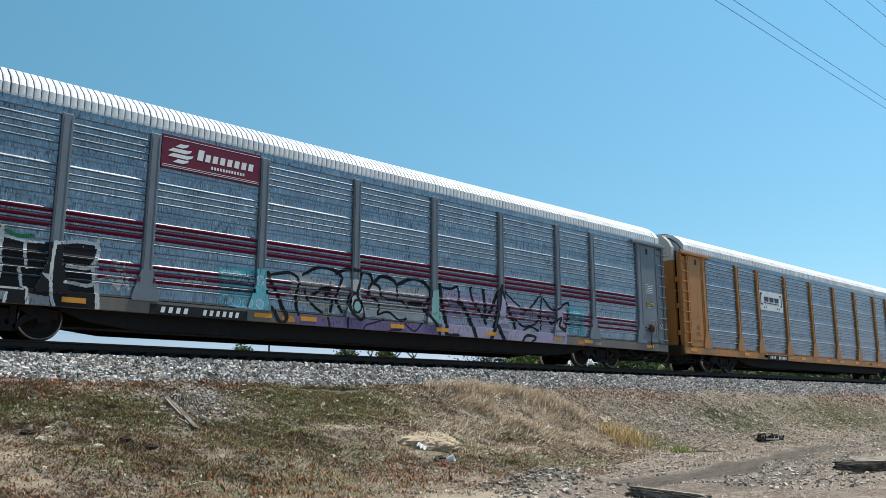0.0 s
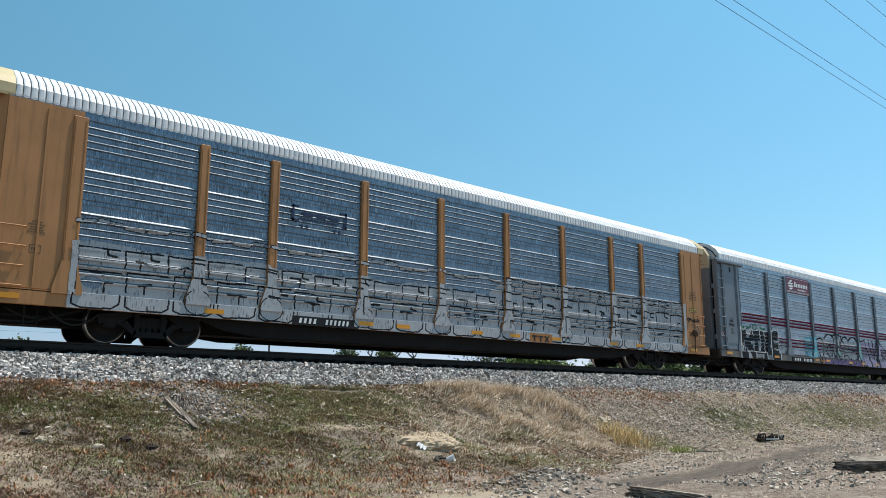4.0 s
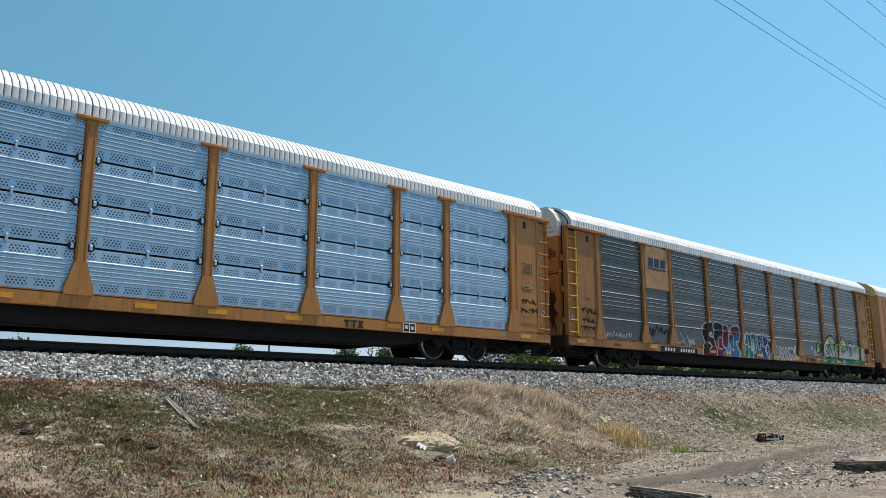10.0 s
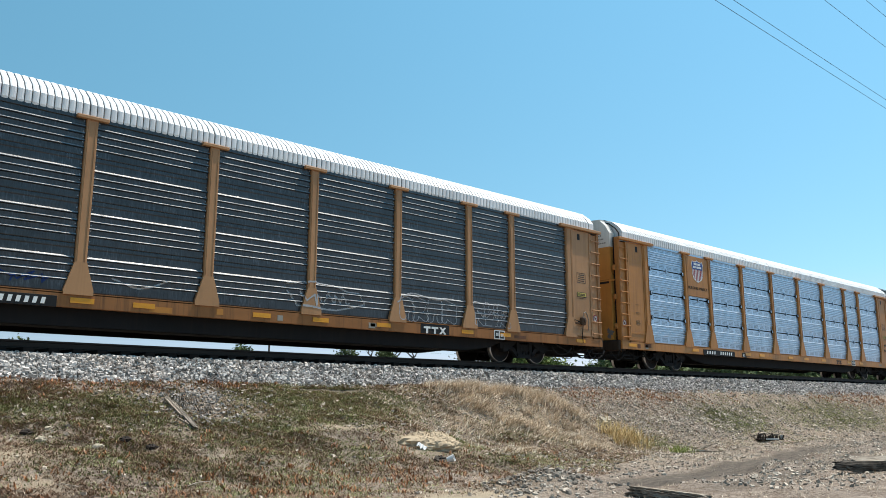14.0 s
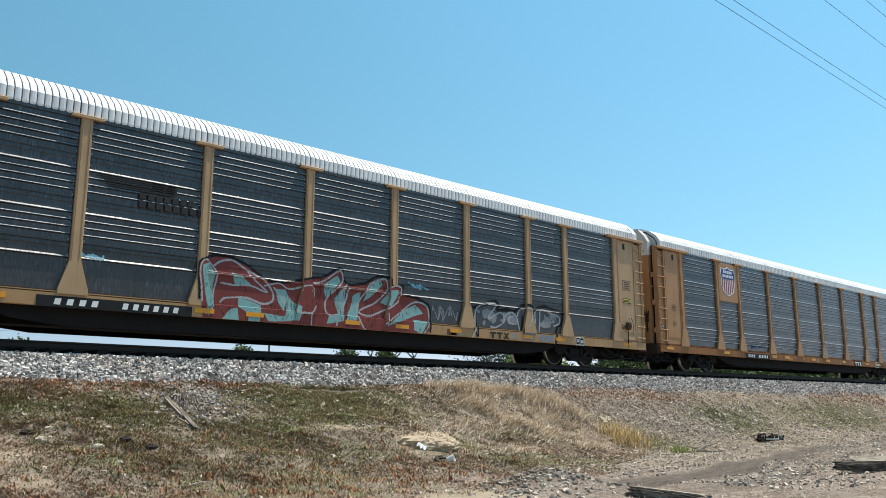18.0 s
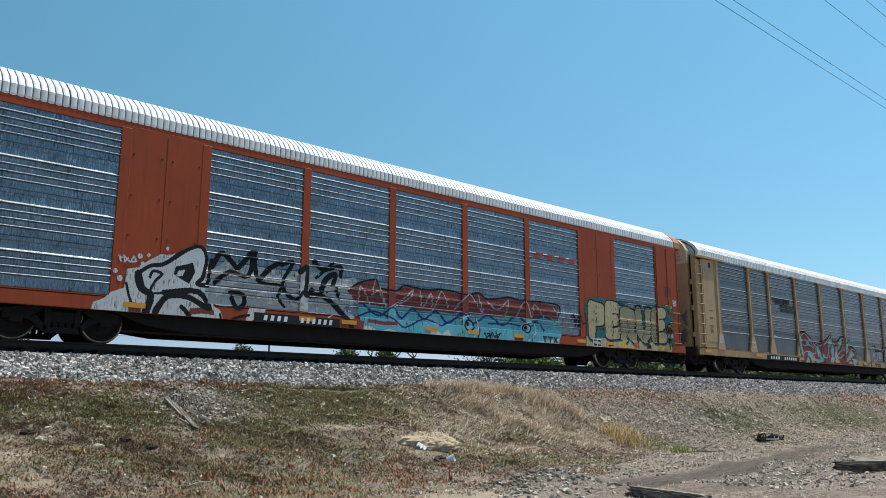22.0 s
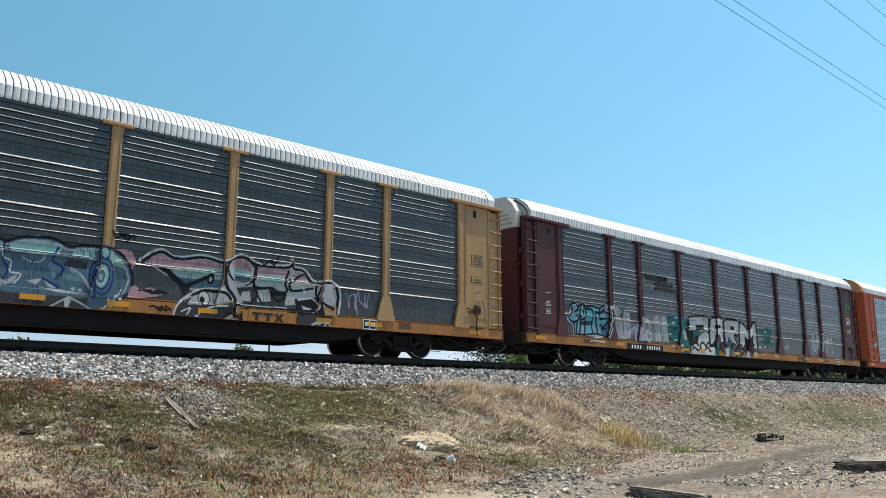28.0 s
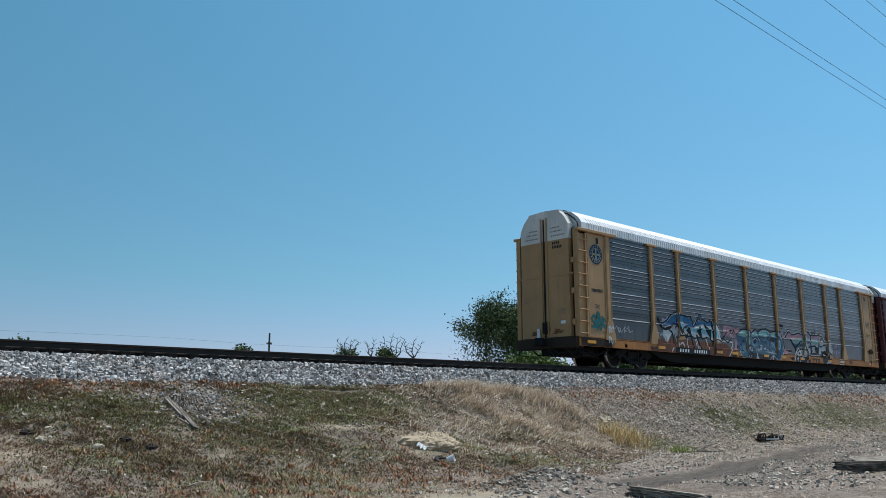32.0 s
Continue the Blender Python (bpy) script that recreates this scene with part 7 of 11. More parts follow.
def tree(name, x, y, height, width, label, seed, levels=4, leaves=5, size=0.28, clump_r=0.5, leafmat=None, barkmat=None, low=False, share=1.0, skirt=0.0, stems=0, bare_top=0.0):
    """Limbs grown at random, fitted to a height and a width; leaves hang in clumps along the outer limbs."""
    rng = random.Random(seed)
    t = thing(name, (x, y, gz(x, y)), label, "tree" if not low else "bush")
    s, tips = Shape(), []
    stems = stems or (1 if not low else 6)
    for i in range(stems):
        a = 2 * math.pi * i / stems + rng.uniform(-0.4, 0.4)
        out = 0.0 if stems == 1 else rng.uniform(0.25, 0.9)
        d = Vector((math.cos(a) * out + rng.uniform(-.15, .15), math.sin(a) * out + rng.uniform(-.15, .15), 1)).normalized()
        grow(s, tips, Vector((0.2 * math.cos(a) * (stems > 1), 0.2 * math.sin(a) * (stems > 1), -0.1)), d, height * 0.27, height * (0.026 if stems == 1 else 0.013), levels, rng)
    top = max(p.z for p in tips)
    wide = sorted(max(abs(p.x), abs(p.y)) for p in tips)[int(len(tips) * 0.95)]
    kz, kx = height / top, width / 2 / wide
    s.v = [(a * kx, b * kx, c * kz) for a, b, c in s.v]
    part("trunk", s, barkmat or bark, t, "forked trunk and limbs")
    if leaves:
        P, F = [], []
        for p in tips:
            c0 = Vector((p.x * kx, p.y * kx, p.z * kz))
            if rng.random() > share or c0.z > height * (1 - bare_top) and rng.random() < 0.8:
                continue
            if skirt and rng.random() < 0.35:
                c0.z *= rng.uniform(skirt, 1)
            for j in range(leaves):
                c = c0 + Vector((rng.gauss(0, clump_r), rng.gauss(0, clump_r), rng.gauss(0, clump_r * 0.7)))
                if c.z < 0.3:
                    continue
                a = Vector((rng.uniform(-1, 1), rng.uniform(-1, 1), rng.uniform(-1, 1))).normalized()
                b = a.cross(Vector((rng.uniform(-1, 1), rng.uniform(-1, 1), rng.uniform(-1, 1)))).normalized()
                z = size * rng.uniform(0.55, 1.2)
                n = len(P)
                P += [c - a * z * 0.6, c - b * z * 0.34 + a * 0.1 * z, c + a * z * 0.6, c + b * z * 0.34 + a * 0.1 * z]
                F.append((n, n + 1, n + 2, n + 3))
        me = fast_mesh("crown", np.array([tuple(q) for q in P]), np.array(F), 4)
        me.materials.append(leafmat or leaf_dark)
        part("crown", me, None, t, "loose crown of small leaves")
    return t


def dead_tree(x, y, height, width, limbs, label, seed):
    """A bare trunk that forks high up into a few crooked limbs with short twigs."""
    rng = random.Random(seed)
    t = thing("bare_tree", (x, y, gz(x, y)), label, "tree")
    fork = height - max(2.6, width * 0.85)
    part("trunk", Shape().tube([(0, 0, -0.2), (0.1, 0.05, fork * 0.5), (0, 0, fork + 0.1)], 0.30, 8, r_end=0.20), dead_bark, t)
    for i in range(limbs):
        reach = (i / max(1, limbs - 1) - 0.5) * width * 0.85
        a = rng.uniform(-0.5, 0.5) - math.radians(42)
        d = Vector((math.cos(a), math.sin(a), 0))
        tall = height - fork - rng.uniform(0, 0.5)
        pts, kinks = [], [0.0] + [rng.uniform(-0.22, 0.22) for _ in range(5)]
        for u in range(6):
            v = u / 5
            side = reach * v ** 0.7 + kinks[u]
            pts.append(d * side + Vector((0, 0, fork + tall * (0.25 * v + 0.75 * v ** 1.25))))
        s = Shape().tube(pts, 0.13, 6, r_end=0.035)
        for u in range(2, 6):
            for _ in range(2):
                b = d * rng.choice((-1, 1)) * rng.uniform(0.35, 0.8) + Vector((rng.uniform(-.3, .3), rng.uniform(-.3, .3), rng.uniform(0.2, 0.8)))
                mid = pts[u] + b * 0.5 + Vector((0, 0, rng.uniform(-0.1, 0.1)))
                s.tube([pts[u], mid, pts[u] + b * rng.uniform(0.8, 1.1)], 0.05, 4, r_end=0.02)
        part("limb", s, dead_bark, t)
    return t


def build_distance():
    tree("green_tree", 54.9, 51.3, 12.0, 9.0, "broad green cottonwood tree with bare top twigs", 14, levels=5, leaves=12, size=0.21, clump_r=0.46, skirt=0.35, stems=3, bare_top=0.12)
    tree("green_bush", 52.3, 46.4, 5.6, 5.0, "light green bush beside the track", 7, levels=4, leaves=7, size=0.26, clump_r=0.35, leafmat=leaf_light, low=True, skirt=0.3)
    tree("green_bush", 55.0, 46.0, 4.9, 5.0, "light green bush beside the track", 17, levels=4, leaves=7, size=0.26, clump_r=0.35, leafmat=leaf_light, low=True, skirt=0.3)
    dead_tree(75.1, 106.2, 11.3, 3.6, 4, "half-dead tree with bare grey branches", 5)
    dead_tree(78.4, 104.4, 11.0, 1.3, 2, "thin dead tree with bare branches", 23)
    dead_tree(81.2, 101.8, 11.6, 4.2, 4, "dead tree with wide bare branches", 9)
    dead_tree(83.4, 99.6, 11.0, 3.2, 3, "dead tree with crooked bare branches", 12)
    tree("green_bush", 75.0, 106.4, 10.1, 3.2, "dark green leafy bush far off", 31, levels=3, leaves=12, size=0.32, clump_r=0.42, low=True)
    tree("green_bush", 80.4, 102.6, 9.9, 3.0, "dark green leafy bush far off", 33, levels=3, leaves=12, size=0.32, clump_r=0.42, low=True)
    tree("green_bush", 93.4, 176.8, 14.6, 4.2, "dark green leafy tree far off", 41, levels=3, leaves=9, size=0.8, clump_r=0.8, low=True)
    tree("green_bush", 55.9, 223.0, 17.0, 4.6, "dark green leafy tree far off", 47, levels=3, leaves=9, size=0.8, clump_r=0.9, low=True)
    # guessed row, sized to hide the bright strip under the cars
    hedge = tree("green_bush", 62.0, 44.0, 6.0, 6.5, "dense green bush added beyond the track to fill the view", 51, levels=3, leaves=9, size=0.42, clump_r=0.55, leafmat=leaf_dark, low=True, skirt=0.2)
    for i in range(14):
        bx, by = 67.0 + i * 6.2, 44.5 + 2.5 * math.sin(i * 1.9) + i * 0.4
        copy_thing(hedge, pose(bx, by, gz(bx, by) - 0.05, 0, 0, i * 77.0))
    pole = thing("utility_pole", (74.45, 130.2, 0), "brown wooden utility pole with one crossarm", "utility pole")
    part("pole_shaft", Shape().tube([(0, 0, -0.2), (0, 0, 13.8)], 0.21, 8, r_end=0.16), dark_bark, pole)
    part("crossarm", Shape().box(-0.55, 0.55, -0.08, 0.08, 11.7, 11.92, 0.02), dead_bark, pole)
    for x in (-0.48, -0.24, 0.24, 0.48):
        part("insulator", Shape().lathe([(11.92, 0.0), (11.92, 0.05), (12.0, 0.07), (12.09, 0.04), (12.11, 0)], (x, 0, 0), 2, 8), black_mat, pole)
    wire_mat = painted("dark_wire", (0.03, 0.032, 0.035), (0.06, 0.06, 0.06), 0.2, 0.6)
    far = thing("far_wire", (0, 0, 0), "thin dark wire strung from the distant pole", "wire")
    part("span", Shape().tube([(-20 + i * 15, 130.2, 12.07 - 0.5 * math.sin(math.pi * ((-20 + i * 15) % 50) / 50)) for i in range(14)], 0.011, 4), wire_mat, far)
    for px in (-40, 35, 110):
        pl = thing("utility_pole", (px, 6.62, 0), "tall brown wooden pole carrying the overhead wires", "utility pole", "overhead line poles")
        part("pole_shaft", Shape().tube([(0, 0, -0.2), (0, 0, 12.6)], 0.17, 8, r_end=0.12), bark, pl)
        for zz in (8.43, 8.67, 10.22, 11.17, 11.63):
            part("bracket", Shape().box(-0.03, 0.03, -0.16, 0.0, zz + 0.05, zz + 0.12), black_mat, pl)
    # overhead lines parallel to the track
    Y = 6.5
    for i, zz in enumerate((6.62, 6.85, 8.28, 9.15, 9.58)):
        h = zz * Y / 6 + EYE_Z
        w = thing("overhead_wire", (0, Y, h), "thin dark overhead wire against the sky", "wire", "overhead wires")
        part("span", Shape().tube([(-40 + j * 6.25, 0, 0.25 * (1 - math.sin(math.pi * ((-40 + j * 6.25 + 40) % 75) / 75)) - 0.08) for j in range(25)], 0.0052, 4), wire_mat, w)


build_distance()

# ---- colours of the ten cars ----
ochre = painted("ochre_paint", (0.44, 0.186, 0.05), (0.14, 0.065, 0.028), 0.85, 0.5)
orange_brown = painted("rusty_orange_paint", (0.40, 0.165, 0.045), (0.10, 0.045, 0.022), 0.9, 0.6)
rusty_sill = painted("rusted_brown_sill", (0.30, 0.125, 0.042), (0.055, 0.03, 0.018), 1.0, 0.7)
tan_brown = painted("faded_tan_paint", (0.43, 0.225, 0.105), (0.16, 0.085, 0.04), 0.5, 0.55)
mustard = painted("mustard_paint", (0.42, 0.248, 0.115), (0.14, 0.09, 0.045), 0.5, 0.55)
beige_paint = painted("faded_beige_paint", (0.47, 0.30, 0.165), (0.17, 0.11, 0.06), 0.5, 0.55)
grey_paint = painted("grey_paint", (0.165, 0.19, 0.218), (0.10, 0.085, 0.075), 0.5, 0.5)
stained_sill = painted("stained_grey_sill", (0.15, 0.14, 0.13), (0.27, 0.14, 0.05), 0.8, 0.6)
red_paint = painted("orange_red_paint", (0.335, 0.060, 0.020), (0.13, 0.032, 0.016), 0.6, 0.6, spec=0.2)
maroon_paint = painted("maroon_paint", (0.085, 0.022, 0.026), (0.03, 0.015, 0.015), 0.5, 0.55)
white_dirty = painted("weathered_white", (0.55, 0.53, 0.50), (0.16, 0.13, 0.1), 0.6, 0.6)
bright_orange = painted("bright_orange_paint", (0.52, 0.235, 0.05), (0.26, 0.12, 0.035), 0.5, 0.6)
sooty_door = painted("sooty_grey_door", (0.125, 0.135, 0.145), (0.25, 0.06, 0.03), 0.45, 0.75, spec=0.15)
weathered_tan = painted("weathered_orange_tan", (0.42, 0.20, 0.078), (0.14, 0.07, 0.035), 0.8, 0.6)
weathered_ochre = painted("weathered_ochre_paint", (0.345, 0.152, 0.05), (0.11, 0.05, 0.024), 0.9, 0.6)
ladder_yellow = painted("ladder_yellow", (0.60, 0.31, 0.045), (0.2, 0.1, 0.03), 0.5, 0.6)
cream_cap = painted("cream_cap", (0.56, 0.46, 0.33), (0.25, 0.18, 0.11), 0.6, 0.65)
orange_white = painted("orange_roof_end", (0.60, 0.27, 0.12), (0.3, 0.12, 0.06), 0.4, 0.5)
yellow_roof = painted("yellow_roof_end", (0.62, 0.50, 0.28), (0.3, 0.22, 0.1), 0.4, 0.5)
sheet_light = galvanised("galvanised_light", (0.25, 0.315, 0.385), (0.105, 0.132, 0.158), 0.45, 0.32, 0.62)
sheet_grey = galvanised("galvanised_grey", (0.175, 0.225, 0.285), (0.066, 0.084, 0.104), 0.5, 0.32, 0.6)
sheet_dark = galvanised("galvanised_dark", (0.054, 0.057, 0.065), (0.020, 0.0185, 0.018), 0.62, 0.34, 0.45)
sheet_brown = galvanised("galvanised_brown", (0.052, 0.047, 0.045), (0.021, 0.016, 0.013), 0.66, 0.40, 0.4)
sheet_black = galvanised("galvanised_sooty", (0.043, 0.046, 0.053), (0.015, 0.0145, 0.015), 0.65, 0.34, 0.45)
sheet_new = galvanised("galvanised_bright", (0.40, 0.52, 0.645), (0.24, 0.32, 0.405), 0.35, 0.42, 0.75, holes=(0.074, 0.058, 0.022, 0.93))
REFL = (-13.0, -8.6, -4.2, -2.9, 0.0, 1.7, 3.75, 6.95, 8.6, 12.4)


def extras_common(k, marks=True, plate=None, owner=None, data=None, brake=True, seed=0, stencil=None):
    def f(car):
        if plate:
            number_plate(car, *plate)
        if owner:
            sill_mark(car, owner[0], owner[1], plate=owner[2] if len(owner) > 2 else None)
        if data is not None:
            data_box(car, data)
        if brake:
            brake_gear(car, DOOR + 0.75, 1.5)
        if k in (1, 3, 4, 5):
            no_riding(car, -1, 1.62)
            no_riding(car, 1, 1.66)
        door_stencils(car, -1, seed + k, None if k == 1 else stencil)
        door_stencils(car, 1, seed + k + 50, stencil, 2)
        stencil_frame(car, 1, 2.86, stencil)
    return f


def end_grime(car, e, seed, mat, n=3, spots=None):
    """Ragged patches of rust or soot on the end doors, at (y, z, half width, half height)."""
    rng = random.Random(seed)
    for cy, cz, ry, rz in spots or [(-0.25 - 0.8 * rng.random(), rng.uniform(1.1, 2.4), rng.uniform(0.12, 0.3), rng.uniform(0.25, 0.6)) for i in range(n)]:
        poly = []
        for j in range(44):
            t = 2 * math.pi * j / 44
            k = rng.uniform(0.6, 1.1) * (0.8 + 0.25 * math.sin(t * 3 + seed) + 0.15 * math.sin(t * 7 + cz * 5))
            y, z = cy + k * ry * math.cos(t), cz + k * rz * math.sin(t)
            poly.append((max(-1.2, min(1.2, y)), max(1.02, min(4.25, z))))
        x = e * (END + 0.10)
        part("rust_patch", Shape().prism(poly, 0, min(x, x + e * 0.003), max(x, x + e * 0.003)), mat, car, "ragged stain on the end door")


def end_bar(car, y0, y1, z0, z1, mat, label):
    x = -(END + 0.104)
    part("end_bar", Shape().box(x - 0.004, x, y0, y1, z0, z1), mat, car, label)


rust_brown = painted("brown_rust", (0.16, 0.07, 0.03), (0.07, 0.03, 0.015), 0.5, 0.85)
rust_dark = painted("dark_rust", (0.05, 0.024, 0.016), (0.02, 0.012, 0.01), 0.5, 0.85)
soot = painted("grey_soot", (0.16, 0.15, 0.14), (0.07, 0.06, 0.05), 0.6, 0.85)


def art_0(car):
    bracket_logo(car, -6.9, -4.75, 3.05, 3.75, light=True)


def bracket_logo(car, x0, x1, z0, z1, light=False):
    s = Shape()
    y = -1.462
    t = 0.06
    for a, b, sgn in ((x0, x0 + t, 1), (x1 - t, x1, -1)):
        s.box(a, b, y - 0.005, y, z0 + 0.15, z1)
        s.box(min(a, a + sgn * 0.16), max(b, b + sgn * 0.16) if sgn < 0 else a + 0.2, y - 0.005, y, z1 - t, z1)
        s.box(min(a, a - 0.1) if sgn < 0 else a, b if sgn < 0 else a + 0.2, y - 0.005, y, z0 + 0.15, z0 + 0.15 + t)
    w = x1 - x0
    for i in range(3):
        a = x0 + w * (0.16 + 0.24 * i)
        s.prism([(a + 0.05, z0 + 0.32), (a + w * 0.2, z0 + 0.32), (a + w * 0.2 + 0.04, z1 - 0.16), (a + 0.02, z1 - 0.16)], 1, y - 0.005, y)
    bars(s, x0 + w * 0.14, x0 + w * 0.86, z0 + 0.22, z0 + 0.27, y, 12, 0.7)
    for i in (0.15, 0.24, 0.75, 0.84):
        s.box(x0 + w * i, x0 + w * i + 0.07, y - 0.005, y, z0, z0 + 0.08)
    p = None
    if light:
        p = part("logo_field", Shape().box(x0 - 0.1, x1 + 0.1, -1.458, -1.45, z0 - 0.1, z1 + 0.1), letter_white, car, "white painted field")
    part("logo", s, logo_navy, p or car, "dark blue bracketed emblem")


def art_1(car):
    end_grime(car, -1, 21, soot, 3)
    g = Paint(-12.0, 12.2, 0.66, 2.85, warp=0.0)
    for a, b in zip([-DOOR, *POSTS], [*POSTS, DOOR]):
        for z0, z1 in ((2.60, 2.70), (2.46, 2.56), (2.30, 2.42), (1.66, 1.74), (1.50, 1.60), (1.34, 1.44)):
            if z0 > 2 or b < -12 or a > -8.6:
                g.rect(a + 0.14, b - 0.14, z0, z1, "maroon")
            elif b > -8.0:
                g.rect(max(a + 0.14, -8.15), b - 0.14, z0, z1, "maroon")
    g.emit(car, SHEETS, "ribbed", name="painted_stripe", label="maroon painted stripes along the panels")
    p = Paint(-12.0, 8.6, 0.66, 2.75, warp=0.035, seed=1)
    p.mist(-12, -8.2, 1.5, 2.2, "char", 0.35, 7, 2)
    p.mist(-11.88, -9.21, 1.99, 2.10, "silver", .8, 5, 3)
    p.area("black", -11.91, 2.00, -11.62, 1.89, -11.33, 2.00, -11.13, 1.97, -10.73, 1.99, -10.11, 2.00, -9.28, 1.96, -9.09, 1.98, -8.20, 2.04, -8.26, 1.45, -8.15, 0.98, -8.13, 0.63, -8.96, 0.60, -9.43, 0.57, -10.91, 0.56, -11.85, 0.57)
    p.area("silver", -11.28, 1.60, -11.28, 1.93, -10.78, 2.01)
    p.area("silver", -11.00, 1.37, -10.61, 1.46, -10.64, 1.03)
    p.area("silver", -10.21, 1.44, -9.99, 1.48, -10.02, 1.08, -10.17, 1.09)
    p.area("silver", -11.30, 1.17, -10.89, 0.56, -11.28, 0.62)
    p.area("grey", -10.55, 0.89, -9.90, 0.90, -9.89, 0.74, -10.56, 0.72)
    p.area("grey", -9.47, 0.89, -9.06, 0.87, -9.05, 0.62, -9.44, 0.59)
    p.area("silver", -9.27, 1.34, -9.07, 1.33, -9.07, 1.17)
    p.line("white", .05, -11.93, 2.04, -11.92, 1.29, -11.89, 0.59, -11.32, 0.59, -11.23, 0.65)
    p.line("white", .035, -11.89, 2.00, -11.62, 1.87, -11.33, 1.99, -11.27, 1.58, -10.95, 1.79, -10.76, 2.00, -10.67, 1.69)
    p.line("white", .035, -10.72, 1.94, -10.11, 2.00, -10.03, 2.21, -10.04, 1.55, -10.05, 1.10, -10.20, 1.09, -10.21, 1.44)
    p.line("white", .03, -10.02, 2.01, -9.62, 1.97, -9.26, 1.96)
    p.line("white", .03, -9.58, 1.96, -9.56, 1.43)
    p.line("white", .03, -9.70, 1.38, -9.60, 1.04, -9.50, 0.97, -9.52, 0.59, -9.86, 0.57, -9.87, 0.87)
    p.line("white", .035, -9.05, 2.00, -9.07, 1.23, -8.96, 0.57)
    p.line("white", .035, -9.05, 1.96, -8.22, 2.04, -8.29, 1.55, -8.75, 1.50)
    p.line("white", .035, -8.26, 1.56, -8.25, 1.19, -8.78, 1.15)
    p.line("white", .03, -8.19, 2.26, -8.23, 1.98)
    p.line("white", .05, -8.15, 1.19, -8.11, 0.62)
    p.line("white", .03, -10.55, 0.92, -10.59, 0.60, -10.91, 0.56)
    p.line("white", .022, -11.37, 0.95, -10.52, 0.98, -9.56, 0.96)
    p.line("green", .035, -11.79, 2.06, -11.63, 1.96, -11.41, 2.07)
    p.line("green", .035, -11.22, 2.05, -11.02, 2.03, -10.82, 2.12)
    p.disc(-10.47, 2.09, .14, .10, "silver", "green", .05)
    p.line("green", .04, -9.96, 2.12, -9.72, 2.04, -9.47, 2.09)
    p.line("white", .03, -11.76, 1.33, -11.84, 1.25, -11.75, 1.16, -11.83, 1.06, -11.77, 0.92)
    p.scribble(-11.67, -11.44, 1.08, 1.15, "white", 3, .018)
    p.mist(-8.3, -7.3, 1.05, 1.9, "lilac", 0.5, 6, 3)
    p.area("cyan", -5.40, 1.90, -4.17, 1.98, -4.06, 0.96, -5.37, 0.97)
    p.disc(-5.21, 1.72, .11, .10, "sky", "white", .02)
    p.disc(-4.91, 1.73, .11, .10, "sky", "white", .02)
    p.disc(-4.60, 1.70, .11, .10, "sky", "white", .02)
    p.disc(-4.32, 1.68, .09, .10, "sky", "white", .02)
    p.disc(-5.20, 1.12, .11, .10, "sky", "white", .02)
    p.disc(-4.92, 1.12, .11, .10, "sky", "white", .02)
    p.disc(-4.63, 1.12, .11, .10, "sky", "white", .02)
    p.disc(-4.32, 1.11, .09, .10, "sky", "white", .02)
    p.scribble(-6.31, -5.65, 1.35, 1.58, "white", 6, .018)
    p.scribble(-7.98, -7.46, 1.11, 1.55, "white", 5, .022)
    p.line("white", .02, -7.80, 1.72, -7.65, 1.74, -7.64, 1.59, -7.79, 1.57, -7.80, 1.72)
    p.area("purple", -3.37, 0.89, -2.40, 0.89, -1.19, 0.94, 0.90, 0.94, 1.60, 0.91, 1.60, 0.56, -0.73, 0.54, -3.13, 0.45)
    p.area("lilac", 1.64, 1.11, 2.87, 1.05, 4.55, 1.01, 7.38, 1.05, 7.36, 0.66, 2.87, 0.45, 1.64, 0.50)
    p.mist(-3.64, 1.49, 0.99, 2.04, "silver", .75, 5, 6)
    p.mist(1.60, 7.58, 1.00, 2.11, "lilac", .7, 5, 8)
    p.disc(-1.41, 1.25, .10, .14, "seafoam", "black", .05)
    p.area("seafoam", 1.26, 1.91, 1.64, 2.00, 1.64, 1.00, 1.27, 1.03)
    p.line("black", .055, -4.06, 1.89, -3.85, 1.44, -3.56, 0.80, -3.74, 0.67, -3.97, 1.01)
    p.line("black", .04, -4.01, 1.85, -3.52, 1.95, -3.18, 1.80, -3.25, 1.35, -3.20, 0.88)
    p.line("black", .045, -3.05, 1.96, -2.68, 2.17, -2.15, 2.18, -1.87, 1.98, -1.98, 1.66, -2.06, 1.41, -1.84, 1.07)
    p.line("black", .03, -3.00, 1.59, -2.91, 1.31, -2.67, 1.11, -2.49, 1.02)
    p.line("black", .045, -2.83, 1.39, -2.54, 1.61, -2.25, 1.69, -2.42, 1.40, -2.18, 1.45, -2.23, 1.09)
    p.line("black", .05, -2.02, 2.09, -1.75, 2.22, -1.41, 2.24, -1.22, 2.23, -1.33, 1.83, -1.39, 1.52, -1.16, 1.12, -1.28, 0.89, -1.60, 1.14, -1.61, 1.50, -1.39, 1.62)
    p.line("black", .04, -1.22, 2.23, -0.96, 2.18, -0.85, 1.98, -0.98, 1.65, -0.61, 1.43, -0.64, 1.11)
    p.line("black", .05, -0.76, 1.99, -0.56, 2.14, -0.09, 2.11, 0.05, 2.02, 0.61, 2.21, 1.11, 2.09, 1.26, 1.75, 1.01, 1.40, 1.49, 0.93, 1.60, 0.56)
    p.line("black", .035, -0.85, 1.95, -0.59, 1.87, -0.55, 1.67, -0.28, 1.56, 0.19, 1.52, 0.40, 1.35)
    p.line("black", .03, 0.02, 2.01, 0.02, 1.67)
    p.line("black", .06, 0.47, 1.49, 0.90, 1.54)
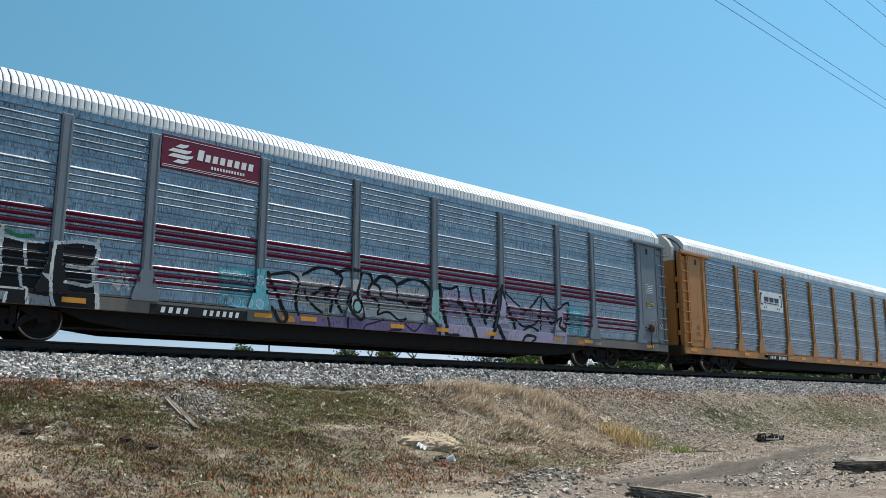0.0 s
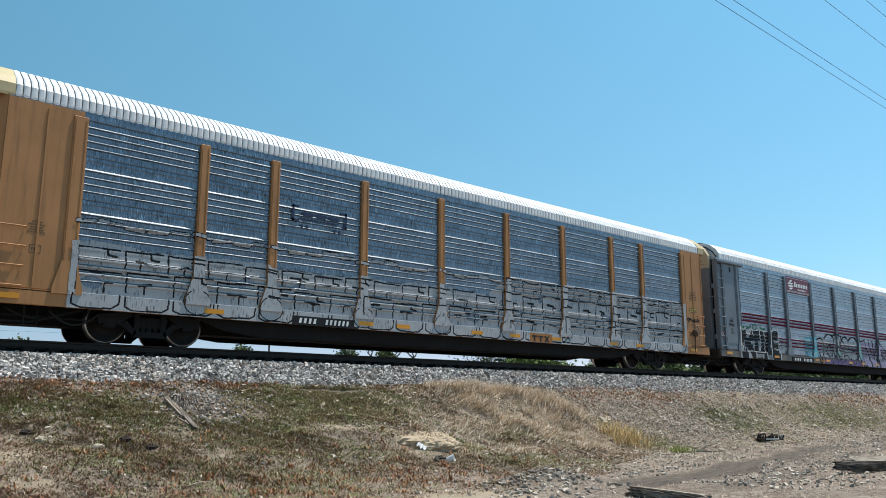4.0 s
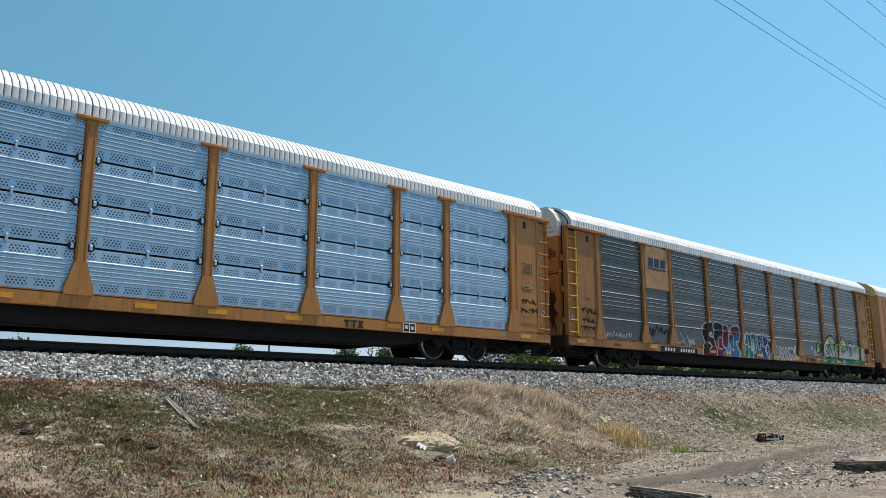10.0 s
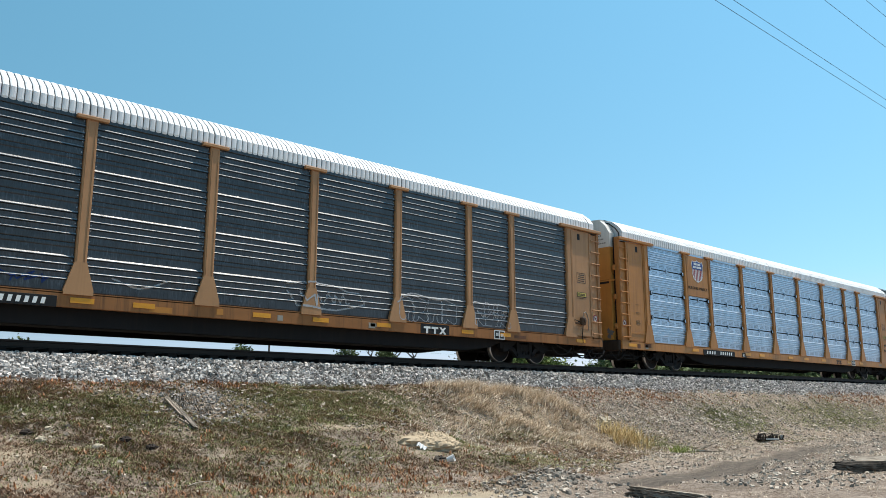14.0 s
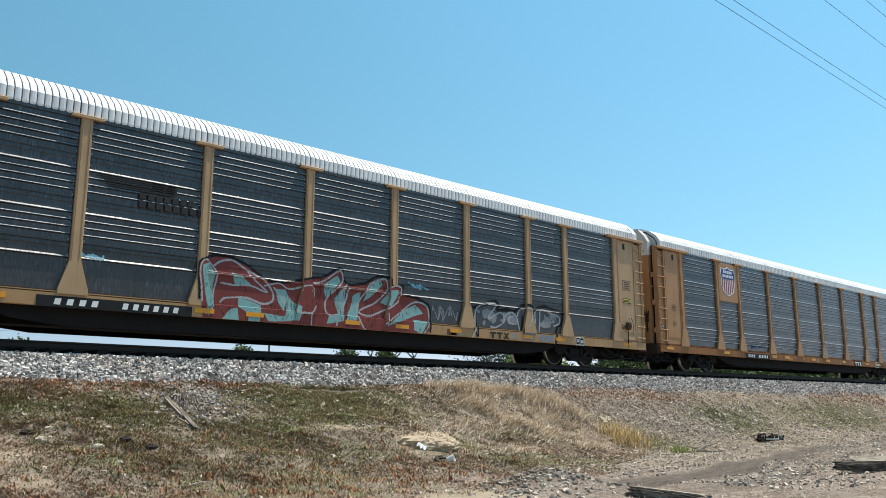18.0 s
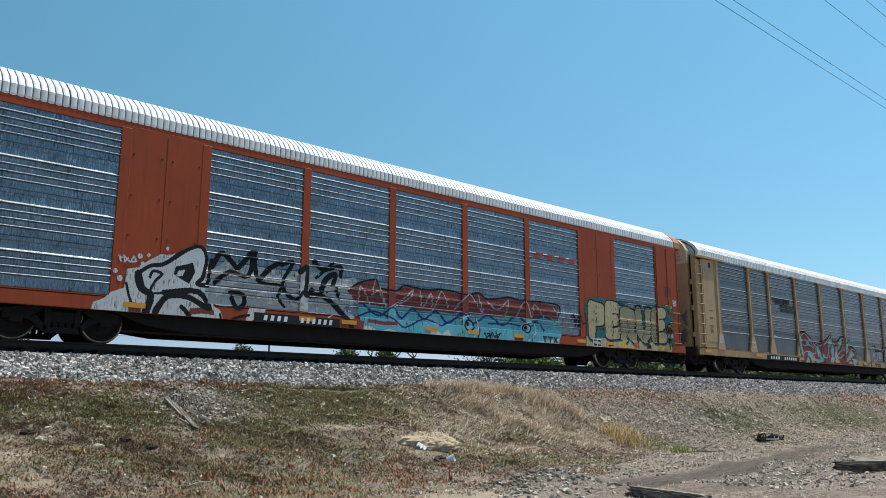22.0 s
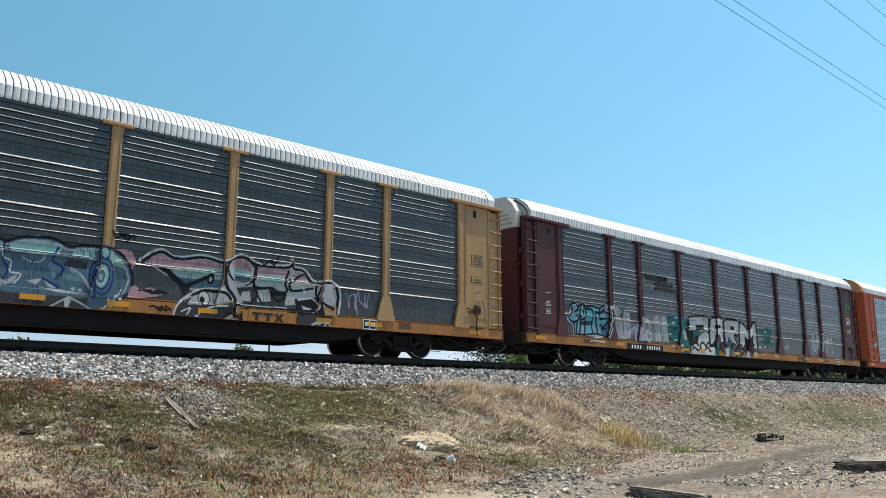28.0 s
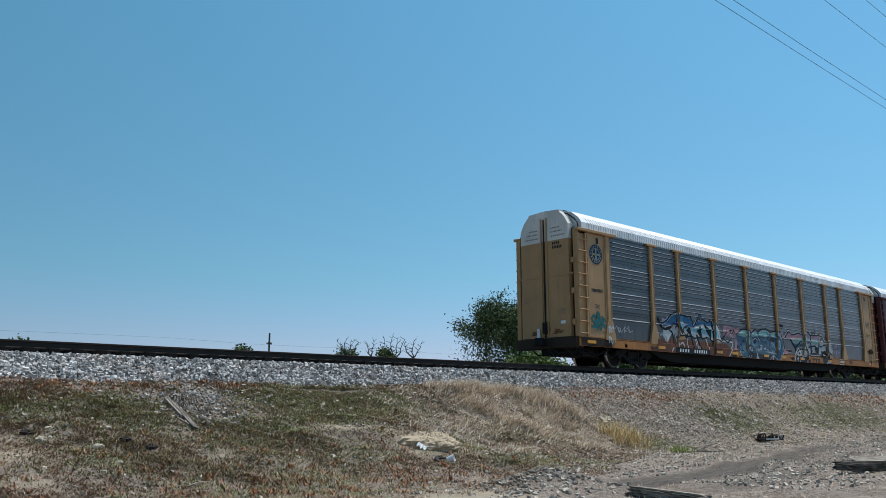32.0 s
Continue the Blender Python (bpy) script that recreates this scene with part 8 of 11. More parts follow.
    p.line("black", .03, -0.61, 1.11, -0.28, 1.19, 0.06, 1.00, 0.37, 1.05)
    p.line("black", .025, -1.18, 0.56, -1.09, 0.77, -0.74, 0.90, -0.47, 0.97)
    p.line("black", .025, -0.43, 0.55, -0.24, 0.69, 0.13, 0.74, 0.10, 0.90)
    p.line("black", .025, 0.27, 0.91, 0.62, 0.72, 0.90, 0.95)
    p.line("black", .03, -2.34, 0.89, -2.27, 0.55, -2.62, 0.52)
    p.line("black", .03, -1.68, 0.91, -1.67, 0.48)
    p.line("black", .07, 1.64, 2.15, 1.75, 1.40, 1.86, 1.04, 1.86, 0.68, 2.32, 0.65)
    p.line("black", .035, 1.67, 2.12, 2.09, 2.05, 2.37, 2.13, 2.40, 1.85)
    p.line("black", .07, 2.36, 1.73, 2.64, 1.46, 2.95, 1.03, 3.11, 0.58)
    p.line("black", .05, 2.93, 2.18, 3.00, 1.84, 3.57, 1.12)
    p.line("black", .06, 3.46, 2.12, 3.57, 1.30, 3.96, 1.92, 4.23, 2.31)
    p.line("black", .06, 4.23, 2.37, 3.95, 1.15, 3.73, 0.67)
    p.line("black", .06, 4.27, 2.19, 4.48, 1.79, 4.86, 1.06)
    p.line("black", .035, 4.40, 2.26, 5.38, 1.67, 6.15, 2.27)
    p.line("black", .03, 6.19, 2.18, 6.15, 1.10)
    p.line("black", .04, 6.29, 2.12, 6.81, 1.78, 7.63, 2.11, 7.38, 1.18)
    p.line("black", .04, 4.87, 1.33, 5.27, 1.17, 5.83, 1.27, 6.17, 1.54)
    p.line("black", .035, 5.27, 1.05, 5.64, 1.17, 6.01, 1.06)
    p.line("black", .05, 6.50, 1.51, 6.69, 1.33, 7.10, 1.51, 7.03, 1.22, 7.38, 1.11)
    p.line("black", .07, 4.03, 1.04, 4.41, 0.55)
    p.line("black", .05, 5.16, 0.62, 5.35, 0.87, 5.81, 0.84, 5.62, 0.64)
    p.area("cyan", 7.62, 1.98, 8.41, 1.97, 8.41, 1.04, 7.63, 1.03)
    p.disc(8.03, 1.74, .14, .09, "sky", "white", .02)
    p.disc(8.01, 1.48, .14, .09, "sky", "white", .02)
    p.disc(8.00, 1.18, .14, .09, "sky", "white", .02)
    p.emit(car, SHEETS, "ribbed", label="sprayed black, silver and lilac letters with cyan patches")
    q = sign_panel(car, -6.98, -4.44, 4.03, 4.84, maroon_sign, "maroon sign panel with white emblem")
    s = Shape()
    y = -1.469
    for i, (l, r0) in enumerate(((-6.70, -6.34), (-6.83, -6.24), (-6.83, -6.28), (-6.66, -6.36))):
        a = 4.20 + i * 0.125
        s.prism([(l, a), (r0 - 0.12, a - 0.01), (r0, a + 0.04), (r0 + 0.03, a + 0.10), (r0 - 0.08, a + 0.08), (l + 0.12, a + 0.085)], 1, y - 0.005, y)
    bars(s, -6.12, -5.94, 4.36, 4.62, y, 1, 0.8, lean=0.15)
    bars(s, -5.92, -4.60, 4.36, 4.54, y, 7, 0.66, lean=0.15)
    bars(s, -5.75, -4.85, 4.20, 4.27, y, 12, 0.62)
    for z in (4.07, 4.11, 4.76):
        s.box(-6.95, -4.47, y - 0.003, y, z, z + 0.012)
    part("sign_lettering", s, letter_white, q)
    bars_door = bars(bars(Shape(), -12.78, -12.42, 2.18, 2.28, -1.458, 3, 0.7), -12.85, -12.36, 2.02, 2.12, -1.458, 6, 0.7)
    part("door_lettering", bars_door, ink, car, "dark stencilled marks")


def art_2(car):
    end_grime(car, -1, 22, soot, 2)
    p = Paint(-12.0, 12.0, 0.66, 3.0, warp=0.03, seed=2)
    X, Z = p.W
    # a roller-painted white ground along the foot, then rows of outlined block letters
    side = (X > -11.85) & (X < 11.9)
    edge = 2.06 + 0.62 * smooth(0.2, 1.8, X) + 0.12 * (hash_noise(X * 1.6, Z * 0, 51) - 0.5) + 0.05 * (hash_noise(X * 9, Z * 3, 52) - 0.5)
    p.put((Z < edge) & side, "silver")
    p.mist(-11.8, 11.8, 1.0, 2.7, None, 0.22, 4, 6)
    for i in range(22):
        a = -11.8 + i * 1.075
        p.stroke([(a + 0.06, 0.97), (a + 0.05, 0.76), (a + 0.22, 0.69), (a + 0.86, 0.69), (a + 1.0, 0.78), (a + 1.02, 0.97)], 0.02, "black")
    for q in POSTS:
        p.disc(q, 0.98, 0.30, 0.26, "silver", "black", 0.025)
        p.put((np.abs(X - q) < 0.13) & (Z > 1.1) & (Z < 1.9 + 0.3 * math.sin(q * 3)), "silver")
        p.line("black", 0.02, q - 0.14, 1.9, q + 0.14, 1.88)
    p.tiles(-11.7, 1.0, 1.04, 1.50, 12, 0.020)
    p.tiles(-11.7, 1.0, 1.56, 2.0, 13, 0.020)
    p.tiles(1.0, 11.8, 1.04, 1.58, 10, 0.024)
    p.tiles(1.2, 11.8, 1.64, 2.16, 11, 0.024)
    p.tiles(1.3, 11.8, 2.20, 2.62, 12, 0.020)
    # drips and a broken dark line higher up
    for i in range(26):
        a = -11.8 + i * 0.52
        z = 2.52 + 0.05 * math.sin(i * 1.7)
        p.stroke([(a, z), (a + 0.4, z + 0.03 * math.cos(i * 2.0))], 0.035, "silver", "black", 0.02)
    p.emit(car, SHEETS, "ribbed", label="white block letters with black outlines sprayed along the side")
    q = Paint(11.9, 13.5, 1.7, 2.3, seed=29)
    q.scribble(12.0, 12.95, 1.92, 2.12, "black", 8, 0.026)
    q.emit(car, SHEETS, "ribbed", label="black scrawled tag on the corner panel", corner=-1.48)
    bracket_logo(car, -6.6, -4.9, 3.16, 3.74)


def art_3(car):
    end_grime(car, -1, 23, rust_brown, spots=((-0.8, 3.9, 0.28, 0.3), (-0.3, 3.6, 0.2, 0.25)))
    end_grime(car, -1, 33, rust_dark, spots=((-0.75, 1.9, 0.38, 0.8), (-0.35, 1.4, 0.25, 0.45), (0.5, 1.7, 0.4, 0.7)))
    end_bar(car, -1.1, -0.15, 3.16, 3.27, black_mat, "black plate across the end door")
    p = Paint(-12.0, 12.9, 0.66, 2.4, warp=0.03, seed=3)
    p.area("teal", -1.49, 0.92, -1.40, 1.19, -1.39, 1.58, -1.23, 1.59, -1.05, 1.81, -0.97, 1.69, -0.74, 1.71, -0.56, 1.81, -0.34, 1.71, -0.25, 1.52, -0.19, 1.25, -0.09, 0.66, -0.58, 0.60, -0.86, 0.62, -1.13, 0.62, -1.31, 0.60, -1.44, 0.71)
    p.area("navy", -0.23, 1.52, -0.12, 1.64, 0.07, 1.73, 0.17, 1.74, 0.42, 1.84, 0.52, 1.78, 0.68, 1.70, 0.86, 1.75, 1.01, 1.36, 0.99, 1.13, 0.86, 0.65, 0.38, 0.60, 0.04, 0.65, -0.11, 0.70, -0.19, 1.25)
    p.area("char", -0.60, 0.89, -0.22, 0.87, -0.25, 0.63, -0.53, 0.61)
    p.area("green", -1.43, 0.89, -1.19, 0.95, -1.17, 0.65, -1.33, 0.62)
    p.line("silver", .03, -1.36, 1.75, -1.35, 1.52, -1.22, 1.51, -1.05, 1.82, -0.97, 1.71, -0.96, 1.23, -1.06, 1.18, -1.11, 1.45)
    p.line("silver", .03, -1.43, 1.18, -1.37, 1.23, -1.19, 1.24)
    p.line("silver", .03, -0.97, 1.67, -0.79, 1.73, -0.67, 1.67, -0.71, 1.58, -0.63, 1.51, -0.70, 1.38, -0.64, 1.21, -0.70, 1.01)
    p.line("silver", .03, -1.06, 0.61, -1.06, 0.96, -0.89, 1.14, -0.68, 1.12, -0.64, 0.77, -0.79, 0.61)
    p.line("silver", .03, -1.36, 1.15, -1.43, 0.89, -1.30, 0.60, -1.15, 0.61, -1.07, 0.83)
    p.line("silver", .03, -0.67, 1.73, -0.56, 1.81, -0.36, 1.73, -0.25, 1.47, -0.23, 1.07)
    p.line("white", .03, -0.60, 0.95, -0.62, 1.35, -0.52, 1.49, -0.44, 1.37, -0.44, 0.97, -0.53, 0.89, -0.60, 0.95)
    p.area("silver", -0.57, 1.31, -0.50, 1.43, -0.46, 1.27, -0.48, 1.01, -0.55, 0.98)
    p.line("silver", .03, -0.66, 0.77, -0.58, 0.60, -0.39, 0.62, -0.24, 0.89)
    p.line("silver", .03, -0.27, 1.74, -0.17, 1.71, -0.03, 1.79)
    p.line("silver", .03, -0.19, 1.57, -0.09, 1.31, 0.01, 1.05)
    p.line("silver", .03, -0.09, 1.26, -0.06, 1.65, 0.07, 1.73, 0.18, 1.68, 0.12, 1.42)
    p.line("silver", .025, -0.04, 1.07, 0.11, 1.10, 0.19, 0.99, 0.07, 0.89, 0.17, 0.81, 0.08, 0.74, -0.02, 0.75, -0.08, 0.95)
    p.line("silver", .03, 0.19, 1.02, 0.19, 1.40, 0.44, 1.45, 0.49, 1.36, 0.30, 1.30)
    p.line("silver", .03, 0.33, 1.21, 0.50, 1.23, 0.63, 1.19, 0.63, 0.73)
    p.line("silver", .03, 0.20, 1.72, 0.21, 1.79, 0.32, 1.81, 0.36, 1.53)
    p.line("silver", .03, 0.41, 1.54, 0.44, 1.83)
    p.line("silver", .03, 0.52, 1.76, 0.68, 1.64, 0.86, 1.78, 0.85, 1.35)
    p.line("silver", .03, 0.78, 0.70, 0.73, 1.01, 0.75, 1.29, 0.91, 1.31, 1.00, 1.15, 0.93, 0.80, 0.80, 0.62)
    p.line("silver", .03, 0.22, 0.93, 0.28, 0.62, 0.43, 0.60, 0.48, 0.68, 0.53, 0.61)
    p.line("silver", .025, -1.50, 0.94, -1.44, 0.71, -1.35, 0.59, -0.76, 0.59, -0.20, 0.61, 0.38, 0.58, 0.89, 0.62)
    p.line("silver", .05, -1.44, 1.67, -1.43, 1.29)
    p.scribble(0.92, 1.30, 1.44, 1.68, "white", 5, .02)
    p.area("black", -4.91, 0.54, -4.97, 0.92, -4.77, 1.20, -4.89, 1.60, -4.55, 1.99, -4.04, 2.05, -3.72, 2.06, -3.17, 2.02, -2.71, 1.89, -2.55, 1.67, -2.42, 1.95, -1.77, 2.00, -1.69, 1.68, -1.98, 1.33, -1.85, 0.62, -4.91, 0.51)
    p.area("maroon", -4.80, 0.58, -4.57, 0.86, -3.78, 1.32, -3.16, 1.84, -2.89, 2.01, -2.68, 1.90, -2.55, 1.67, -2.42, 1.95, -1.74, 2.00, -1.75, 1.76, -2.79, 1.21, -3.42, 0.70, -3.41, 0.55, -4.79, 0.51)
    p.area("blue", -3.41, 0.55, -3.40, 0.75, -2.79, 1.21, -2.29, 1.57, -1.73, 1.79, -1.74, 1.46, -1.98, 1.33, -1.87, 0.61)
    p.line("silver", .035, -4.91, 0.52, -4.96, 0.87, -4.74, 1.18, -4.91, 1.55, -4.84, 1.85, -4.55, 2.01, -4.14, 2.06, -3.90, 1.81, -4.00, 1.50, -4.20, 1.43, -4.31, 1.62, -4.44, 1.55, -4.41, 1.46, -3.99, 1.35, -3.80, 1.02, -3.89, 0.59)
    p.line("silver", .035, -4.64, 1.17, -4.44, 1.16, -4.29, 1.03, -4.45, 0.91)
    p.line("silver", .035, -3.95, 1.98, -3.77, 2.08, -3.23, 2.04, -3.13, 1.85, -3.19, 1.43, -3.23, 1.12, -2.99, 0.93, -3.01, 0.57)
    p.line("silver", .03, -3.63, 0.98, -3.60, 1.36, -3.41, 1.48, -3.23, 1.37)
    p.line("silver", .03, -3.62, 0.96, -3.41, 0.94)
    p.line("silver", .035, -3.17, 2.00, -2.89, 2.03, -2.67, 1.90, -2.69, 1.58, -2.81, 0.59)
    p.line("silver", .03, -2.74, 0.59, -2.70, 1.16, -2.61, 1.59, -2.29, 1.57, -2.37, 0.98, -2.52, 0.97, -2.62, 1.25)
    p.line("silver", .045, -2.66, 1.58, -2.48, 1.87, -2.25, 2.04, -1.83, 2.02, -1.66, 1.79, -1.77, 1.40, -2.04, 1.33, -1.86, 1.02, -1.91, 0.60)
    p.disc(-4.37, 1.56, .05, .05, "silver")
    p.line("silver", .02, -7.03, 1.08, -6.78, 1.06, -6.75, 1.20, -6.64, 0.98, -6.52, 1.08, -6.40, 1.12, -6.12, 0.98, -6.58, 1.51)
    p.line("silver", .02, -6.09, 1.45, -5.89, 1.07, -6.01, 0.97)
    p.scribble(-5.93, -5.40, 1.02, 1.30, "silver", 5, .018)
    p.disc(1.68, 1.02, .17, .30, "grey", "white", .03)
    p.disc(2.11, 1.00, .16, .30, "grey", "white", .03)
    p.disc(2.42, 0.99, .14, .27, "grey", "white", .03)
    p.disc(2.76, 1.01, .14, .27, "grey", "white", .03)
    p.disc(3.06, 1.00, .13, .28, "grey", "white", .03)
    p.disc(3.35, 1.02, .13, .28, "grey", "white", .03)
    p.disc(3.62, 1.01, .12, .26, "grey", "white", .03)
    p.disc(3.72, 1.37, .07, .08, "silver", "white", .02)
    p.disc(3.58, 1.13, .07, .08, "silver", "white", .02)
    p.disc(1.40, 0.81, .07, .10, "silver", "white", .02)
    p.line("black", .02, 1.64, 1.22, 1.72, 0.83, 1.94, 0.84)
    p.line("black", .02, 2.34, 1.27, 2.38, 0.81)
    p.line("black", .02, 2.87, 1.31, 2.83, 0.84)
    p.scribble(3.10, 3.50, 0.88, 1.27, "black", 5, .018)
    p.disc(5.63, 1.41, .10, .10, "silver", "white", .02)
    p.disc(5.97, 1.20, .16, .18, "lilac")
    p.area("lilac", 5.75, 1.21, 6.25, 1.41, 6.53, 1.07, 5.88, 1.06)
    p.area("green", 6.37, 0.91, 7.08, 0.99, 10.87, 0.98, 12.35, 0.99, 12.34, 0.77, 10.86, 0.72, 7.45, 0.59, 6.31, 0.62)
    p.area("silver", 6.65, 0.99, 6.69, 1.29, 7.01, 1.70, 7.45, 1.96, 7.83, 2.14, 8.21, 2.09, 8.45, 1.85, 8.41, 1.71, 8.61, 1.75, 8.93, 1.81, 9.18, 2.03, 9.43, 2.10, 9.76, 1.97, 9.88, 1.68, 9.84, 1.50, 10.18, 1.76, 10.54, 1.88, 10.84, 1.76, 11.25, 1.73, 12.19, 1.67, 12.35, 0.99, 9.04, 0.98, 7.05, 0.99)
    p.area("grey", 7.68, 1.73, 7.83, 1.75, 8.17, 1.09, 7.75, 1.06, 7.60, 1.28)
    p.area("lime", 7.05, 1.32, 7.45, 1.93, 7.83, 2.09, 8.18, 2.03, 8.37, 1.73, 7.98, 1.77, 7.79, 1.69, 7.53, 1.49, 7.30, 1.32)
    p.area("white", 7.12, 1.63, 7.45, 1.88, 7.83, 2.03, 7.53, 1.80, 7.19, 1.44)
    p.area("lime", 9.03, 1.47, 9.05, 1.79, 9.26, 2.01, 9.67, 1.93, 9.81, 1.65, 9.50, 1.47, 9.17, 1.38)
    p.area("lime", 6.15, 1.46, 6.28, 1.69, 6.47, 1.65, 6.57, 1.31, 6.20, 1.20)
    p.area("lime", 8.46, 1.39, 8.65, 1.67, 8.93, 1.72, 8.92, 1.40)
    p.area("lime", 11.25, 1.67, 11.81, 1.65, 11.75, 1.33, 11.29, 1.33)
    p.area("white", 7.87, 1.66, 8.09, 1.09, 7.94, 1.10)
    p.line("black", .035, 6.67, 1.26, 6.83, 1.47, 7.01, 1.70, 7.45, 1.96, 7.83, 2.14, 8.21, 2.11, 8.43, 1.85, 8.41, 1.69, 8.00, 1.75, 7.79, 1.77, 7.84, 1.58, 8.15, 1.03)
    p.line("black", .03, 7.08, 1.28, 7.34, 1.37, 7.62, 1.64, 7.68, 1.28)
    p.line("black", .03, 7.17, 1.14, 7.34, 1.23, 7.62, 1.25, 7.53, 1.06, 7.79, 1.04)
    p.line("black", .03, 8.37, 1.42, 8.46, 1.63, 8.62, 1.75, 8.93, 1.79, 9.05, 1.67, 9.00, 1.26)
    p.line("black", .04, 8.35, 1.67, 8.41, 1.34, 8.46, 0.99)
    p.line("black", .035, 9.05, 1.91, 9.43, 2.09, 9.76, 1.98, 9.89, 1.77, 9.87, 1.49, 9.25, 1.36, 9.05, 1.56)
    p.line("black", .03, 9.86, 1.47, 9.33, 1.29, 9.04, 1.20)
    p.line("black", .035, 10.09, 1.46, 10.18, 1.73, 10.54, 1.88, 10.85, 1.73)
    p.line("black", .03, 6.16, 1.45, 6.26, 1.71, 6.47, 1.67, 6.59, 1.42, 6.55, 1.24, 6.16, 1.19, 6.15, 1.46)
    p.line("black", .03, 11.01, 1.16, 11.11, 1.62, 11.62, 1.76, 12.09, 1.60, 12.03, 1.26)
    p.line("black", .035, 7.05, 0.98, 8.05, 0.98, 9.04, 0.98, 10.87, 0.97)
    p.disc(6.77, 1.01, .20, .20, "grey", "black", .045)
    p.disc(10.48, 1.40, .16, .20, "grey", "black", .045)
    p.disc(8.76, 1.48, .08, .10, "lime", "black", .03)
    p.line("white", .016, 6.65, 0.95, 6.62, 1.18, 6.83, 1.22)
    p.line("white", .016, 9.42, 2.03, 9.76, 1.73, 9.71, 1.52)
    p.line("white", .016, 10.27, 1.53, 10.53, 1.70, 10.75, 1.57)
    p.line("char", .04, 7.16, 0.70, 7.53, 0.83, 7.45, 0.66)
    p.line("char", .04, 9.24, 0.82, 9.74, 0.93, 10.16, 0.81, 10.69, 0.90)
    p.disc(7.90, 0.77, .06, .05, "silver")
    p.line("white", .02, 8.64, 0.72, 8.76, 0.87, 8.92, 0.68)
    p.area("yellow", 6.09, 0.87, 6.48, 0.89, 6.48, 0.84, 6.09, 0.82)
    p.scribble(-11.6, -9.9, 1.02, 1.28, "silver", 12)
    p.scribble(-8.9, -7.4, 1.2, 1.65, "black", 9, 0.018)
    p.emit(car, SHEETS, "old", label="red, teal and green sprayed pieces with white outlines")
    q = Paint(-13.1, -11.95, 1.2, 2.1, seed=9)
    q.scribble(-12.95, -12.12, 1.75, 2.05, "black", 5, 0.024)
    q.scribble(-12.85, -12.25, 1.42, 1.68, "black", 4, 0.024)
    q.scribble(-12.9, -12.2, 1.22, 1.36, "black", 5, 0.02)
    q.emit(car, SHEETS, "old", label="black scrawled tags")
    s = sign_panel(car, -8.90, -7.25, 3.08, 4.74, tan_brown, "faded tan sign panel with dark blue emblem")
    m = Shape()
    y = -1.469
    for i in range(3):
        a = -8.68 + i * 0.42
        m.prism([(a, 3.95), (a + 0.34, 3.95), (a + 0.38, 4.30), (a + 0.03, 4.30)], 1, y - 0.005, y)
        m.box(a + 0.12, a + 0.24, y - 0.007, y - 0.005, 4.06, 4.10)
    m.box(-8.72, -7.44, y - 0.005, y, 3.84, 3.90)
    part("emblem_face", m, logo_navy, s)
    dot = cached(("emblem_dot",), lambda: Shape().box(-0.03, 0.03, y - 0.004, y, -0.03, 0.03), logo_gold)
    for r in (0.52, 0.60, 0.68):
        for j in range(26):
            t = 2 * math.pi * j / 26 + r
            if abs(math.sin(t)) > 0.35:
                x, z = -8.08 + r * math.cos(t), 4.05 + r * math.sin(t) * 1.0
                if z < 4.72 and z > 3.12:
                    part("emblem_dot", dot, None, s, at=(x, 0, z))


def art_4(car):
    end_grime(car, -1, 24, soot, spots=((-0.2, 1.5, 0.14, 0.45), (-1.0, 1.25, 0.2, 0.22)))
    end_bar(car, -1.05, -0.2, 3.12, 3.26, black_mat, "black plate across the end door")
    end_bar(car, 0.2, 1.05, 3.12, 3.26, black_mat, "black plate across the end door")
    q = Paint(12.0, 13.1, 1.4, 2.2, seed=19)
    q.scribble(12.15, 12.95, 1.85, 2.05, "black", 6, 0.02)
    q.scribble(12.2, 12.5, 1.55, 1.75, "black", 3, 0.02)
    q.scribble(12.7, 12.95, 1.6, 1.78, "black", 3, 0.02)
    q.emit(car, NEWSHEETS, "new", label="black scrawled tag on the corner panel")
    s = sign_panel(car, -8.90, -7.25, 3.05, 4.74, ochre, "yellow sign panel with a shield emblem")
    shield(s, -8.08, 4.13, 0.92, 0.95, -1.469)
    slogan = letters("BUILDING AMERICA", 0.122)
    slogan.materials[0] = black_mat
    part("sign_lettering", slogan, None, s, "dark stencilled slogan", at=pose(-8.86, -1.472, 3.35, 90, 0, 0))
    board = part("class_board", Shape().box(-4.74, -4.36, -1.484, -1.47, 0.66, 0.86, 0.003), black_mat, car, "small black board with white letters")
    part("board_lettering", letters("R1", 0.135), None, board, at=pose(-4.69, -1.488, 0.70, 90, 0, 0))


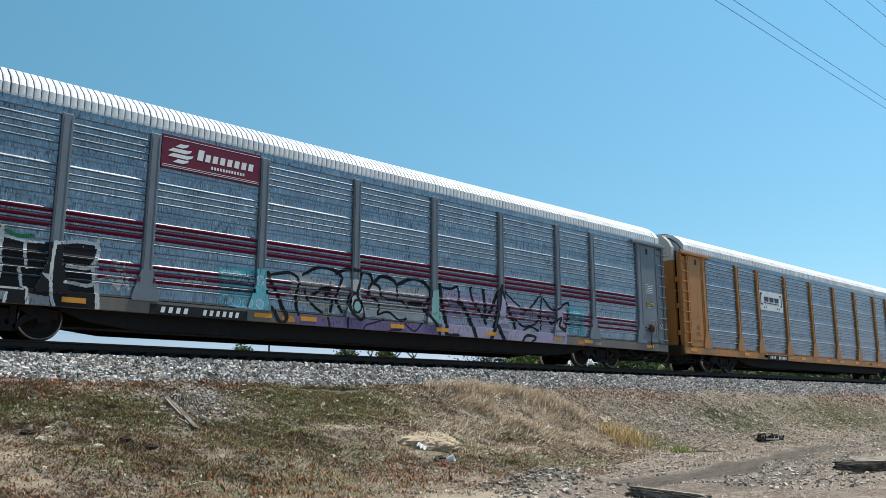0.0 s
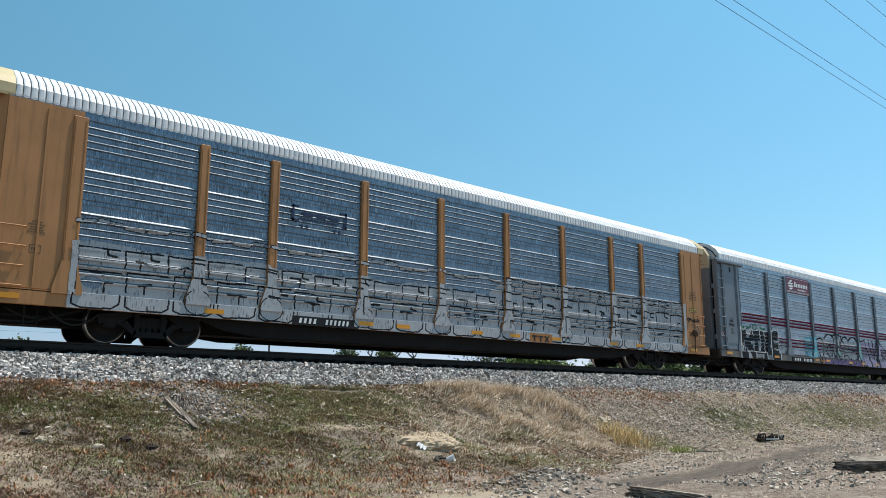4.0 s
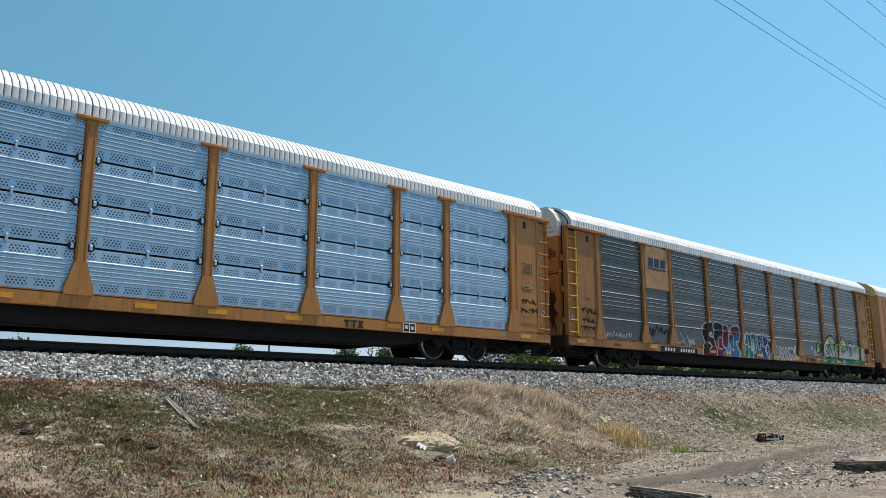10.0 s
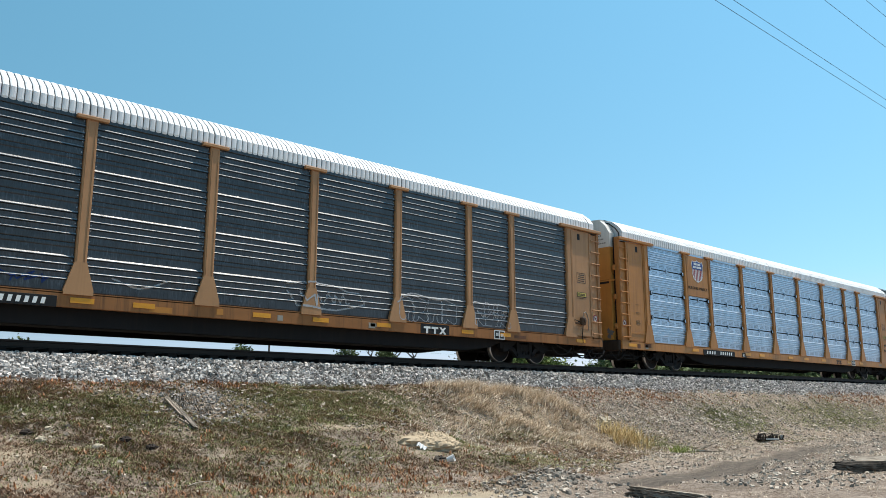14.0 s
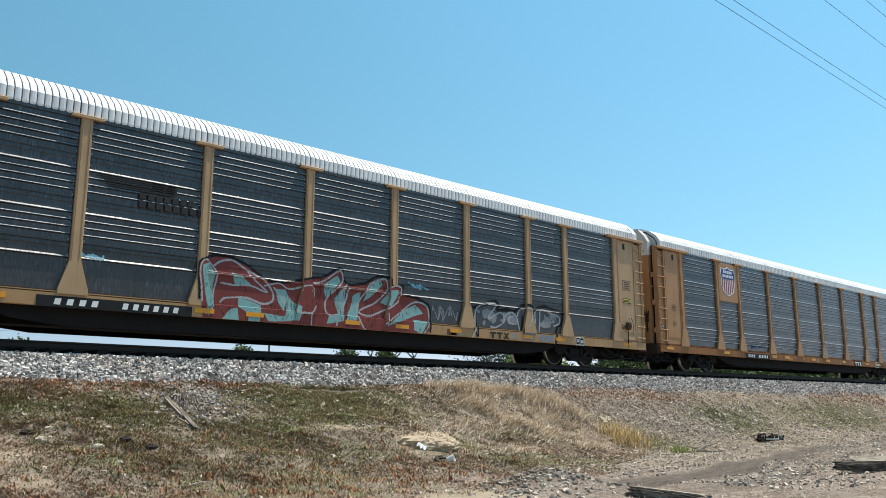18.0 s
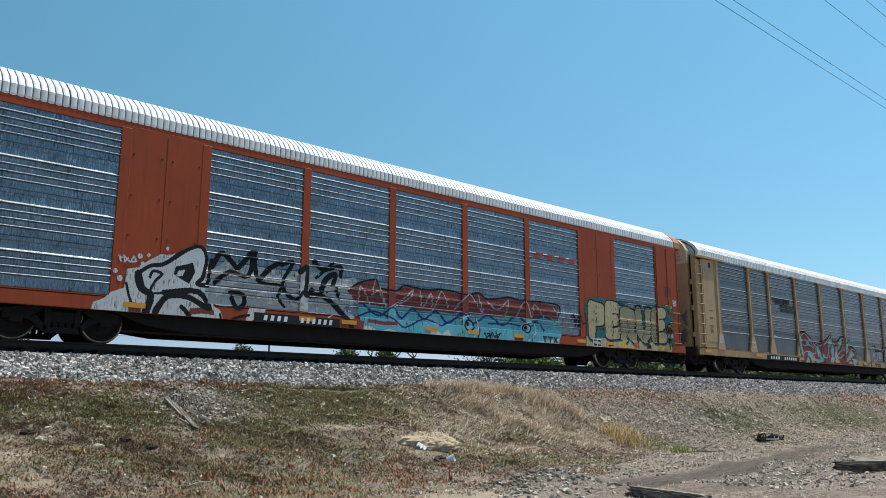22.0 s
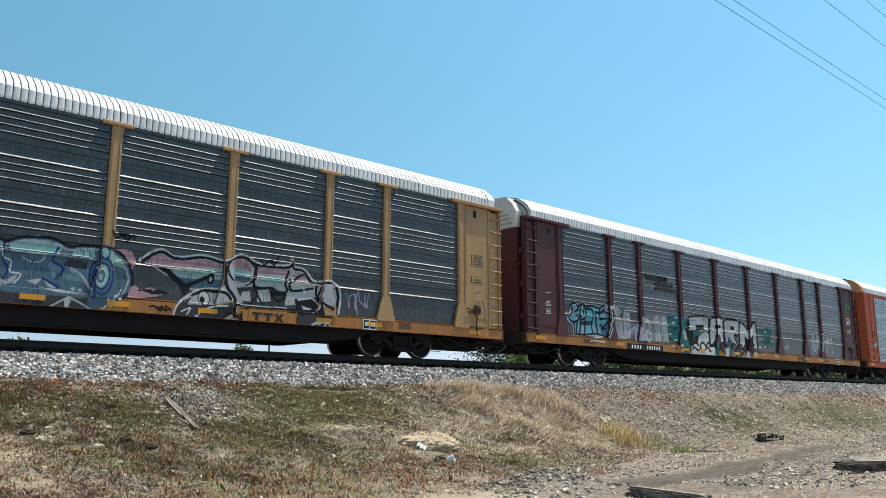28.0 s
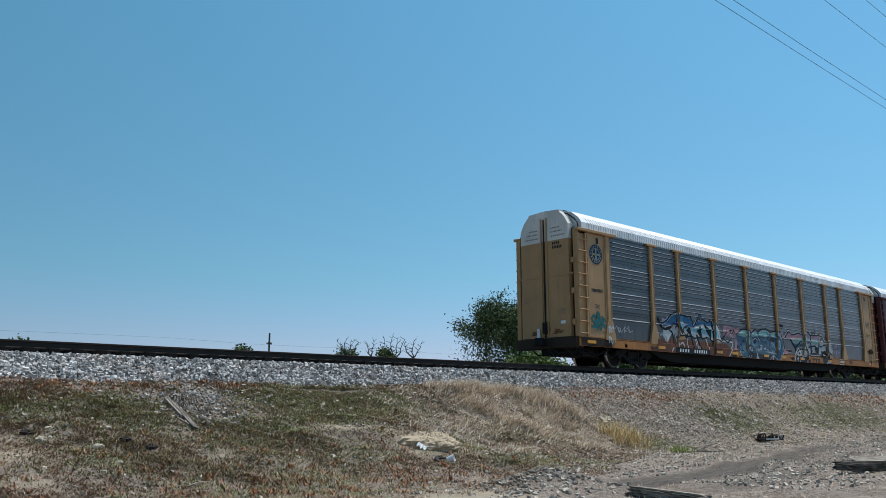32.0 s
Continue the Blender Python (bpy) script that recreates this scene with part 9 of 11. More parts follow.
def art_5(car):
    end_grime(car, -1, 25, rust_dark, 2)
    s = sign_panel(car, -8.90, -7.25, 3.05, 4.74, tan_brown, "tan sign panel with a large shield emblem")
    shield(s, -8.08, 3.95, 1.28, 1.32, -1.469)
    p = Paint(-7.2, 9.2, 0.95, 2.0, seed=5)
    p.stroke([(0.7, 1.7), (1.5, 1.78), (2.9, 1.6), (3.1, 1.3), (2.2, 1.1), (1.0, 1.15), (0.7, 1.5)], 0.022, "silver")
    p.scribble(1.1, 2.6, 1.15, 1.6, "silver", 6, 0.02)
    p.blocks(4.3, 6.5, 1.02, 1.68, 4, 0.10, None, "silver", 0.022)
    p.line("silver", 0.02, 4.2, 1.5, 4.8, 1.78, 5.6, 1.7, 6.4, 1.75)
    p.blocks(7.25, 8.8, 1.05, 1.75, 3, 0.08, None, "silver", 0.022)
    p.scribble(7.4, 8.7, 1.2, 1.6, "silver", 5, 0.016)
    p.line("silver", 0.018, -3.6, 1.35, -3.0, 1.2, -2.4, 1.4)
    p.scribble(-6.4, -4.9, 1.1, 1.35, "navy", 7, 0.018)
    p.emit(car, SHEETS, "ribbed", label="pale grey scrawled graffiti")


def rule_logo(car, x0, x1, z):
    s = Shape()
    y = -1.46
    for i in range(5):
        s.box(x0 + 0.06 * i, x0 + (x1 - x0) * 0.75, y - 0.004, y, z + 0.42 - i * 0.05, z + 0.445 - i * 0.05)
    bars(s, x0 + (x1 - x0) * 0.52, x0 + (x1 - x0) * 0.80, z + 0.24, z + 0.44, y, 2, 0.8)
    bars(s, x0 + (x1 - x0) * 0.40, x1 - 0.05, z + 0.05, z + 0.19, y, 7, 0.8)
    bars(s, x0 + (x1 - x0) * 0.40, x1 + 0.2, z - 0.14, z + 0.0, y, 8, 0.8)
    part("logo", s, ink, car, "black ruled emblem with two lines of marks")


def art_6(car):
    end_grime(car, -1, 26, soot, spots=((-0.7, 1.4, 0.45, 0.4), (-0.25, 1.9, 0.2, 0.6), (-0.9, 2.2, 0.2, 0.4)))
    rule_logo(car, -6.8, -4.5, 3.15)
    p = Paint(-12.0, 9.2, 0.66, 2.35, warp=0.035, seed=6)
    p.area("brick", -4.33, 1.11, -4.39, 1.87, -4.26, 2.03, -4.01, 2.10, -3.63, 2.11, -3.22, 2.00, -2.66, 1.72, -2.23, 1.67, -1.72, 1.75, -1.20, 1.87, -0.89, 1.94, -0.42, 2.22, -0.29, 1.93, -0.08, 1.78, 0.42, 1.90, 0.85, 2.08, 1.20, 2.08, 1.30, 1.88, 1.71, 1.92, 1.75, 1.67, 2.32, 1.58, 2.70, 1.42, 2.71, 0.77, 2.51, 0.65, -0.37, 0.62, -3.93, 0.61, -4.24, 0.63)
    p.area("seafoam", -4.30, 1.88, -4.13, 1.96, -3.99, 1.73, -3.98, 1.02, -4.12, 0.71, -4.25, 1.35)
    p.area("seafoam", -3.51, 1.82, -3.27, 1.75, -2.99, 1.50, -3.39, 1.49)
    p.area("seafoam", -3.31, 1.22, -3.11, 1.15, -2.70, 1.06, -2.74, 0.60, -3.08, 0.63, -3.03, 0.85, -3.33, 0.95)
    p.area("seafoam", -3.56, 0.87, -3.36, 0.92, -3.31, 0.62, -3.80, 0.62)
    p.area("seafoam", -2.33, 1.50, -2.04, 1.50, -1.93, 1.32, -2.06, 0.99, -2.24, 1.16)
    p.area("seafoam", -1.93, 1.32, -1.59, 1.12, -1.68, 0.76, -2.50, 0.70, -2.62, 0.88, -2.05, 0.86)
    p.area("seafoam", -0.88, 1.74, -0.49, 2.05, -0.37, 1.86, -0.64, 1.59, -0.79, 1.35, -0.88, 1.54)
    p.area("seafoam", -0.56, 1.43, -0.20, 1.80, -0.23, 1.40, -0.30, 0.85, -0.85, 0.72, -0.78, 0.95, -0.46, 1.04)
    p.area("seafoam", 0.01, 1.55, 0.26, 1.68, 0.15, 0.88, -0.21, 0.79)
    p.area("seafoam", 0.59, 1.88, 0.94, 2.06, 1.03, 1.93, 0.60, 1.57, 0.35, 1.38, 0.43, 1.62)
    p.area("seafoam", 0.95, 1.43, 1.30, 1.81, 1.62, 1.80, 1.30, 1.38)
    p.area("seafoam", 1.67, 1.27, 2.22, 1.46, 2.51, 1.26, 1.76, 0.99, 1.23, 0.82)
    p.area("seafoam", 2.13, 1.02, 2.66, 1.05, 2.42, 0.64, 2.14, 0.73)
    p.line("black", .03, -4.37, 1.10, -4.40, 1.89, -4.26, 2.06, -4.02, 2.13, -3.63, 2.14, -3.22, 2.03, -2.66, 1.75, -2.23, 1.68, -1.72, 1.78, -1.20, 1.90, -0.89, 1.97, -0.42, 2.27, -0.29, 1.97, -0.08, 1.82, 0.42, 1.93, 0.85, 2.13, 1.25, 2.12, 1.34, 1.90, 1.75, 1.94, 1.80, 1.70, 2.36, 1.62, 2.76, 1.43, 2.76, 0.73)
    p.line("silver", .022, -4.30, 1.05, -4.35, 1.87, -4.20, 2.01, -3.93, 1.68, -4.01, 0.96, -4.19, 0.77)
    p.line("silver", .022, -4.00, 1.91, -3.82, 2.02, -3.49, 2.06, -3.15, 1.89, -2.66, 1.69, -2.40, 1.40, -2.39, 1.18, -2.63, 1.10, -2.97, 1.16, -3.31, 1.22, -3.64, 1.17, -3.79, 1.06)
    p.line("silver", .022, -3.79, 1.51, -3.40, 1.52, -2.99, 1.50, -2.54, 1.39, -3.00, 1.72, -3.15, 1.89)
    p.line("silver", .022, -2.65, 1.56, -2.23, 1.67, -1.94, 1.54, -1.42, 1.68, -1.19, 1.64, -1.22, 1.31, -1.17, 1.22, -1.32, 0.98, -1.58, 0.96, -1.68, 0.76)
    p.line("silver", .022, -2.37, 1.53, -1.99, 1.12, -1.58, 0.96)
    p.line("silver", .022, -1.19, 1.77, -0.89, 1.84, -0.42, 2.19, -0.33, 1.83, -0.79, 1.41, -0.82, 1.02, -0.54, 0.90, -0.53, 0.71)
    p.line("silver", .022, -0.16, 1.81, -0.39, 1.38, -0.38, 1.05, -0.08, 1.75)
    p.line("silver", .022, 0.43, 1.73, 0.14, 1.19, 0.61, 1.05, 1.22, 1.31, 1.66, 1.63, 1.71, 1.88, 1.30, 1.88, 0.78, 1.41, 0.23, 1.16)
    p.line("silver", .022, 0.43, 1.66, 0.59, 1.92, 1.11, 2.08, 1.21, 1.87)
    p.line("silver", .022, 0.15, 1.09, 0.37, 0.70, 0.79, 0.58)
    p.line("silver", .022, 1.14, 0.85, 1.67, 1.27, 2.22, 1.53, 2.65, 1.46, 2.71, 0.99, 2.51, 0.68)
    p.line("silver", .02, 1.22, 1.17, 1.23, 0.82)
    p.line("silver", .02, -1.32, 0.98, -1.31, 0.69)
    p.mist(4.67, 6.75, 1.04, 1.67, "grey", .55, 8, 3)
    p.mist(7.37, 8.75, 1.06, 1.73, "grey", .55, 8, 5)
    p.line("black", .05, 4.55, 1.60, 4.96, 1.72, 5.42, 1.86, 5.65, 1.77, 5.59, 1.59, 6.06, 1.62, 6.41, 1.59, 6.78, 1.82, 7.25, 1.81, 7.34, 1.71, 7.63, 1.82, 8.04, 1.85, 8.77, 1.73, 8.72, 1.40, 8.48, 1.27)
    p.line("black", .05, 8.48, 1.30, 8.33, 0.66)
    p.line("black", .03, 4.54, 0.96, 4.70, 0.74, 4.63, 1.63)
    p.line("silver", .028, 4.46, 0.65, 4.61, 0.97, 4.71, 1.63, 5.42, 1.79, 5.46, 1.64, 5.25, 1.45, 5.24, 1.32, 5.71, 1.52, 5.88, 1.40, 5.83, 1.19, 5.53, 1.04, 5.28, 1.07)
    p.line("silver", .028, 5.93, 1.44, 6.23, 1.55, 6.50, 1.42, 6.62, 1.03)
    p.line("silver", .028, 6.54, 1.45, 6.64, 1.66, 7.05, 1.74, 7.19, 1.59, 7.03, 1.18)
    p.line("silver", .022, 6.32, 1.44, 6.12, 1.39, 6.09, 1.24, 6.31, 1.19)
    p.line("silver", .028, 7.36, 1.32, 7.37, 1.60, 7.48, 1.72, 7.60, 1.64, 7.56, 1.03)
    p.line("silver", .028, 7.65, 1.72, 8.28, 1.67, 8.62, 1.57, 8.56, 1.37, 8.31, 1.26)
    p.line("black", .03, 6.77, 1.47, 6.75, 0.92)
    p.area("grey", 6.75, 0.92, 7.32, 0.92, 7.29, 0.70, 6.73, 0.70)
    p.area("grey", 7.56, 0.93, 8.21, 0.91, 8.20, 0.71, 7.48, 0.71)
    p.scribble(1.98, 2.60, 1.86, 2.13, "sky", 5, .022)
    p.scribble(2.90, 3.75, 1.05, 1.66, "grey", 7, .016)
    p.scribble(9.78, 10.77, 1.24, 1.63, "silver", 6, .016)
    p.scribble(-6.97, -6.48, 1.68, 1.84, "sky", 5, .02)
    p.emit(car, SHEETS, "old", label="brick red and seafoam sprayed piece with pale outlines")
    t = Paint(-12.3, -11.7, 1.0, 1.6, seed=2)
    t.word("B", -12.05, -11.72, 1.18, 1.52, 0.035, "white", None, 0)
    t.emit(car, SHEETS, "old", label="white stencilled letter")
    u = Paint(-9.4, -8.6, 0.98, 1.5, seed=3)
    u.scribble(-9.25, -8.8, 1.3, 1.42, "white", 3, 0.015)
    u.scribble(-9.25, -8.8, 1.1, 1.2, "white", 3, 0.015)
    u.emit(car, SHEETS, "old", label="small white tag on the gusset")


def art_7(car):
    end_grime(car, -1, 27, rust_dark, spots=((-0.7, 2.2, 0.45, 0.95), (-0.3, 3.5, 0.25, 0.5), (-0.9, 1.4, 0.28, 0.4)))
    rivet = cached(("rivet",), lambda: Shape().box(-0.02, 0.02, -1.462, -1.45, -0.02, 0.02, 0.006), rust_dark)
    for x in (-8.85, -8.2, -7.95, -7.3, 7.25, 7.9, 8.15, 8.8):
        for z in (2.35, 3.25, 4.2):
            part("rivet", rivet, None, car, at=(x, 0, z))
    p = Paint(-12.8, 13.6, 0.66, 2.45, warp=0.035, seed=7)
    p.area("white", -9.52, 0.61, -9.49, 0.84, -9.26, 0.93, -9.12, 1.07, -8.83, 1.18, -8.81, 1.59, -8.56, 1.65, -8.51, 1.71, -8.31, 1.86, -8.11, 1.99, -7.83, 2.00, -7.17, 2.31, -6.98, 2.02, -6.90, 1.64, -6.85, 1.42, -6.77, 0.93, -6.62, 0.89, -6.48, 0.59, -8.42, 0.51, -9.04, 0.60)
    p.area("brick", -8.73, 0.80, -8.47, 0.79, -8.45, 0.58, -8.71, 0.58)
    p.area("brick", -7.34, 0.86, -6.76, 0.85, -6.75, 0.72, -7.36, 0.72)
    p.area("brick", -8.12, 0.62, -7.66, 0.64, -7.65, 0.54, -8.11, 0.54)
    p.line("black", .085, -8.55, 1.52, -8.45, 1.21, -8.25, 1.05, -8.38, 0.60)
    p.line("black", .045, -8.50, 1.58, -8.25, 1.75, -7.98, 1.80, -7.56, 2.09, -7.17, 2.28, -7.00, 2.02, -7.06, 1.60, -7.20, 1.43, -6.88, 1.44)
    p.area("black", -7.73, 1.76, -7.31, 1.91, -7.25, 1.69, -7.40, 1.41, -7.76, 1.59)
    p.area("white", -7.67, 1.67, -7.49, 1.73, -7.55, 1.58, -7.70, 1.54)
    p.line("black", .07, -7.94, 1.16, -7.16, 1.25, -6.88, 0.89, -7.00, 0.89, -7.38, 1.10, -7.88, 1.08, -8.15, 0.69)
    p.line("black", .06, -7.54, 0.87, -7.42, 0.77, -7.26, 0.54)
    p.line("black", .03, -8.28, 1.49, -8.21, 1.63, -8.02, 1.57, -8.17, 1.40, -8.26, 1.13, -7.94, 1.16)
    p.line("black", .03, -8.79, 1.28, -8.68, 0.88, -8.58, 0.84)
    p.disc(-8.55, 1.91, .06, .06, "white")
    p.disc(-7.92, 2.13, .045, .045, "white")
    p.disc(-8.36, 1.95, .04, .04, "white")
    p.disc(-8.46, 1.75, .05, .05, "white")
    p.disc(-8.96, 1.37, .06, .07, "white")
    p.disc(-9.08, 1.51, .05, .05, "white")
    p.scribble(-9.04, -8.69, 1.68, 1.90, "white", 5, .018)
    p.area("silver", -6.89, 0.99, -6.89, 1.75, -6.49, 2.05, -4.89, 2.0, -3.39, 2.05, -3.07, 1.9, -3.07, 0.99)
    p.mist(-7.09, -2.77, 0.99, 2.1, "white", 0.42, 12, 5)
    p.line("black", .06, -6.82, 1.87, -6.63, 2.21, -6.32, 2.04, -6.13, 1.95, -5.77, 2.34, -5.87, 1.75, -6.34, 1.81, -6.74, 1.52)
    p.line("black", .04, -6.86, 2.01, -6.92, 1.47)
    p.line("black", .06, -6.34, 1.30, -6.03, 1.27, -5.95, 1.05, -6.13, 0.93, -6.30, 1.17)
    p.line("black", .06, -5.70, 2.35, -5.64, 1.66, -5.30, 2.05, -5.00, 2.20)
    p.line("black", .04, -5.60, 1.60, -5.01, 1.60, -5.06, 1.30, -4.85, 1.08)
    p.line("black", .05, -4.97, 2.14, -4.63, 2.24, -4.94, 1.61, -4.52, 1.29, -4.32, 1.49)
    p.line("black", .07, -4.41, 2.00, -4.21, 2.11, -4.25, 1.43, -4.04, 1.58)
    p.line("black", .04, -3.91, 1.90, -3.41, 2.33)
    p.line("black", .06, -3.68, 1.55, -3.39, 1.76, -3.23, 1.46)
    p.area("white", -5.82, 0.95, -5.38, 0.96, -5.50, 0.75, -5.93, 0.60)
    p.line("black", .03, -6.61, 0.78, -6.48, 0.59, -6.18, 0.70, -5.82, 0.78)
    p.mist(-4.13, -2.46, 0.75, 2.10, "silver", .55, 7, 5)
    p.mist(-4.13, -2.61, 0.74, 2.10, "white", .4, 9, 6)
    p.line("black", .06, -4.00, 2.30, -3.70, 2.14, -3.19, 2.26, -3.18, 2.01)
    p.line("black", .07, -4.11, 1.43, -3.68, 1.44, -3.00, 0.96, -2.68, 0.49)
    p.line("black", .07, -3.76, 1.58, -3.62, 1.90, -3.33, 2.06, -3.40, 1.80)
    p.area("cyan", -2.63, 1.34, -1.00, 1.41, 1.78, 1.45, 5.78, 1.55, 5.95, 1.16, 5.74, 0.64, 3.88, 0.66, -0.12, 0.59, -2.45, 0.62)
    p.mist(-2.47, 5.63, 0.87, 1.26, "sky", .5, 6, 8)
    p.area("brick", -2.94, 1.66, -2.64, 1.88, -2.01, 2.07, -1.84, 1.83, -1.26, 1.82, -1.00, 1.97, -0.66, 1.97, 0.06, 1.94, 0.52, 2.02, 1.39, 1.92, 1.99, 2.05, 2.40, 1.86, 3.25, 2.01, 3.91, 1.95, 4.60, 1.97, 5.80, 1.95, 5.66, 1.50, 4.47, 1.42, 2.81, 1.38, 1.28, 1.35, -0.12, 1.34, -1.25, 1.35, -2.62, 1.31)
    p.line("black", .025, -2.94, 1.66, -2.64, 1.88, -2.01, 2.08, -1.84, 1.84, -1.26, 1.82, -1.01, 1.99, -0.66, 1.99, 0.06, 1.95, 0.52, 2.03, 1.39, 1.93, 1.99, 2.06, 2.40, 1.88, 3.25, 2.02, 3.91, 1.97, 4.60, 1.99, 5.83, 1.97, 5.68, 1.46)
    p.line("navy", .03, 5.53, 1.41, 4.88, 1.49, 4.34, 1.18, 3.68, 1.44, 3.02, 1.13, 2.39, 1.38, 1.78, 1.09, 1.28, 1.34, 0.71, 1.05, 0.24, 1.35, -0.21, 1.10, -0.65, 1.35, -1.08, 1.04, -1.42, 1.33, -1.91, 1.07, -2.39, 1.31)
    p.line("silver", .018, -2.98, 1.62, -2.63, 1.34, -2.52, 1.83, -2.19, 1.31)
    p.line("silver", .018, -2.01, 2.06, -2.14, 1.60, -1.90, 1.75, -1.63, 1.29, -1.84, 1.89)
    p.line("silver", .018, -1.50, 1.33, -1.00, 1.61, -0.66, 1.91, -0.83, 1.62, -1.34, 1.35)
    p.line("silver", .018, -0.39, 1.90, -0.30, 1.43, 0.06, 1.87, 0.11, 1.36, 0.43, 1.97, 0.71, 1.51)
    p.line("silver", .018, 1.00, 1.46, 1.39, 1.85, 1.68, 1.95, 2.18, 1.41, 1.99, 1.97)
    p.line("silver", .018, 2.40, 1.79, 2.81, 1.60, 3.36, 1.94, 3.13, 1.40)
    p.line("silver", .018, 3.68, 1.44, 4.14, 1.97, 4.41, 1.42, 4.60, 1.89, 5.05, 1.46)
    p.line("silver", .018, 5.55, 1.89, 5.78, 1.51, 5.40, 1.25)
    p.line("navy", .025, -2.54, 1.00, -1.99, 1.16, -1.41, 1.01, -0.99, 0.78, -0.30, 1.09, 0.43, 0.93)
    p.line("navy", .025, 0.43, 0.93, 1.19, 1.26, 1.78, 1.30, 1.97, 0.89, 1.87, 0.60)
    p.line("navy", .025, 2.39, 1.13, 3.45, 1.20, 3.89, 1.15, 4.58, 1.35, 5.04, 1.07)
    p.line("white", .018, 1.19, 1.12, 1.68, 1.33, 1.96, 1.10, 1.82, 0.74, 1.57, 0.55)
    p.line("white", .018, 3.89, 1.15, 4.35, 1.33, 4.63, 1.04, 4.21, 0.68)
    p.disc(1.58, 1.02, .16, .13, "sky", "black", .05)
    p.disc(1.50, 1.06, .07, .06, "black")
    p.disc(4.14, 1.08, .15, .12, "sky", "black", .05)
    p.disc(4.09, 1.10, .07, .06, "black")
    p.area("white", -2.51, 0.59, -2.30, 0.77, -2.10, 0.72, -1.90, 0.64, -1.58, 0.74, -1.12, 0.61, -1.16, 0.52, -2.49, 0.55)
    p.area("white", -0.12, 0.61, 0.15, 0.81, 0.43, 0.67, 0.69, 0.85, 0.85, 0.58, -0.12, 0.51)
    p.area("white", 4.44, 0.65, 5.03, 0.74, 5.75, 0.80, 5.62, 0.55)
    p.area("brick", -2.26, 0.93, -1.25, 0.94, -1.29, 0.84, -2.26, 0.83)
    p.area("brick", -2.65, 0.86, -2.38, 0.87, -2.41, 0.66, -2.69, 0.67)
    p.area("brick", 3.53, 0.82, 3.94, 0.82, 3.93, 0.63, 3.52, 0.62)
    p.scribble(2.23, 2.85, 0.63, 0.90, "black", 7, .018)
    p.scribble(6.55, 7.10, 1.19, 1.81, "black", 6, .018)
    p.line("pink", .02, 5.65, 1.42, 5.77, 1.15, 6.02, 1.21, 6.09, 1.53, 6.27, 1.26)
    p.line("teal", .06, 7.31, 1.37, 7.48, 2.13, 8.05, 2.43, 8.88, 2.33, 9.92, 2.46, 11.00, 2.46, 12.13, 2.51, 13.09, 2.02)
    p.mist(6.9, 12.9, 0.75, 2.2, "teal", 0.6, 5, 12)
    p.rect(7.2, 12.6, 0.67, 1.0, "tan")
    p.word("PERUE", 7.35, 12.3, 0.92, 2.3, 0.21, "tan", "black", 0.05, halo="teal", ho=0.05)
    for a in (7.75, 8.75, 9.7, 10.7, 11.6):
        p.line("black", 0.018, a, 1.1, a + 0.12, 1.35, a + 0.05, 1.7)
    for i, a in enumerate((7.7, 8.5, 9.3, 10.1, 10.9, 11.7)):
        p.area(("orange", "black", "yellow")[i % 3], a, 0.72, a + 0.3, 0.74, a + 0.26, 0.90, a + 0.05, 0.92)
    p.disc(12.55, 1.45, 0.2, 0.28, "tan", "black")
    p.scribble(12.4, 12.8, 1.15, 1.7, "white", 3, 0.03)
    p.scribble(-12.6, -11.9, 1.75, 2.1, "silver", 8, 0.02)
    p.emit(car, SHEETS, "ribbed", posts=False, plain=[(-9.03, -7.12), (7.05, 8.98)] + [(q - 0.13, q + 0.13) for q in POSTS], label="silver, brick red, blue and tan sprayed letters", corner=-1.48)
    s = Shape()
    for i in range(4):
        a = 4.5 + i * 0.60
        s.prism([(a, 3.50), (a + 0.40, 3.50), (a + 0.46, 3.56), (a + 0.08, 3.56)], 1, -1.462, -1.457)
        s.prism([(a + 0.12, 3.60), (a + 0.50, 3.60), (a + 0.56, 3.67), (a + 0.18, 3.67)], 1, -1.462, -1.457)
    part("logo", s, logo_red, car, "faded red block emblem")
    part("door_lettering", letters("BI", 0.26), letter_white, car, "white stencilled letters", at=pose(12.84, -1.48, 2.50, 90, 0, 0))
    bars_door = bars(bars(Shape(), -12.52, -12.12, 2.62, 2.72, -1.458, 4, 0.7), -12.55, -12.1, 2.46, 2.56, -1.458, 5, 0.7)
    part("door_lettering", bars_door, ink, car, "dark stencilled marks")


def letters(text, size):
    cu = bpy.data.curves.new("letters", 'FONT')
    cu.body, cu.size, cu.extrude = text, size * 1.35, 0.003
    ob = new("letters", cu)
    me = bpy.data.meshes.new_from_object(ob)
    bpy.data.objects.remove(ob)
    me.materials.clear()
    me.materials.append(letter_white)
    return me


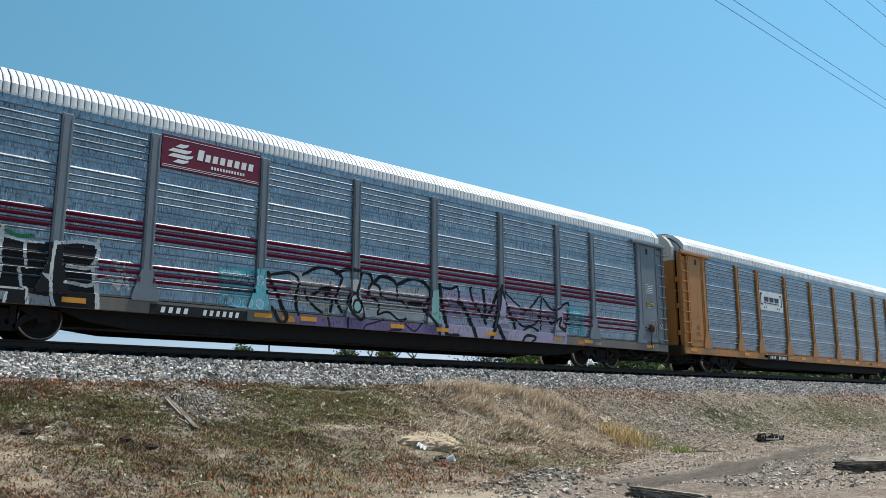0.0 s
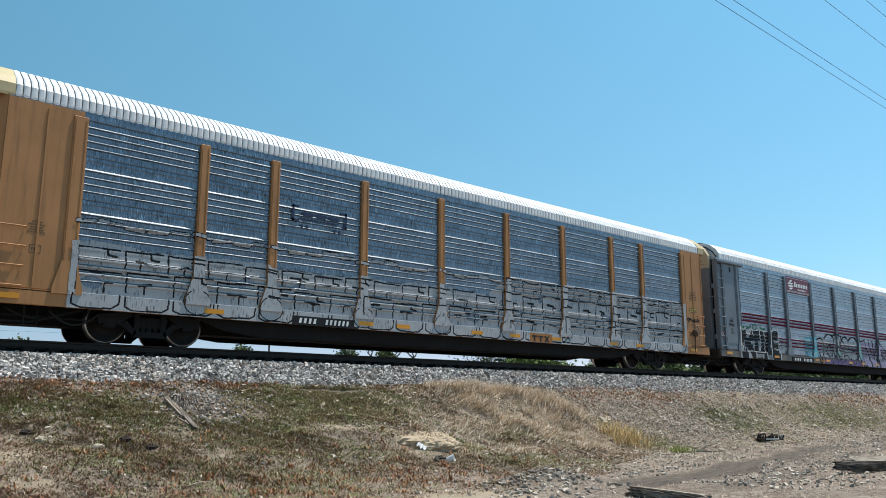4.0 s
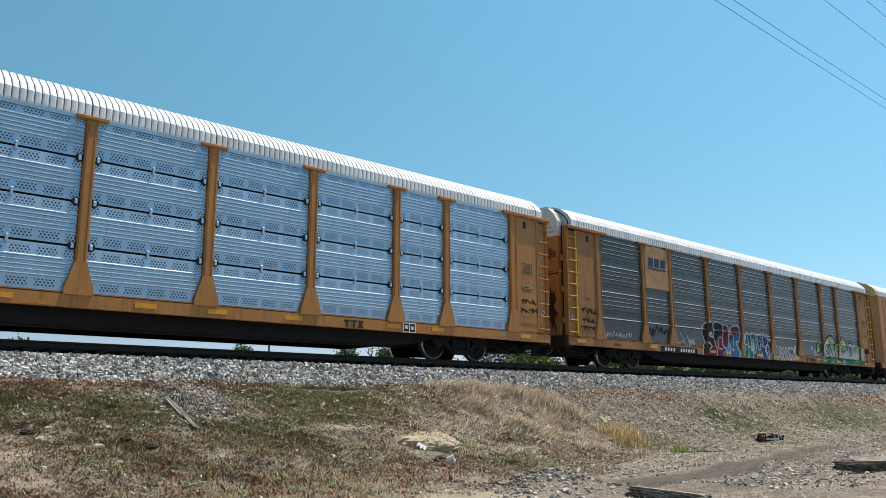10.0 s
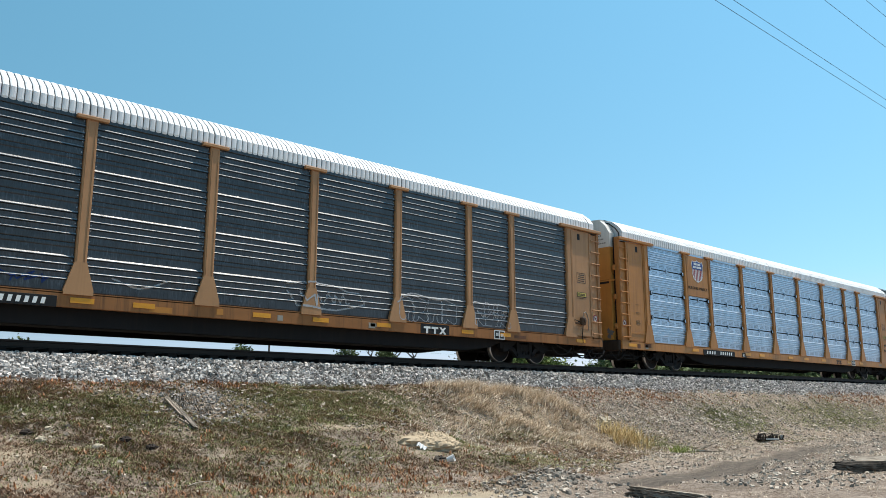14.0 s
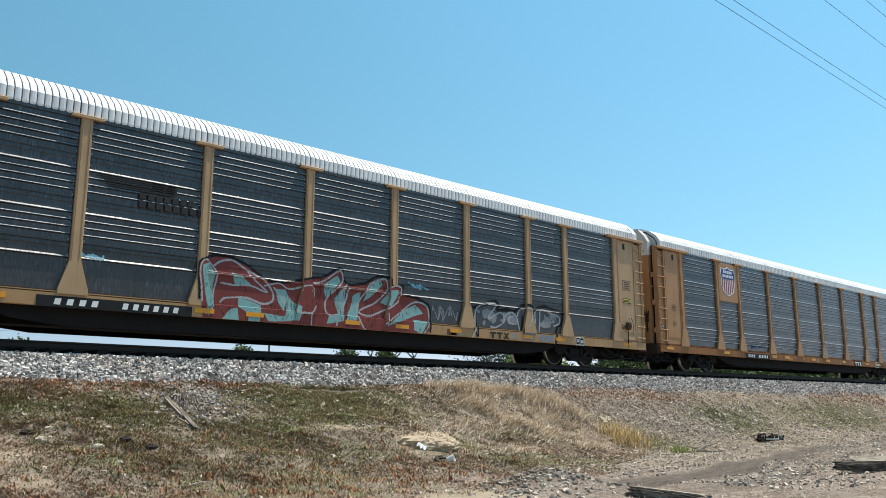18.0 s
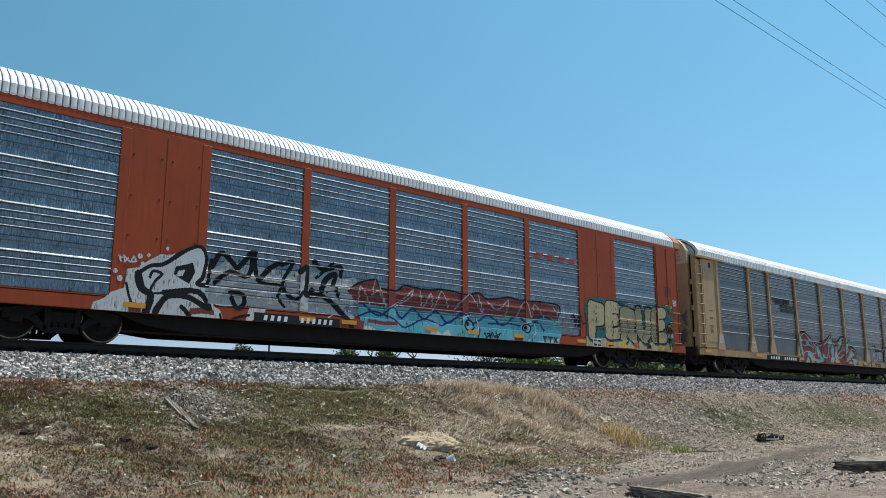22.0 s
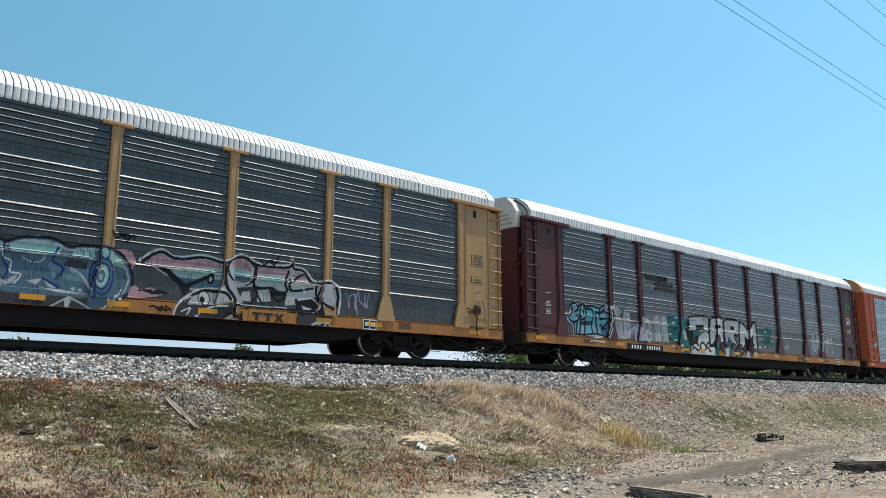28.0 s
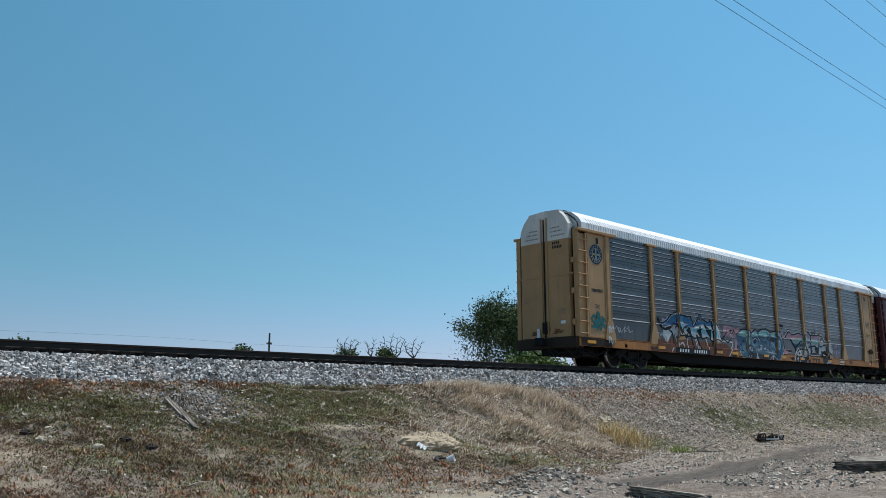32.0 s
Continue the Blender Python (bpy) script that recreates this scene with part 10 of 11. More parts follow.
def art_8(car):
    rule_logo(car, -6.9, -4.7, 3.2)
    p = Paint(-12.0, 11.0, 0.66, 2.4, warp=0.02, seed=8)
    p.mist(-9.54, -8.96, 1.00, 1.57, "purple", .7, 5, 3)
    p.mist(-9.11, -7.17, 1.01, 1.91, "grey", .6, 6, 4)
    p.area("grey", -7.18, 1.91, -6.71, 2.04, -5.39, 2.07, -5.30, 1.04, -7.11, 1.02)
    p.area("silver", -11.60, 1.54, -11.41, 1.79, -11.32, 2.08, -11.11, 2.18, -10.87, 2.10, -10.66, 2.19, -10.40, 2.14, -10.04, 2.16, -9.72, 2.12, -9.42, 2.29, -9.31, 2.03, -9.03, 1.92, -8.98, 1.66, -9.13, 1.46, -9.03, 1.34, -9.22, 1.02, -9.76, 1.03, -10.48, 1.01, -11.21, 1.00, -11.28, 1.35, -11.54, 1.48)
    p.area("cyan", -11.32, 2.04, -11.11, 2.12, -10.89, 2.03, -10.67, 2.13, -10.45, 2.06, -10.09, 2.10, -9.72, 2.05, -9.46, 2.20, -9.41, 1.97, -9.14, 1.87, -9.10, 1.67, -9.25, 1.45, -9.15, 1.34, -9.32, 1.08, -9.75, 1.11, -10.07, 1.12, -10.48, 1.06, -10.91, 1.06, -11.15, 1.08, -11.19, 1.39, -11.44, 1.55, -11.40, 1.70, -11.24, 1.80)
    p.area("sky", -11.20, 1.96, -11.02, 2.06, -10.91, 1.92, -11.07, 1.79, -10.90, 1.74, -10.99, 1.55, -11.16, 1.51, -11.33, 1.65)
    p.area("sky", -10.76, 1.90, -10.63, 2.05, -10.53, 1.86, -10.57, 1.67, -10.74, 1.63)
    p.area("blue", -9.68, 1.84, -9.40, 1.96, -9.17, 1.82, -9.45, 1.76, -9.64, 1.66)
    p.area("sky", -10.41, 2.01, -9.73, 1.99, -9.75, 1.90, -10.37, 1.89)
    p.area("lilac", -10.84, 1.33, -10.60, 1.32, -10.65, 1.07, -10.86, 1.07)
    p.area("lilac", -10.14, 1.37, -9.91, 1.35, -9.95, 1.14, -10.12, 1.13)
    p.area("blue", -9.70, 1.37, -9.28, 1.43, -9.33, 1.12, -9.66, 1.14)
    p.area("char", -10.83, 1.54, -10.19, 1.55, -10.18, 1.43, -10.56, 1.38, -10.82, 1.39)
    p.line("black", .035, -11.32, 2.04, -11.11, 2.12, -10.89, 2.03, -10.67, 2.13, -10.45, 2.06, -10.09, 2.10, -9.72, 2.05, -9.46, 2.20, -9.41, 1.97, -9.14, 1.87, -9.10, 1.67, -9.25, 1.45, -9.15, 1.34, -9.32, 1.08, -9.75, 1.11, -10.07, 1.12, -10.48, 1.06, -10.91, 1.06, -11.15, 1.08, -11.19, 1.39, -11.44, 1.55, -11.40, 1.70, -11.24, 1.80, -11.32, 2.04)
    p.line("black", .04, -10.91, 2.00, -10.95, 1.89, -11.11, 1.81, -11.07, 1.71, -10.88, 1.75, -10.94, 1.55, -11.20, 1.45)
    p.line("black", .04, -11.01, 1.45, -11.07, 1.07)
    p.line("black", .04, -10.81, 1.59, -10.81, 1.91, -10.65, 2.07, -10.50, 1.87, -10.55, 1.64, -10.74, 1.59)
    p.line("black", .04, -10.65, 1.91, -10.62, 1.76)
    p.line("black", .04, -10.81, 1.57, -10.88, 1.05)
    p.line("black", .035, -10.57, 1.56, -10.60, 1.06)
    p.line("black", .04, -10.45, 1.98, -10.09, 1.92, -10.15, 1.59, -10.20, 1.34, -10.12, 1.13)
    p.line("black", .04, -9.95, 1.92, -9.94, 1.54, -9.86, 1.15)
    p.line("black", .04, -9.72, 2.02, -9.75, 1.89, -9.93, 1.89)
    p.line("black", .04, -9.43, 2.00, -9.73, 1.84, -9.68, 1.65, -9.34, 1.71, -9.17, 1.65, -9.54, 1.40, -9.70, 1.47)
    p.line("black", .035, -9.65, 1.31, -9.33, 1.37)
    p.line("white", .016, -11.24, 2.01, -11.02, 2.07)
    p.line("white", .016, -10.74, 1.98, -10.63, 2.09)
    p.line("white", .016, -9.64, 1.78, -9.31, 1.87)
    p.scribble(-9.27, -8.95, 1.99, 2.23, "white", 4, .02)
    p.line("white", .02, -8.81, 2.37, -8.92, 2.12, -8.83, 1.89)
    p.line("white", .022, -10.39, 0.83, -9.99, 0.88, -9.53, 0.84, -10.08, 0.88)
    p.line("white", .022, -10.12, 0.98, -9.62, 1.02)
    p.area("silver", -8.86, 1.97, -8.69, 2.17, -8.44, 2.03, -8.60, 1.88)
    p.line("white", .02, -8.86, 1.97, -8.69, 2.17, -8.43, 2.03, -8.60, 1.87, -8.86, 1.97)
    p.area("silver", -8.75, 1.79, -8.50, 1.82, -8.39, 1.66, -8.35, 1.21, -8.24, 1.04, -8.73, 1.00, -8.68, 1.22, -8.78, 1.61)
    p.line("white", .022, -8.82, 1.75, -8.73, 1.79, -8.47, 1.80, -8.37, 1.66, -8.37, 1.23, -8.24, 1.04)
    p.area("silver", -8.22, 2.01, -7.86, 2.08, -7.83, 1.06, -8.14, 1.03)
    p.line("white", .022, -8.17, 1.03, -8.21, 1.98, -7.91, 2.12, -7.35, 2.12)
    p.line("white", .022, -7.85, 1.36, -7.47, 1.56)
    p.area("lilac", -7.51, 1.50, -7.37, 1.62, -7.19, 1.48, -7.18, 1.01, -7.52, 0.98)
    p.line("white", .02, -7.52, 0.98, -7.49, 1.55, -7.34, 1.62, -7.17, 1.46, -7.14, 1.02)
    p.disc(-6.73, 1.64, .24, .22, "silver", "white", .025)
    p.disc(-6.70, 1.21, .26, .20, "silver", "white", .025)
    p.disc(-6.76, 1.58, .08, .09, "grey", "char", .02)
    p.disc(-6.70, 1.22, .09, .07, "grey", "char", .02)
    p.area("silver", -6.25, 1.91, -5.97, 2.00, -5.92, 1.07, -6.20, 1.07)
    p.line("white", .022, -6.28, 1.85, -6.14, 1.98, -5.96, 1.97, -5.90, 1.07)
    p.area("silver", -5.68, 1.92, -5.45, 2.01, -5.33, 1.06, -5.69, 1.09)
    p.line("white", .022, -5.79, 1.88, -5.54, 2.02, -5.38, 1.90, -5.35, 1.09)
    p.line("white", .02, -5.89, 1.07, -5.66, 1.65, -5.90, 1.68)
    p.area("teal", -5.29, 1.80, -4.96, 1.95, -4.45, 1.83, -3.94, 2.01, -3.77, 1.31, -3.94, 0.66, -4.32, 0.63, -4.54, 1.07, -5.25, 1.13)
    p.mist(-5.39, -3.70, 1.14, 2.13, "teal", .7, 5, 9)
    p.disc(-4.89, 1.84, .13, .045, "white")
    p.disc(-4.81, 1.59, .10, .04, "black")
    p.disc(-5.17, 1.36, .12, .04, "white")
    p.disc(-5.16, 1.19, .10, .04, "black")
    p.disc(-4.73, 1.16, .12, .04, "white")
    p.disc(-4.65, 2.07, .16, .06, "sky")
    p.disc(-4.07, 2.11, .12, .05, "sky")
    p.disc(-4.44, 0.97, .11, .045, "white")
    p.disc(-4.40, 0.77, .10, .04, "white")
    p.disc(-5.05, 0.92, .10, .04, "white")
    p.disc(-4.80, 0.82, .09, .04, "black")
    p.scribble(-4.34, -3.86, 1.13, 1.67, "silver", 7, .02)
    p.area("black", -3.93, 1.89, -3.71, 2.21, -3.40, 2.07, -3.43, 1.11, -3.88, 0.72, -3.76, 1.08, -3.97, 1.35)
    p.area("white", -3.71, 2.20, -2.15, 2.20, -2.25, 1.68, -2.96, 1.62, -3.79, 1.61, -3.66, 1.83)
    p.area("black", -3.22, 1.88, -2.55, 1.90, -2.57, 1.70, -3.24, 1.66)
    p.area("teal", -3.45, 1.61, -2.97, 1.69, -3.03, 1.47, -3.40, 1.35)
    p.area("white", -3.02, 1.38, -2.54, 1.61, -2.17, 1.64, -2.22, 1.02, -2.66, 0.99, -3.22, 1.06)
    p.area("black", -3.37, 1.35, -2.96, 1.45, -3.15, 1.07, -2.66, 0.96, -3.21, 0.89)
    p.area("white", -3.72, 0.95, -2.94, 1.00, -1.93, 0.95, -1.91, 0.61, -3.71, 0.59)
    p.scribble(-3.64, -3.19, 2.00, 2.10, "sky", 4, .018)
    p.area("white", -3.59, 1.06, -2.82, 1.08, -2.88, 0.70, -3.61, 0.68)
    p.line("black", .05, -3.68, 2.20, -2.16, 2.21, -2.22, 1.60)
    p.area("black", -2.19, 2.14, -2.03, 1.89, -2.11, 0.88, -2.21, 1.34)
    p.area("white", -1.91, 2.21, -1.00, 2.24, -1.02, 1.23, -1.40, 1.27, -1.40, 1.54, -1.69, 1.55, -1.72, 1.24, -2.12, 1.11, -2.10, 1.68)
    p.area("black", -1.65, 1.94, -1.33, 1.96, -1.34, 1.82, -1.66, 1.80)
    p.line("black", .045, -2.12, 1.13, -2.10, 1.68, -1.96, 2.20, -1.00, 2.26, -0.99, 1.23)
    p.area("white", -0.87, 2.18, 0.39, 2.21, 0.35, 1.66, -0.11, 1.62, 0.17, 1.18, -0.19, 1.26, -0.55, 1.55, -0.63, 1.19, -0.80, 1.25)
    p.area("black", -0.34, 1.99, 0.02, 1.99, -0.02, 1.84, -0.36, 1.83)
    p.line("black", .045, -0.87, 1.21, -0.87, 2.20, 0.39, 2.22, 0.33, 1.64, -0.06, 1.63, 0.26, 1.15)
    p.area("white", 0.48, 2.15, 0.81, 2.18, 1.20, 1.92, 1.60, 2.18, 1.95, 2.18, 1.95, 1.09, 1.50, 1.13, 1.50, 1.73, 1.20, 1.48, 0.87, 1.67, 0.87, 1.09, 0.45, 1.13)
    p.line("black", .045, 0.43, 1.06, 0.47, 2.16, 0.81, 2.19, 1.22, 1.94, 1.58, 2.21, 2.02, 2.23, 2.00, 1.06)
    p.area("black", 0.87, 1.63, 1.20, 1.44, 1.50, 1.69, 1.52, 1.13, 0.87, 1.09)
    p.line("black", .04, -3.70, 1.15, -3.18, 0.81, -2.74, 1.16, -2.19, 0.81, -1.73, 1.28, -1.13, 0.81, -0.55, 1.34, -0.00, 0.82, 0.45, 1.27, 1.02, 0.77, 1.50, 1.28, 2.00, 0.87)
    p.line("black", .04, -3.62, 0.84, -3.27, 1.18, -2.81, 0.77, -2.20, 1.21, -1.71, 0.78, -1.15, 1.29, -0.58, 0.78, -0.10, 1.27, 0.45, 0.78, 1.01, 1.28, 1.50, 0.77)
    p.area("teal", -1.81, 1.30, -1.52, 1.29, -1.59, 0.65, -1.87, 0.67)
    p.area("teal", -0.63, 1.26, -0.37, 1.25, -0.40, 0.69, -0.69, 0.71)
    p.area("white", -2.16, 1.01, -1.84, 1.00, -1.87, 0.60, -2.18, 0.61)
    p.area("white", -1.05, 0.96, -0.58, 1.06, -0.71, 0.64, -1.05, 0.65)
    p.area("teal", 0.08, 0.96, 0.45, 0.99, 0.36, 0.66, -0.00, 0.68)
    p.area("white", 0.83, 0.87, 1.11, 0.96, 1.26, 0.68, 0.83, 0.67)
    p.area("white", 1.55, 0.92, 1.80, 0.97, 1.85, 0.68, 1.52, 0.68)
    p.line("black", .03, -1.05, 0.65, -0.85, 1.18, -0.53, 0.65)
    p.line("black", .03, -0.09, 0.67, 0.13, 1.11, 0.41, 0.67)
    p.line("black", .03, 0.78, 0.65, 1.01, 1.10, 1.31, 0.67)
    p.mist(1.95, 3.81, 1.29, 2.14, "teal", .62, 6, 12)
    p.disc(2.21, 2.09, .11, .04, "white")
    p.disc(2.89, 1.92, .10, .04, "white")
    p.disc(2.31, 1.19, .12, .04, "white")
    p.disc(3.04, 1.24, .09, .035, "black")
    p.disc(3.48, 1.51, .11, .04, "white")
    p.disc(2.67, 1.60, .08, .035, "black")
    p.disc(2.78, 1.24, .10, .04, "white")
    p.disc(2.51, 0.86, .08, .04, "white")
    p.scribble(2.15, 2.72, 1.45, 1.71, "silver", 6, .022)
    p.scribble(4.50, 5.20, 1.11, 1.66, "silver", 8, .018)
    p.mist(7.55, 10.54, 1.07, 2.21, "silver", .5, 10, 3)
    p.disc(8.04, 1.59, .26, .36, "grey", "white", .02)
    p.disc(8.80, 1.60, .22, .30, "grey", "white", .02)
    p.disc(9.39, 1.59, .20, .30, "grey", "white", .02)
    p.disc(10.14, 1.50, .16, .24, "grey", "white", .02)
    p.line("white", .02, 7.81, 2.05, 8.38, 2.23, 8.49, 1.62, 7.99, 1.50, 8.32, 1.17)
    p.line("white", .02, 8.73, 2.08, 9.24, 2.12, 9.12, 1.30)
    p.line("white", .02, 9.57, 1.42, 9.68, 1.98, 10.14, 1.96)
    p.scribble(7.81, 8.19, 1.25, 1.92, "white", 6, .012)
    p.scribble(9.09, 10.24, 1.28, 2.02, "white", 6, .012)
    p.emit(car, SHEETS, "old", label="large silver letters on teal with black outlines")
    q = Paint(12.05, 13.05, 2.3, 4.4, seed=4)
    q.scribble(12.2, 12.9, 3.6, 4.2, "green", 6, 0.03)
    q.emit(car, SHEETS, "old", label="green scrawl on the corner panel")


def art_9(car):
    p = Paint(-11.8, 8.6, 0.66, 2.4, warp=0.035, seed=10)
    p.mist(-8.83, -4.15, 1.38, 2.12, "lilac", .6, 5, 2)
    p.area("rustbrown", -8.9, 0.67, -8.9, 1.15, -6.8, 1.2, -3.4, 1.2, -2.9, 0.67)
    p.area("rustbrown", -9.34, 0.84, -8.63, 0.83, -6.76, 0.83, -4.57, 0.89, -2.77, 0.91, -3.47, 0.56, -6.23, 0.56, -9.31, 0.57)
    p.area("white", -8.71, 2.03, -8.51, 1.85, -8.25, 1.84, -7.92, 2.04, -7.54, 2.26, -7.20, 2.30, -7.16, 2.19, -6.79, 2.24, -6.30, 2.16, -6.14, 1.87, -5.89, 2.11, -5.28, 2.11, -4.82, 2.04, -4.64, 2.22, -4.34, 2.02, -4.11, 1.73, -3.83, 1.41, -2.91, 1.35, -3.01, 1.29, -4.19, 1.28, -4.89, 1.31, -5.84, 1.38, -7.06, 1.39, -7.75, 1.40, -8.10, 1.04, -8.42, 1.28, -8.37, 1.55, -8.57, 1.74)
    p.area("blue", -8.51, 1.79, -8.24, 1.80, -7.91, 1.98, -7.54, 2.20, -7.21, 2.24, -6.87, 2.17, -6.29, 2.12, -6.14, 1.80, -5.80, 2.05, -5.28, 2.05, -4.81, 1.99, -4.65, 2.15, -4.36, 1.94, -4.63, 1.86, -5.41, 1.91, -6.14, 1.76, -7.10, 1.91, -7.78, 1.82, -8.27, 1.65)
    p.area("navy", -7.97, 1.77, -7.59, 1.87, -7.18, 1.81, -6.14, 1.80, -6.18, 1.73, -7.09, 1.75, -7.77, 1.73)
    p.area("sky", -7.22, 1.83, -6.14, 1.71, -4.93, 1.83, -4.37, 1.70, -4.20, 1.43, -5.39, 1.50, -6.48, 1.60, -7.20, 1.63)
    p.line("black", .06, -8.68, 1.95, -8.51, 1.68, -8.15, 1.57, -7.77, 1.71, -7.45, 1.71, -7.22, 1.65, -7.10, 1.47)
    p.line("black", .03, -8.68, 1.99, -8.51, 1.82, -8.27, 1.83, -7.94, 2.02, -7.58, 2.24, -7.44, 2.27, -7.40, 1.85)
    p.line("black", .03, -7.21, 2.27, -7.17, 2.18, -6.87, 2.20, -6.59, 2.17, -6.28, 2.15, -6.12, 1.80, -5.82, 2.09, -5.33, 2.09, -5.09, 2.04, -4.84, 2.02, -4.65, 2.19, -4.36, 1.99, -4.16, 1.70, -3.83, 1.40, -3.48, 1.75)
    p.disc(-7.38, 1.50, .13, .18, "silver", "black", .05)
    p.area("silver", -7.79, 1.71, -7.58, 1.76, -7.50, 1.44, -7.66, 1.30, -7.75, 1.46)
    p.area("silver", -8.41, 1.34, -8.12, 1.28, -8.14, 1.04, -8.26, 1.10)
    p.line("black", .04, -7.91, 1.53, -7.70, 1.38, -7.62, 0.96)
    p.line("white", .025, -7.50, 1.36, -7.30, 0.83)
    p.area("black", -6.67, 1.56, -6.44, 1.77, -6.36, 1.34, -6.47, 1.45)
    p.area("black", -5.90, 1.62, -5.54, 1.87, -5.47, 1.26, -5.76, 1.50)
    p.line("black", .04, -7.11, 1.53, -6.85, 1.43, -6.59, 1.37, -6.49, 1.69, -6.79, 1.70, -7.03, 1.59)
    p.area("black", -6.25, 1.99, -6.10, 1.81, -5.85, 2.08, -5.92, 1.90, -6.12, 1.77)
    p.line("black", .05, -6.39, 1.61, -6.21, 1.09, -6.29, 0.84)
    p.line("white", .022, -6.55, 1.33, -6.63, 0.81)
    p.line("white", .022, -6.10, 1.51, -5.85, 0.83)
    p.line("white", .022, -6.01, 1.48, -5.73, 0.82)
    p.line("black", .06, -5.89, 1.44, -5.62, 0.83)
    p.area("black", -5.28, 1.98, -4.70, 1.70, -4.79, 1.32, -5.16, 1.73)
    p.line("white", .022, -5.24, 1.37, -5.07, 1.06, -5.05, 0.60)
    p.line("black", .06, -4.64, 2.05, -4.54, 1.54, -4.61, 0.72, -4.75, 0.60)
    p.line("black", .03, -7.22, 1.35, -6.85, 1.34, -6.63, 1.30, -6.29, 1.38, -6.02, 1.32, -5.75, 1.39, -5.37, 1.31, -4.99, 1.37, -4.65, 1.29, -4.35, 1.36, -3.98, 1.28, -3.67, 1.38, -3.35, 1.29, -3.13, 1.41)
    p.disc(-5.60, 2.24, .16, .15, "white")
    p.disc(-5.60, 2.24, .10, .10, "blue", "black", .04)
    p.mist(-3.81, -2.22, 1.41, 2.01, "pink", .75, 5, 7)
    p.line("black", .03, -4.09, 1.73, -3.94, 1.40, -3.63, 1.53, -3.48, 1.77)
    p.line("white", .025, -3.48, 1.77, -2.89, 1.50, -3.11, 0.98, -3.50, 0.58)
    p.line("white", .03, -7.87, 0.61, -7.82, 0.76, -7.74, 0.85)
    p.line("white", .03, -7.25, 1.00, -7.12, 1.08, -6.96, 0.96, -6.93, 0.83)
    p.scribble(-3.16, -2.64, 1.68, 1.91, "black", 6, .02)
    p.scribble(-8.91, -8.46, 1.26, 1.45, "silver", 5, .016)
    p.mist(-2.90, -2.47, 0.94, 1.62, "pink", .85, 5, 5)
    p.mist(-2.60, -0.58, 1.78, 1.98, "pink", .75, 5, 9)
    p.mist(-0.65, 1.27, 1.94, 2.11, "pink", .75, 5, 4)
    p.mist(1.27, 2.11, 1.26, 2.07, "pink", .7, 5, 6)
    p.mist(-2.58, -1.72, 0.97, 1.56, "pink", .8, 5, 7)
    p.area("slate", -2.59, 1.66, -2.32, 1.75, -2.09, 1.91, -1.75, 1.96, -1.47, 1.92, -1.26, 1.78, -1.09, 1.88, -0.83, 1.99, -0.68, 1.94, -0.56, 1.89, -0.35, 2.01, -0.16, 2.06, 0.15, 2.08, 0.41, 2.02, 0.64, 1.92, 0.87, 1.98, 1.33, 2.02, 1.68, 1.90, 1.93, 1.62, 2.00, 1.30, 1.90, 1.03, 1.56, 0.76, 1.02, 0.65, -0.12, 0.59, -1.19, 0.55, -1.76, 0.63, -2.20, 0.75, -2.42, 0.87, -2.56, 1.00, -2.49, 1.19, -2.55, 1.42)
    p.area("seafoam", -2.53, 1.64, -2.32, 1.72, -2.08, 1.87, -1.75, 1.93, -1.47, 1.87, -1.40, 1.59, -1.68, 1.59, -2.24, 1.61)
    p.area("seafoam", -1.20, 1.76, -0.83, 1.95, -0.66, 1.88, -0.58, 1.67, -1.17, 1.64)
    p.area("seafoam", -0.49, 1.84, -0.16, 2.01, 0.18, 2.03, 0.53, 1.88, 0.45, 1.73, -0.46, 1.68)
    p.area("seafoam", 0.74, 1.91, 1.13, 1.97, 1.17, 1.71, 0.67, 1.72)
    p.area("seafoam", 1.37, 1.97, 1.68, 1.81, 1.88, 1.56, 1.48, 1.64)
    p.area("steelblue", -2.49, 1.19, -2.14, 1.20, -1.73, 1.28, -1.75, 1.02, -2.20, 0.84, -2.45, 0.94)
    p.area("steelblue", -1.40, 1.48, -0.64, 1.50, -0.69, 1.22, -1.33, 1.24)
    p.area("steelblue", 0.23, 1.55, 1.07, 1.49, 1.05, 1.18, 0.36, 1.25)
    p.area("char", -1.66, 0.87, -0.85, 0.89, 1.02, 0.91, 1.05, 0.68, -0.12, 0.59, -1.19, 0.55, -1.73, 0.65)
    p.area("char", -0.99, 1.54, -0.70, 1.55, -0.81, 1.39, -1.08, 1.39)
    p.area("char", 0.61, 1.66, 1.00, 1.62, 0.97, 1.46, 0.55, 1.50)
    p.line("black", .03, -2.59, 1.66, -2.32, 1.75, -2.09, 1.91, -1.75, 1.96, -1.47, 1.92, -1.26, 1.78, -1.09, 1.88, -0.83, 1.99, -0.68, 1.94, -0.56, 1.89, -0.35, 2.01, -0.16, 2.06, 0.15, 2.08, 0.41, 2.02, 0.64, 1.92, 0.87, 1.98, 1.33, 2.02, 1.68, 1.90, 1.93, 1.62, 2.00, 1.30, 1.90, 1.03, 1.56, 0.76)
    p.line("silver", .018, -2.48, 1.64, -2.07, 1.84, -1.75, 1.89, -1.50, 1.85, -1.32, 1.71, -1.06, 1.81, -0.83, 1.92, -0.58, 1.81, -0.16, 1.99, 0.38, 1.95, 0.64, 1.85, 1.27, 1.95, 1.60, 1.83, 1.84, 1.56, 1.89, 1.29, 1.79, 1.02)
    p.line("navy", .03, -1.44, 1.89, -1.46, 1.57, -1.50, 1.28, -1.35, 1.05)
    p.line("navy", .025, -0.59, 1.86, -0.61, 1.55, -0.51, 1.31, -0.62, 1.10)
